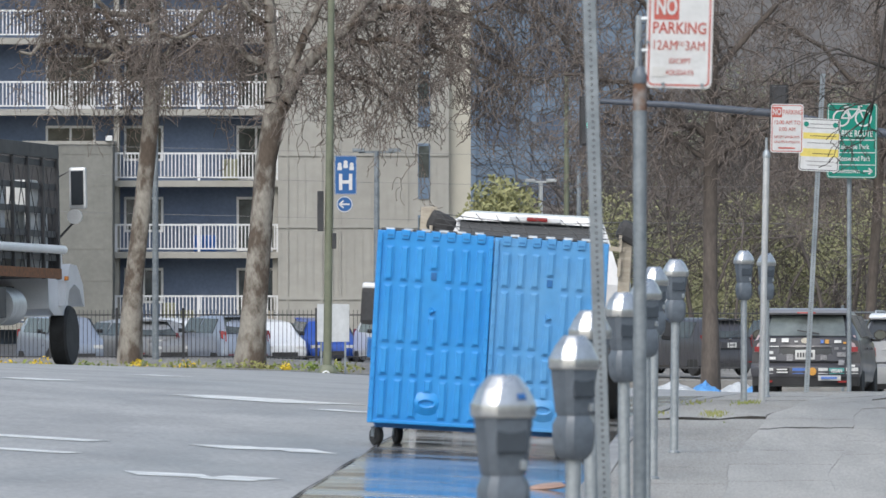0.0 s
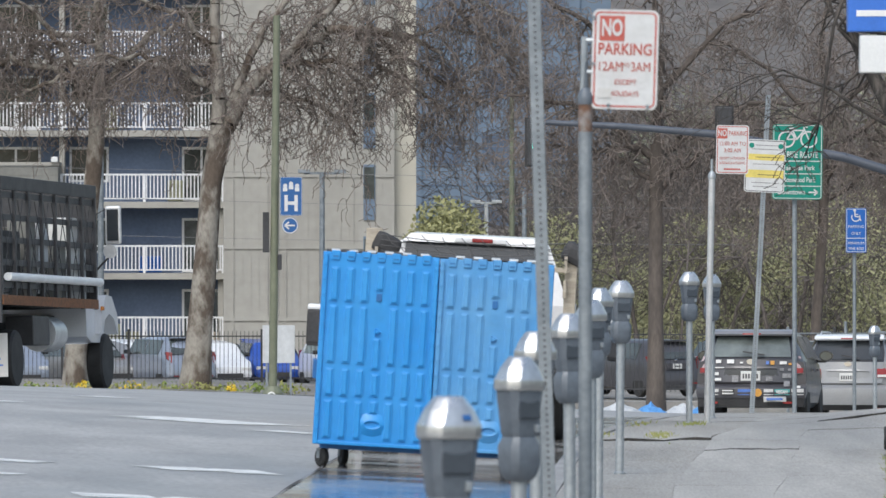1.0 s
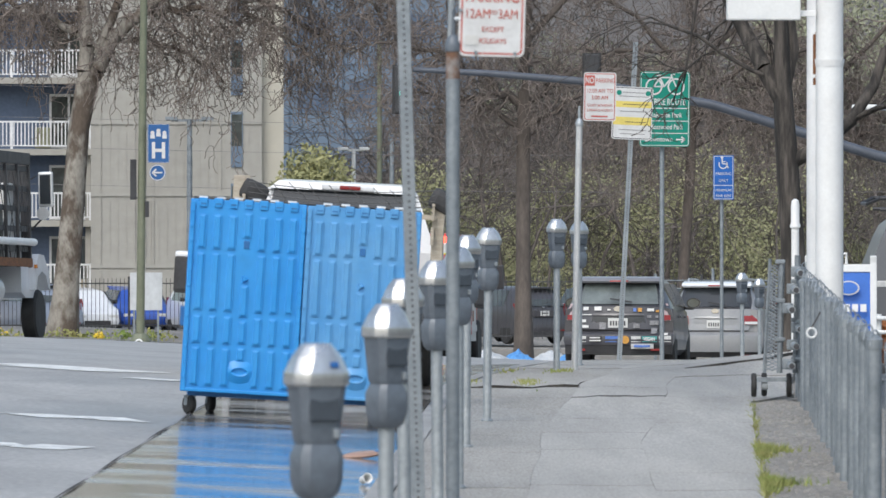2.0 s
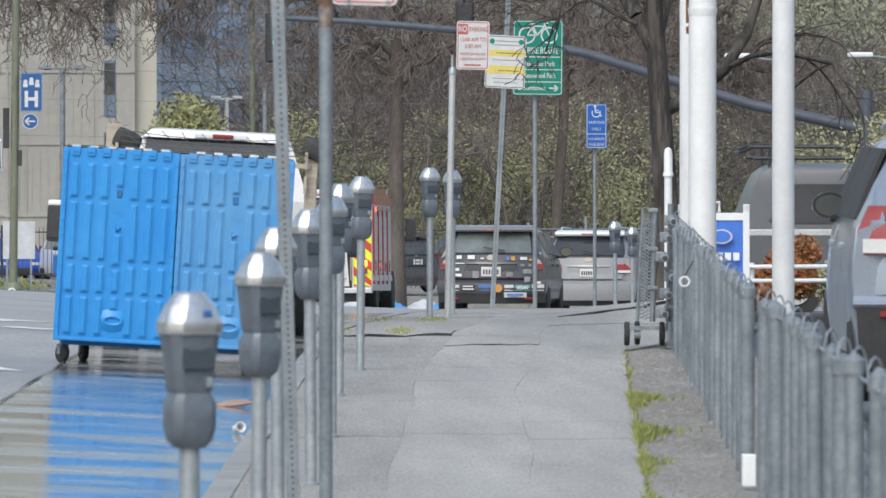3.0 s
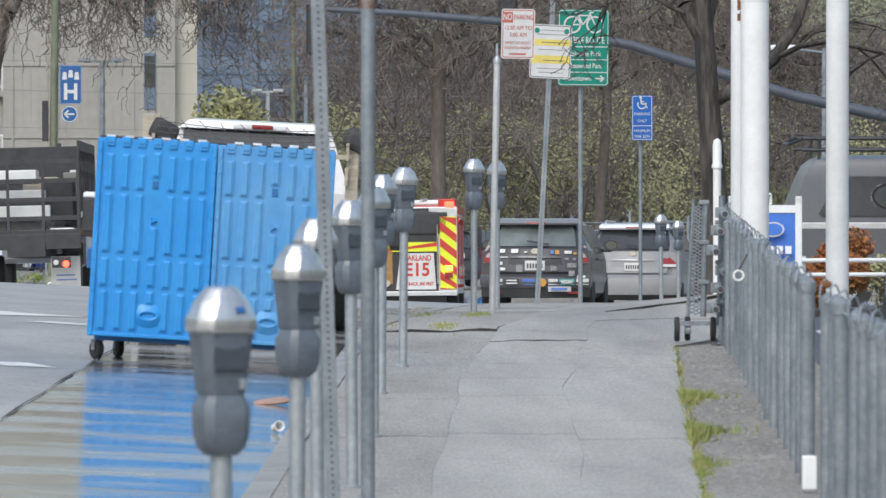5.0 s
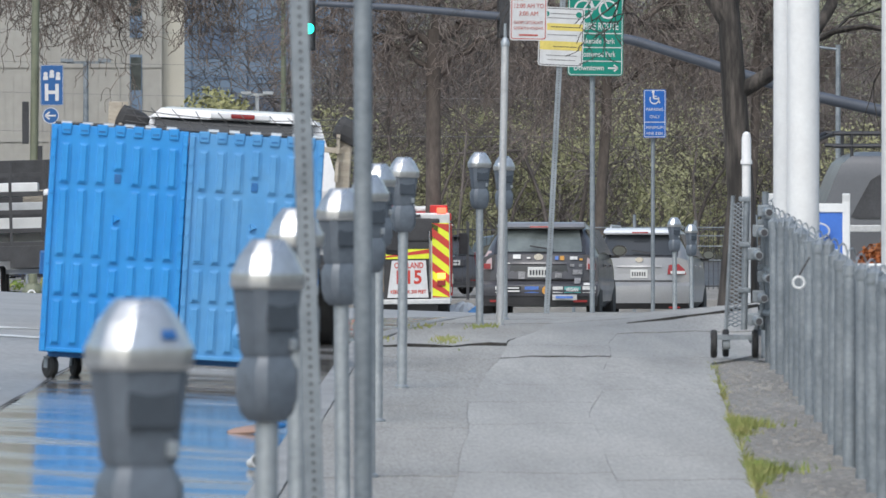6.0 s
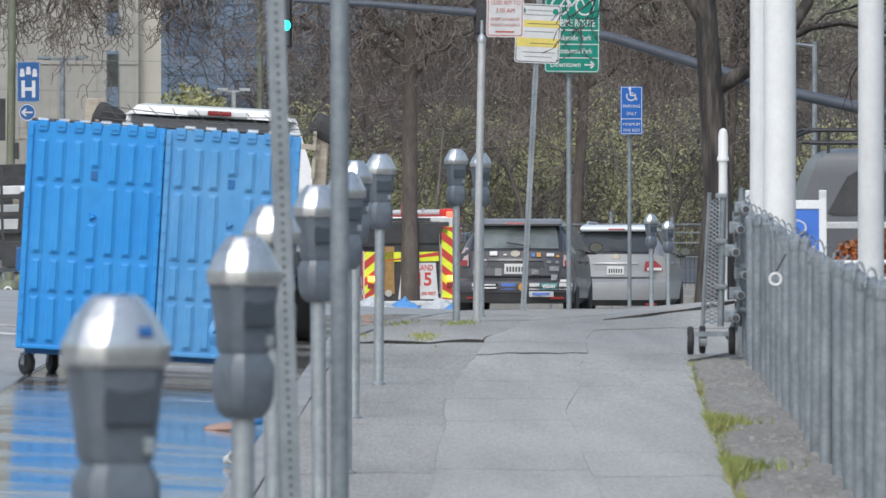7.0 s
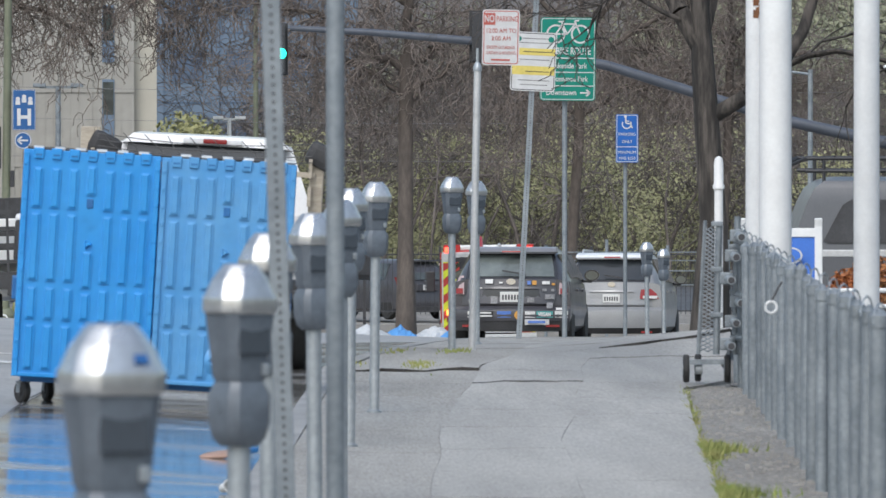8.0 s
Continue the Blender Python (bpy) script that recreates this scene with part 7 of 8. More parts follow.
def junction():
    zf = fall(285)
    for nm, d, xa, xb in (("verge", 264, -60, 80),):
        v = sheet(nm, lambda dd: (xa, xb), d, d + 24, 8, 60, lambda x, dd: fall(dd) + 0.12 + 0.35 * max(0.0, min(1.0, (2 - x) / 8)), "dirt")
        tagged(v, "earth strip with weeds in front of the railings", "verge")
    k = link("far_kerb", boxed(-60, 80, 263.7, 264.1, fall(264) - 0.3, fall(264) + 0.14, 0.01), "kerb")
    tagged(k, "concrete kerb across the junction", "kerb", kind="structure")
    lot = link("parking_lot", boxed(-70, 90, 288, 342, zf - 0.3, zf - 0.1), "lot")
    tagged(lot, "asphalt parking lot behind the railings", "ground", kind="structure")
    iron_fence(286, -14.5, 0.0, zf + 0.35, "tall black iron railings in front of the parked cars")
    iron_fence(262, 4.5, 22.0, zf + 0.5, "black iron railings beyond the side street", 1.9)
    cols = [("car_slate", -12.4, 20, "slate blue car"), ("car_silver", -10.3, 28, "silver car"), ("car_white", -8.7, 30, "white car"), ("car_slate", -7.2, 24, "grey-blue car"),
            ("car_white", -5.9, 200, "white car facing the street"), ("car_blue", -4.0, 190, "bright blue car facing the street"), ("car_white", -1.6, 14, "white sport utility car"), ("car_silver", -9.5, 200, "silver saloon")]
    for i, (p, x, turn, lab) in enumerate(cols):
        hatchback(pose(x, 294 + (i % 3) * 2.2, zf + 0.05, 0, 0, turn + (180 if turn < 100 and i % 2 == 0 else 0)), p, lab + " parked behind the railings", L=4.5, W=1.8, H=1.5 + 0.18 * (i % 3 == 0), group="cars in the far lot")
    for i, (p, x, turn, lab) in enumerate((("car_grey", 7.4, 30, "dark grey car"), ("car_black", 10.4, 25, "black car"), ("car_slate", 13.8, 30, "slate car"), ("car_slate", 5.2, 20, "slate grey car"))):
        hatchback(pose(x, 270 + i, zf + 0.3, 0, 0, turn), p, lab + " parked behind railings past the junction", L=4.6, W=1.85, H=1.7, group="cars past the junction")
    # direction sign pole
    zb = road_z(-3.24, 257)
    t = thing("signal_pole", pose(-3.3, 258, zb), "green painted pole with traffic signals seen from behind", "pole")
    part("shaft", tubed((0, 0, 0), (0.12, 0, 11), 0.125, 0.1, 14), "green_pole", t, "", True)
    part("plinth", lathe(bmesh.new(), [(0.3, 0), (0.3, 0.25), (0.2, 0.42), (0.14, 0.45)], 14), "green_pole", t)
    part("signal_head", boxed(-0.28, -0.1, -0.12, 0.12, 4.25, 5.4, 0.02), "black", t)
    part("signal_head", boxed(0.14, 0.26, -0.12, 0.12, 3.75, 4.2, 0.02), "black", t)
    bm = bmesh.new()
    ring_mesh(bm, -0.03, 0.17, 0.1, 0.045, -0.31, 14, 30, 330)
    stroke(bm, (0.05, 0.22), (0.14, 0.06), 0.05, -0.31)
    part("graffiti", bm, "white", t)
    h = sign_board("hospital_sign", pose(-2.77, 257.7, zb + 5.85), 0.62, 1.1, "sign_navy", "blue hospital direction sign with white letter", "sign_white", 0.04)
    lettering("H", 0.62, "sign_white", h, 0, -0.22, -0.006, 0.38, 0.02)
    bm = bmesh.new()
    for x, z in ((-0.17, 0.2), (0, 0.26), (0.17, 0.2)):
        ring_mesh(bm, x, z + 0.1, 0.03, 0.06, n=10)
        stroke(bm, (x, z - 0.06), (x, z + 0.05), 0.13)
    part("emblem", bm, "sign_white", h)
    a = thing("arrow_sign", pose(-2.8, 257.7, zb + 5.02), "round blue sign with white arrow to the side", "sign")
    part("disc", tubed((0, 0, 0), (0, 0.01, 0), 0.235, 0.235, 28), "sign_navy", a)
    bm = bmesh.new()
    ring_mesh(bm, 0, 0, 0.215, 0.025, -0.004, 28)
    stroke(bm, (-0.14, 0), (0.14, 0), 0.045)
    stroke(bm, (-0.15, 0.0), (-0.03, 0.1), 0.045)
    stroke(bm, (-0.15, 0.0), (-0.03, -0.1), 0.045)
    part("arrow", bm, "sign_white", a)
    n = thing("notice_board", pose(-3.2, 264, fall(264) + 0.3), "blank white notice board on the verge", "sign")
    part("panel", boxed(-0.47, 0.47, 0, 0.03, 0.95, 2.05, 0.01), "pale_tarp", n)
    for x in (-0.35, 0.35):
        part("leg", boxed(x - 0.03, x + 0.03, 0.03, 0.08, -0.1, 2.0), "steel_dull", n)
    # lamp posts
    for x, d, zt, arm, mt, lab in ((-9.05, 285, 6.2, 0, "steel_dull", "thin grey steel lamp post"), (-2.2, 300, 3.0, 0.6, "steel_dull", "grey lamp post with short arms"), (3.84, 356, 2.0, 0.42, "white", "white lamp post with two flat lamp heads"),
                               (4.5, 330, 6.0, 0, "green_pole", "slim green painted pole beyond the junction"), (5.1, 340, 2.4, 0, "steel_dull", "plain grey steel post beyond the junction")):
        zg = fall(d) - 0.2
        t = thing("lamp_post", pose(x, d, zg), lab, "lamp post")
        part("shaft", tubed((0, 0, 0), (0, 0, zt - zg), 0.11, 0.08, 10), mt, t, "", True)
        if arm:
            part("arm", boxed(-arm, arm, -0.04, 0.04, zt - zg - 0.06, zt - zg + 0.02), mt, t)
            for s_ in (-1, 1):
                part("lamp_head", boxed(s_ * arm - 0.2, s_ * arm + 0.2, -0.15, 0.15, zt - zg - 0.02, zt - zg + 0.1, 0.02), "white" if mt == "white" else mt, t)
    # signal mast arm over the junction
    t = thing("signal_mast", pose(15.5, 190, fall(190)), "grey-blue signal mast with a long curved arm", "signal")
    part("mast", tubed((0, 0, -0.1), (0, 0, 4.6), 0.17, 0.13, 14), "signal_arm", t, "", True)
    pts = [(0, 0, 3.75), (-2.5, 0, 4.3), (-5.9, 0, 5.36), (-8.6, 0, 5.85), (-10.6, 0, 6.02), (-12.2, 0, 6.1)]
    bm = bmesh.new()
    for i, (p, q) in enumerate(zip(pts[:-1], pts[1:])):
        tube(bm, p, q, 0.125 - 0.014 * i, 0.125 - 0.014 * (i + 1), 12)
    part("arm", bm, "signal_arm", t, "", True)
    for x, z in ((-12.44, 5.95), (-8.45, 6.2)):
        hd = part("signal_head", boxed(x - 0.15, x + 0.15, -0.1, 0.1, z - 0.75, z + 0.22, 0.02), "black", t)
        part("visor", boxed(x - 0.2, x + 0.2, 0.1, 0.12, z - 0.78, z + 0.25), "black_dull", hd)
    part("green_lamp", tubed((-12.38, -0.13, 5.6), (-12.38, -0.09, 5.6), 0.11, 0.11, 16), "glow_green", t, "lit green lamp")
    # wire fence behind the parked cars
    t = thing("wire_fence", pose(0, 204, fall(204) - 0.1), "tall wire fence on thin posts past the side street", "fence")
    for k in range(6):
        part("post", tubed((9.0 + 1.3 * k, 0, -0.1), (9.0 + 1.3 * k, 0, 2.05 + 0.12 * (k % 2)), 0.035, 0.035, 8), "steel_dull", t, "", True)
    for z in (1.2, 1.5, 1.72, 1.9):
        part("wire", tubed((9.0, 0, z), (15.5, 0, z), 0.012, 0.012, 5), "steel_dull", t)
    # street lamps past the mast
    for x, d, z in ((13.45, 200, 2.95), (16.2, 200, 4.85), (16.25, 201, 2.98)):
        t = thing("street_lamp", pose(x, d, fall(d) - 0.15), "street lamp with a flat pale head on a slim pole", "street lamp", "lamps past the junction")
        zt = z - fall(d) + 0.15
        part("pole", tubed((0.9, 0, -0.1), (0.9, 0, zt), 0.06, 0.05, 10), "steel_dull", t, "", True)
        part("arm", tubed((0.9, 0, zt - 0.1), (0.1, 0, zt), 0.03, 0.025, 8), "steel_dull", t, "", True)
        part("lamp_head", boxed(-0.28, 0.28, -0.14, 0.14, zt - 0.04, zt + 0.07, 0.04), "white", t, "pale lamp head")
    # tarpaulins at the foot of the railings
    for k, (x, d, w, m_, lab) in enumerate(((6.0, 236, 0.9, "pale_tarp", "crumpled pale sheet"), (6.9, 238, 0.6, "tarp", "crumpled blue tarpaulin"), (8.4, 238, 0.7, "tarp", "crumpled blue tarpaulin"), (7.8, 239, 0.8, "pale_tarp", "crumpled pale sheet"))):
        t = thing("tarpaulin", pose(x, d, fall(d) - 0.14), lab + " on the ground", "tarpaulin", "sheets on the ground")
        bm = bmesh.new()
        bmesh.ops.create_grid(bm, x_segments=12, y_segments=8, size=0.5)
        rnd = random.Random(80 + k)
        for v in bm.verts:
            e = max(abs(v.co.x), abs(v.co.y)) * 2
            v.co.z = max(0.0, (1 - e) * 0.34 + rnd.uniform(0, 0.1) * (e < 0.99))
            v.co.x *= w * 1.6
            v.co.y *= 1.4
        part("sheet", bm, m_, t)
    g = leaf_cloud("verge_weeds", [(-13 + 0.6 * i, 266.5, fall(266) + 0.45, 0.5) for i in range(18)], 1300, 0.08, "grass", None, 90, 0.5)
    tagged(g, "weeds and grass under the far trees", "grass", kind="stuff")
    f = leaf_cloud("verge_flowers", [(-13.0, 266, fall(266) + 0.6, 0.45), (-11.8, 266, fall(266) + 0.6, 0.35), (-8.9, 266, fall(266) + 0.55, 0.3), (-7.6, 266, fall(266) + 0.5, 0.4), (-4.6, 266, fall(266) + 0.5, 0.2)], 240, 0.06, "flower", None, 91, 0.6)
    tagged(f, "yellow flowers on the far verge", "flowers", kind="stuff")
    # wires across
    for k, (z, sag) in enumerate(((5.0, 0.3), (3.9, 0.2), (3.0, 0.3), (1.7, 0.2))):
        w = thing("overhead_wire", pose(0, 300, 0), "thin dark overhead wire", "wire", "overhead wires")
        bm = path_tube([(-16 + 2.5 * i, 0, z - 0.6 - sag * math.sin(math.pi * i / 16) - 0.03 * i) for i in range(17)], 0.0065, 4)
        part("cable", bm, "cable_far", w)


apartment_block()
concrete_building()
junction()


# ---- wooded hill that closes the view ----
def wooded_hill():
    def lie(x, d):
        k = min(1, max(0, (d - 390) / 260))
        return -4.5 + 34 * k * k * (3 - 2 * k) + 1.5 * math.sin(x * 0.05)

    h = sheet("hillside", lambda d: (-260, 320), 385, 760, 30, 60, lie, "hill")
    tagged(h, "dark wooded hillside", "hill")
    rnd = random.Random(50)
    for nm, mt, n, size, lab in (("hill_scrub", "leaf_dark", 90000, 0.15, "dark evergreen scrub on the hillside"), ("hill_bush", "leaf", 170000, 0.075, "olive green bushes at the foot of the hill")):
        spots = []
        for k in range(360 if nm == "hill_scrub" else 120):
            d = rnd.uniform(390, 470) if nm == "hill_scrub" else rnd.uniform(345, 385)
            x = rnd.uniform(0.0165 * d, 46) if nm == "hill_scrub" else rnd.uniform(0.0145 * d, 40)
            z = (lie(x, d) + rnd.uniform(0.4, 3.5) * (3.0 if x > 0.056 * d else 1.0)) if d > 385 else -4.4 + 5.2 * rnd.random() ** 1.3
            spots.append((x, d, z, rnd.uniform(1.2, 2.6)))
        tagged(leaf_cloud(nm, spots, n, size, mt, None, 51), lab, "bushes", kind="stuff")
    g = Twigs(55, 0.016)
    for k in range(190):
        d = rnd.uniform(345, 430)
        x = rnd.uniform(0.0155 * d, 0.088 * d)
        z = lie(x, d) if d > 385 else -4.4
        g.grow(Vector((x, d, z)), Vector((rnd.gauss(0, 0.08), 0, 1)).normalized(), rnd.uniform(3.2, 5.4), rnd.uniform(0.06, 0.11), 1, 4, 0.5, 0.9, (3, 4))
    ob = g.mesh("far_woods", "twig_far", None)
    tagged(ob, "brown leafless woods covering the hillside", "woods", kind="stuff")


wooded_hill()


# ---- pavement, kerb, lane paint: pieces laid one by one ----
def lift_at(x, d):
    """Slabs heaved by roots near the crest."""
    a = math.exp(-((d - 92) / 9) ** 2) * 0.18 * max(0.0, min(1.0, (x - kerb_x(d) - 1.3) / 2.0))
    return a


def lay_pavement():
    root = thing("pavement", None, "pale concrete pavement of cracked slabs", "pavement", kind="structure")
    bed = sheet("pavement_bed", lambda d: (kerb_x(d) + 0.02, edge_x(d) - 0.02), -20, 205, 150, 6, lambda x, d: fall(d) - 0.014 + lift_at(x, d), "joint", kind="", parent=root)
    rnd = random.Random(9)
    edges = [-12.0, -8.0, -4.0, 0.0, 4.0, 8.0, 12.0, 16.0, 20.5, 24.8, 28.6, 32.9, 36.4, 40.0, 43.2, 47.4, 50.8, 54.6, 57.5, 61.2, 64.8, 68.3, 71.6, 75.2, 78.6, 82.0, 85.4, 88.6, 92.0, 96, 101, 107, 114, 122, 131, 141, 150]
    strips = (0.17, 0.97, 1.72, 0.0)

    def seam(k, d):
        if k == 3:
            return edge_x(d)
        w = (0.022 * math.sin(d * 0.31 + 2 * k) + 0.012 * math.sin(d * 0.83 + k)) if 0 < k < 3 else 0
        w += (0, 0.0144, 0.0165)[k] * max(0.0, min(d, 80) - 63)
        return kerb_x(d) + strips[k] + w

    def ragged(e, x):
        """How a cross joint wanders from its straight line."""
        a = 0.28 if 70 < e < 95 else 0.1
        return a * (math.sin(x * 4.3 + e * 2.1) + 0.5 * math.sin(x * 11.7 + e) + 0.3 * math.sin(x * 27 + 3 * e))

    for e0, e1 in zip(edges[:-1], edges[1:]):
        for k in range(3):
            shift = (0.0, 0.55, -0.4)[k] if e0 < 72 else 0.0
            shift2 = (0.0, 0.55, -0.4)[k] if e1 < 72 else 0.0
            da, db = e0 + shift + 0.0004, e1 + shift2 - 0.0004
            off = rnd.uniform(-0.0012, 0.0012)
            near, side, rise = rnd.uniform(0, 0.0018), 0.0, 0.0
            if e0 == 75.2 and k == 1:
                near, da = 0.006, da + 0.006
            if e0 == 78.6 and k == 0:
                near, da = 0.018, da + 0.012
            if e0 == 82.0 and k == 2:
                near, side, rise = 0.004, 0.0, 0.085
            if e0 == 85.4 and k == 2:
                near, side = 0.014, 0.1
            bm = bmesh.new()
            n = 6
            rows = []
            for i in range(n + 1):
                d_ = da + (db - da) * i / n
                lift = near * (1 - i / n)
                xa, xb = seam(k, d_) + 0.0008, seam(k + 1, d_) - 0.0008
                r = []
                for q in (0.0, 0.14, 0.3, 0.45, 0.6, 0.74, 0.88, 1.0):
                    x = xa + (xb - xa) * q
                    dd = d_ + ragged(e0, x) * (1 - i / n) + ragged(e1, x) * i / n
                    z = fall(dd) + lift_at(x, dd) + off + lift * (1 + 0.45 * math.sin(x * 11 + e0)) + side * q * (1 - i / n) + rise * q * (i / n) ** 2
                    r.append(bm.verts.new((x, dd, z)))
                rows.append(r)
            for p, q in zip(rows[:-1], rows[1:]):
                for c in range(7):
                    bm.faces.new((p[c], p[c + 1], q[c + 1], q[c]))
            rim = [r[0] for r in rows] + rows[-1][1:-1] + [r[-1] for r in reversed(rows)] + rows[0][-2:0:-1]
            low = [bm.verts.new((v.co.x, v.co.y, v.co.z - 0.1)) for v in rim]
            for i in range(len(rim)):
                bm.faces.new((rim[i], rim[(i + 1) % len(rim)], low[(i + 1) % len(rim)], low[i])).material_index = 1
            bmesh.ops.recalc_face_normals(bm, faces=bm.faces)
            # Raised slabs get near-black side faces, painting in the shade of the step.
            link("slab", bm, "slab_old" if k == 0 else "slab", root, mats=("crack_and_shade" if near > 0.005 else "joint",))
    # wet concrete parking lane between the roadway and the kerb
    lane = thing("parking_lane", None, "wet concrete parking lane beside the kerb", "road", kind="structure")
    d = -12.8
    while d < 150:
        bm = bmesh.new()
        rows = []
        for i in range(8):
            dd = d + 0.012 + (6.976) * i / 7
            rows.append([bm.verts.new((kerb_x(dd) - 1.87 + 1.88 * q / 5, dd, road_z(kerb_x(dd) - 1.87 + 1.88 * q / 5, dd) + 0.012 - 0.007 * (q == 0))) for q in range(6)])
        for p, q in zip(rows[:-1], rows[1:]):
            for c in range(5):
                bm.faces.new((p[c], p[c + 1], q[c + 1], q[c]))
        part("lane_slab", bm, "gutter", lane, "", True)
        if abs(d - 71.2) < 0.5:
            # A narrow dark strip laid across the lane at this slab end.
            cross_bm = bmesh.new()
            r0, r1 = [], []
            for q in range(6):
                x = kerb_x(d) - 1.85 + 1.8 * q / 5
                r0.append(cross_bm.verts.new((x, d - 0.1 + 0.03 * math.sin(q * 2.1), road_z(x, d - 0.1) + 0.026)))
                r1.append(cross_bm.verts.new((x, d + 0.1 + 0.03 * math.sin(q * 1.3), road_z(x, d + 0.1) + 0.026)))
            for q in range(5):
                cross_bm.faces.new((r0[q], r0[q + 1], r1[q + 1], r1[q]))
            part("tar_joint", cross_bm, "crack_and_shade", lane)
        d += 7.0
    sheet("lane_seam", lambda d: (kerb_x(d) - 1.876 + 0.008 * math.sin(d * 1.1), kerb_x(d) - 1.862 + 0.008 * math.sin(d * 1.7)), 14, 140, 126, 1, lambda x, d: road_z(x, d) + 0.016, "crack_and_shade", kind="", parent=lane)
    # kerb stones
    k = thing("kerb", None, "worn concrete kerb stones along the gutter", "kerb", kind="structure")
    d = -13.0
    while d < 150:
        ln = 3.0
        bm = bmesh.new()
        secs = []
        for dd in (d + 0.006, d + ln - 0.006):
            x, z = kerb_x(dd), fall(dd)
            secs.append([(x - 0.02, dd, z - 0.3), (x, dd, z - 0.025), (x + 0.02, dd, z + 0.003), (x + 0.165, dd, z + 0.005), (x + 0.165, dd, z - 0.3)])
        bm.free()
        part("kerb_stone", loft(secs), "kerb", k)
        d += ln
    v = sheet("dirt_strip", lambda d: (edge_x(d) - 0.06, fence_x(d) + 0.6), -20, 84, 66, 8, lambda x, d: fall(d) - 0.02 + 0.015 * math.sin(x * 9 + d * 3) * math.sin(d * 5.3), "dirt")
    tagged(v, "bare stony earth strip along the fence", "verge")
    lot = sheet("lot_surface", lambda d: (fence_x(d) + (0.55 if d < 76 else -0.4), 60), -20, 198, 90, 12, lambda x, d: fall(d) - 0.05, "lot")
    tagged(lot, "asphalt sales lot behind the fence", "ground")
    # grass along the strip
    v_, f_ = [], []
    for k in range(30000):
        d = rnd.uniform(33, 74)
        dense = 0.035 + math.exp(-((d - 61.3) / 0.9) ** 2) + math.exp(-((d - 55.2) / 1.0) ** 2) + 0.5 * math.exp(-((d - 50.5) / 1.0) ** 2) + 0.5 * math.exp(-((d - 45) / 1.2) ** 2)
        if rnd.random() > dense * 0.6:
            continue
        w = 0.04 + 0.24 * min(1, max(0, dense - 0.1)) * (0.55 + 0.45 * math.sin(d * 4.1))
        x = edge_x(d) - 0.01 + abs(rnd.gauss(0, 0.6)) * w
        h_ = rnd.uniform(0.02, 0.06) * (0.8 + dense * 0.5)
        a = rnd.uniform(0, 6.28)
        bx, by = 0.006 * math.cos(a), 0.006 * math.sin(a)
        lx, ly = rnd.gauss(0, 0.025), rnd.gauss(0, 0.025)
        i = len(v_)
        z = fall(d) - 0.012
        v_ += [(x - bx, d - by, z), (x + bx, d + by, z), (x + lx, d + ly, z + h_)]
        f_.append((i, i + 1, i + 2))
    for k in range(260):
        d = rnd.choice((79.5, 80.6, 86.5)) + rnd.gauss(0, 0.5)
        x = kerb_x(d) + rnd.choice((0.72, 0.2, 0.75)) + rnd.gauss(0, 0.06)
        i = len(v_)
        z = fall(d)
        v_ += [(x - 0.008, d, z), (x + 0.008, d, z), (x + rnd.gauss(0, 0.02), d, z + rnd.uniform(0.015, 0.045))]
        f_.append((i, i + 1, i + 2))
    me = bpy.data.meshes.new("grass_tufts")
    me.from_pydata(v_, [], f_)
    me.materials.append(M["grass"])
    tagged(new("grass_tufts", me), "patchy grass tufts along the dirt strip", "grass", kind="stuff")
    # dark stones in the strip
    bm = bmesh.new()
    for k in range(1400):
        d = rnd.uniform(34, 75)
        x = edge_x(d) + rnd.uniform(0.04, 0.5)
        r = rnd.uniform(0.004, 0.016)
        box(bm, x - r, x + r, d - r, d + r, fall(d) - 0.02, fall(d) - 0.02 + r)
    tagged(link("gravel", bm, "kerb"), "loose stones on the dirt strip", "gravel", kind="stuff")


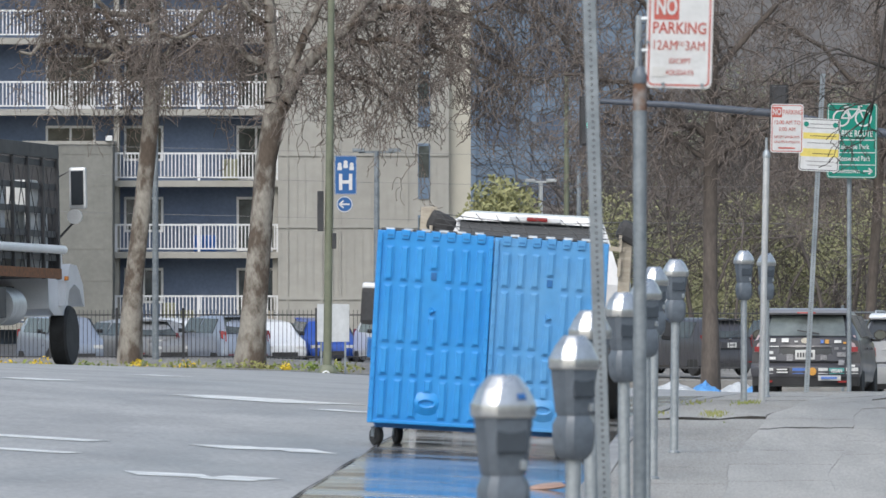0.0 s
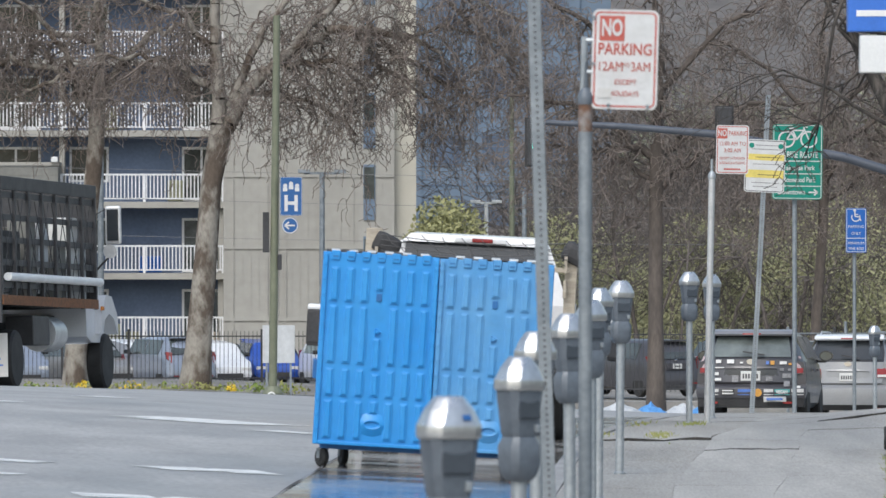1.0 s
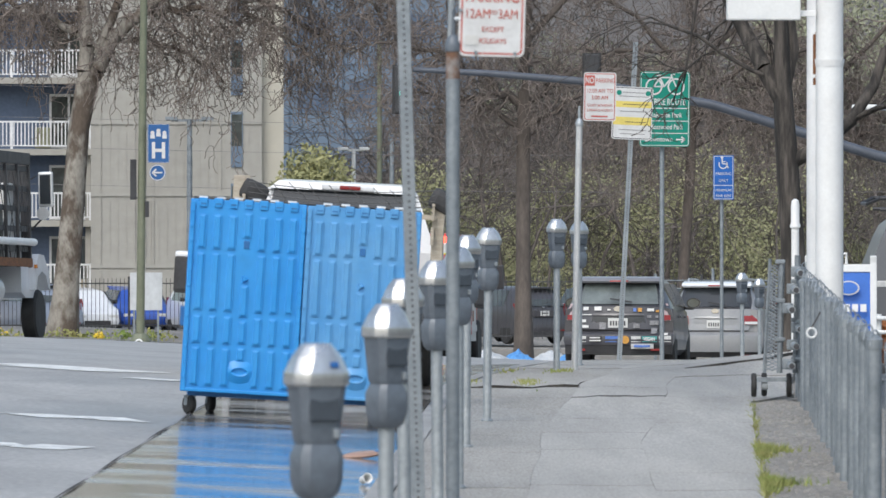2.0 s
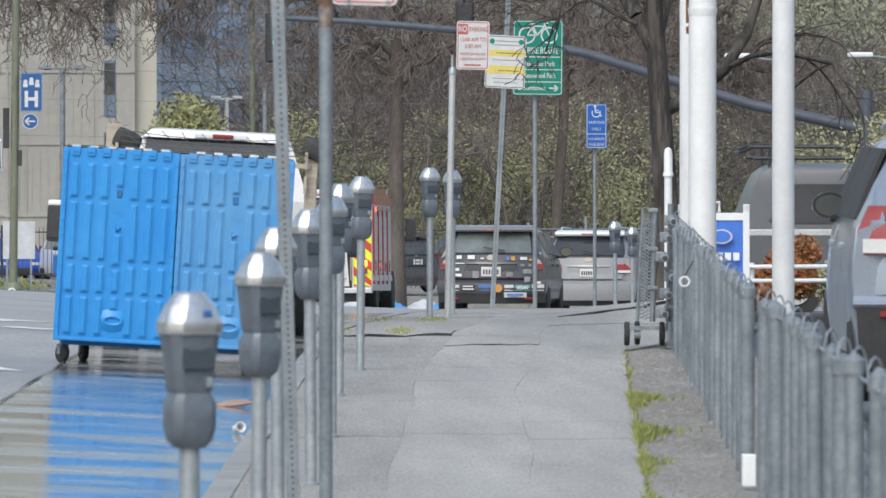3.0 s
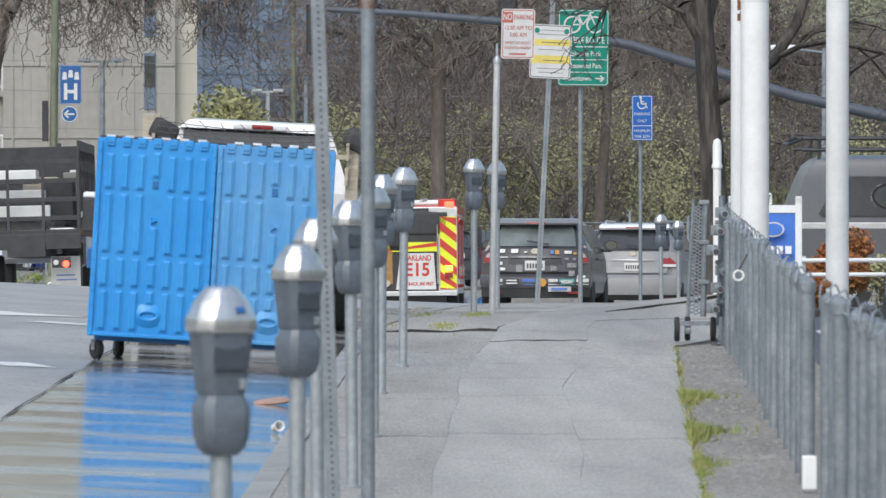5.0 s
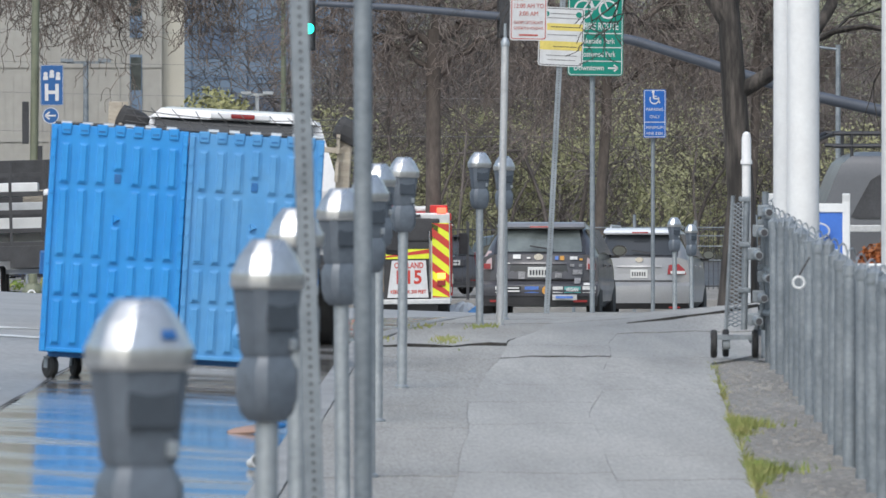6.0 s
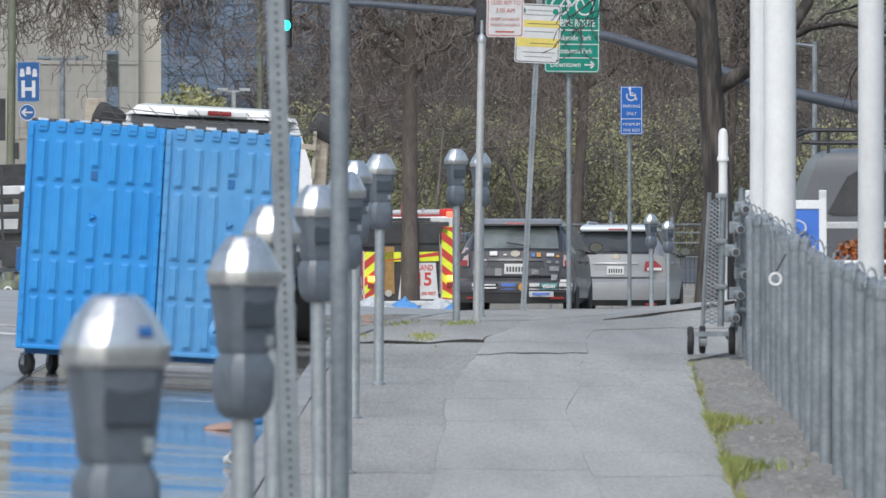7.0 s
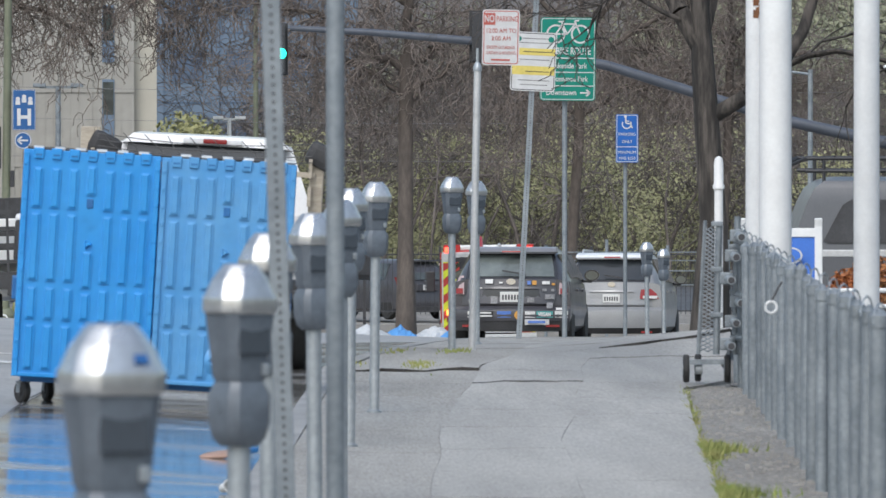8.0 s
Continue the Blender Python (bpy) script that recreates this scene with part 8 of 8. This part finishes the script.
def lane_paint():
    """Worn white dashes on the roadway."""
    def dash(xa, da, xb, db, w, label):
        t = thing("lane_mark", None, label, "road marking", "lane marks")
        bm = bmesh.new()
        n = 6
        e = Vector((xb - xa, db - da, 0)).normalized()
        s_ = Vector((-e.y, e.x, 0)) * w / 2
        rows = []
        for i in range(n + 1):
            c = Vector((xa + (xb - xa) * i / n, da + (db - da) * i / n, 0))
            r = []
            for p in (c - s_, c + s_):
                r.append(bm.verts.new((p.x, p.y, road_z(p.x, p.y) + 0.005)))
            rows.append(r)
        for p, q in zip(rows[:-1], rows[1:]):
            bm.faces.new((p[0], p[1], q[1], q[0]))
        part("paint", bm, "line", t)
    for u0, v0, u1, v1, w in LANE:
        dash(u0, v0, u1, v1, w, "worn white lane mark on damp asphalt")


LANE = ((-4.34, 91.4, -3.91, 92.6, 0.6), (-3.4, 103.4, -3.14, 105.6, 0.5), (-2.27, 86.2, -1.77, 87.2, 0.9), (-2.04, 85.5, -1.19, 86.6, 1.2), (-1.03, 82.9, -0.75, 83.3, 0.6), (-3.2, 69.9, -3.03, 70.4, 0.96),
        (-3.27, 66.9, -3.14, 67.3, 1.0), (-1.83, 70.0, -1.33, 70.3, 0.68), (-1.29, 70.1, -0.92, 70.2, 0.84), (-2.19, 63.4, -1.64, 63.5, 0.66), (-1.62, 63.4, -1.24, 63.3, 0.88))
lay_pavement()
lane_paint()


# ---- what drives ----
def motions():
    def truck(x, d, turn):
        return pose(x, d, road_z(x, d), -1.3, -1.5, -turn)

    walk(STAKE_TRUCK, [(0.0, truck(-7.34, 136, 11)), (0.5, truck(-6.92, 142, 11)), (1.0, truck(-6.28, 148, 11)), (1.5, truck(-5.7, 154, 11)), (2.0, truck(-5.46, 161, 11)), (2.2, truck(-5.24, 164, 11)), (3.3, truck(-3.8, 180, 10.5)),
                       (4.0, truck(-2.95, 190, 9.5)), (4.7, truck(-2.15, 200, 4)), (5.8, truck(-1.6, 215, 1)), (8.0, truck(-1.3, 240, 0))])

    def engine(x, d, turn):
        return pose(x, d, min(fall(d) - 0.14, road_z(x, d)), -1.2, -0.6, -turn)

    walk(FIRE_ENGINE, [(0.0, engine(1.0, 189, 7)), (1.5, engine(2.4, 197, 7)), (2.2, engine(3.4, 202, 6.5)), (3.3, engine(4.73, 213, 5.5)), (4.0, engine(5.2, 222, 5.0)),
                       (4.5, engine(5.7, 227, 4.2)), (4.7, engine(6.1, 229, 3.8)), (5.8, engine(6.09, 234, 2.2)), (6.6, engine(6.65, 238, 2.0)), (7.0, engine(7.13, 240, 2.0)),
                       (7.4, engine(8.07, 242, 2.0)), (7.5, engine(8.33, 242.4, 2.0)), (8.0, engine(9.41, 245, 2.0))])


motions()
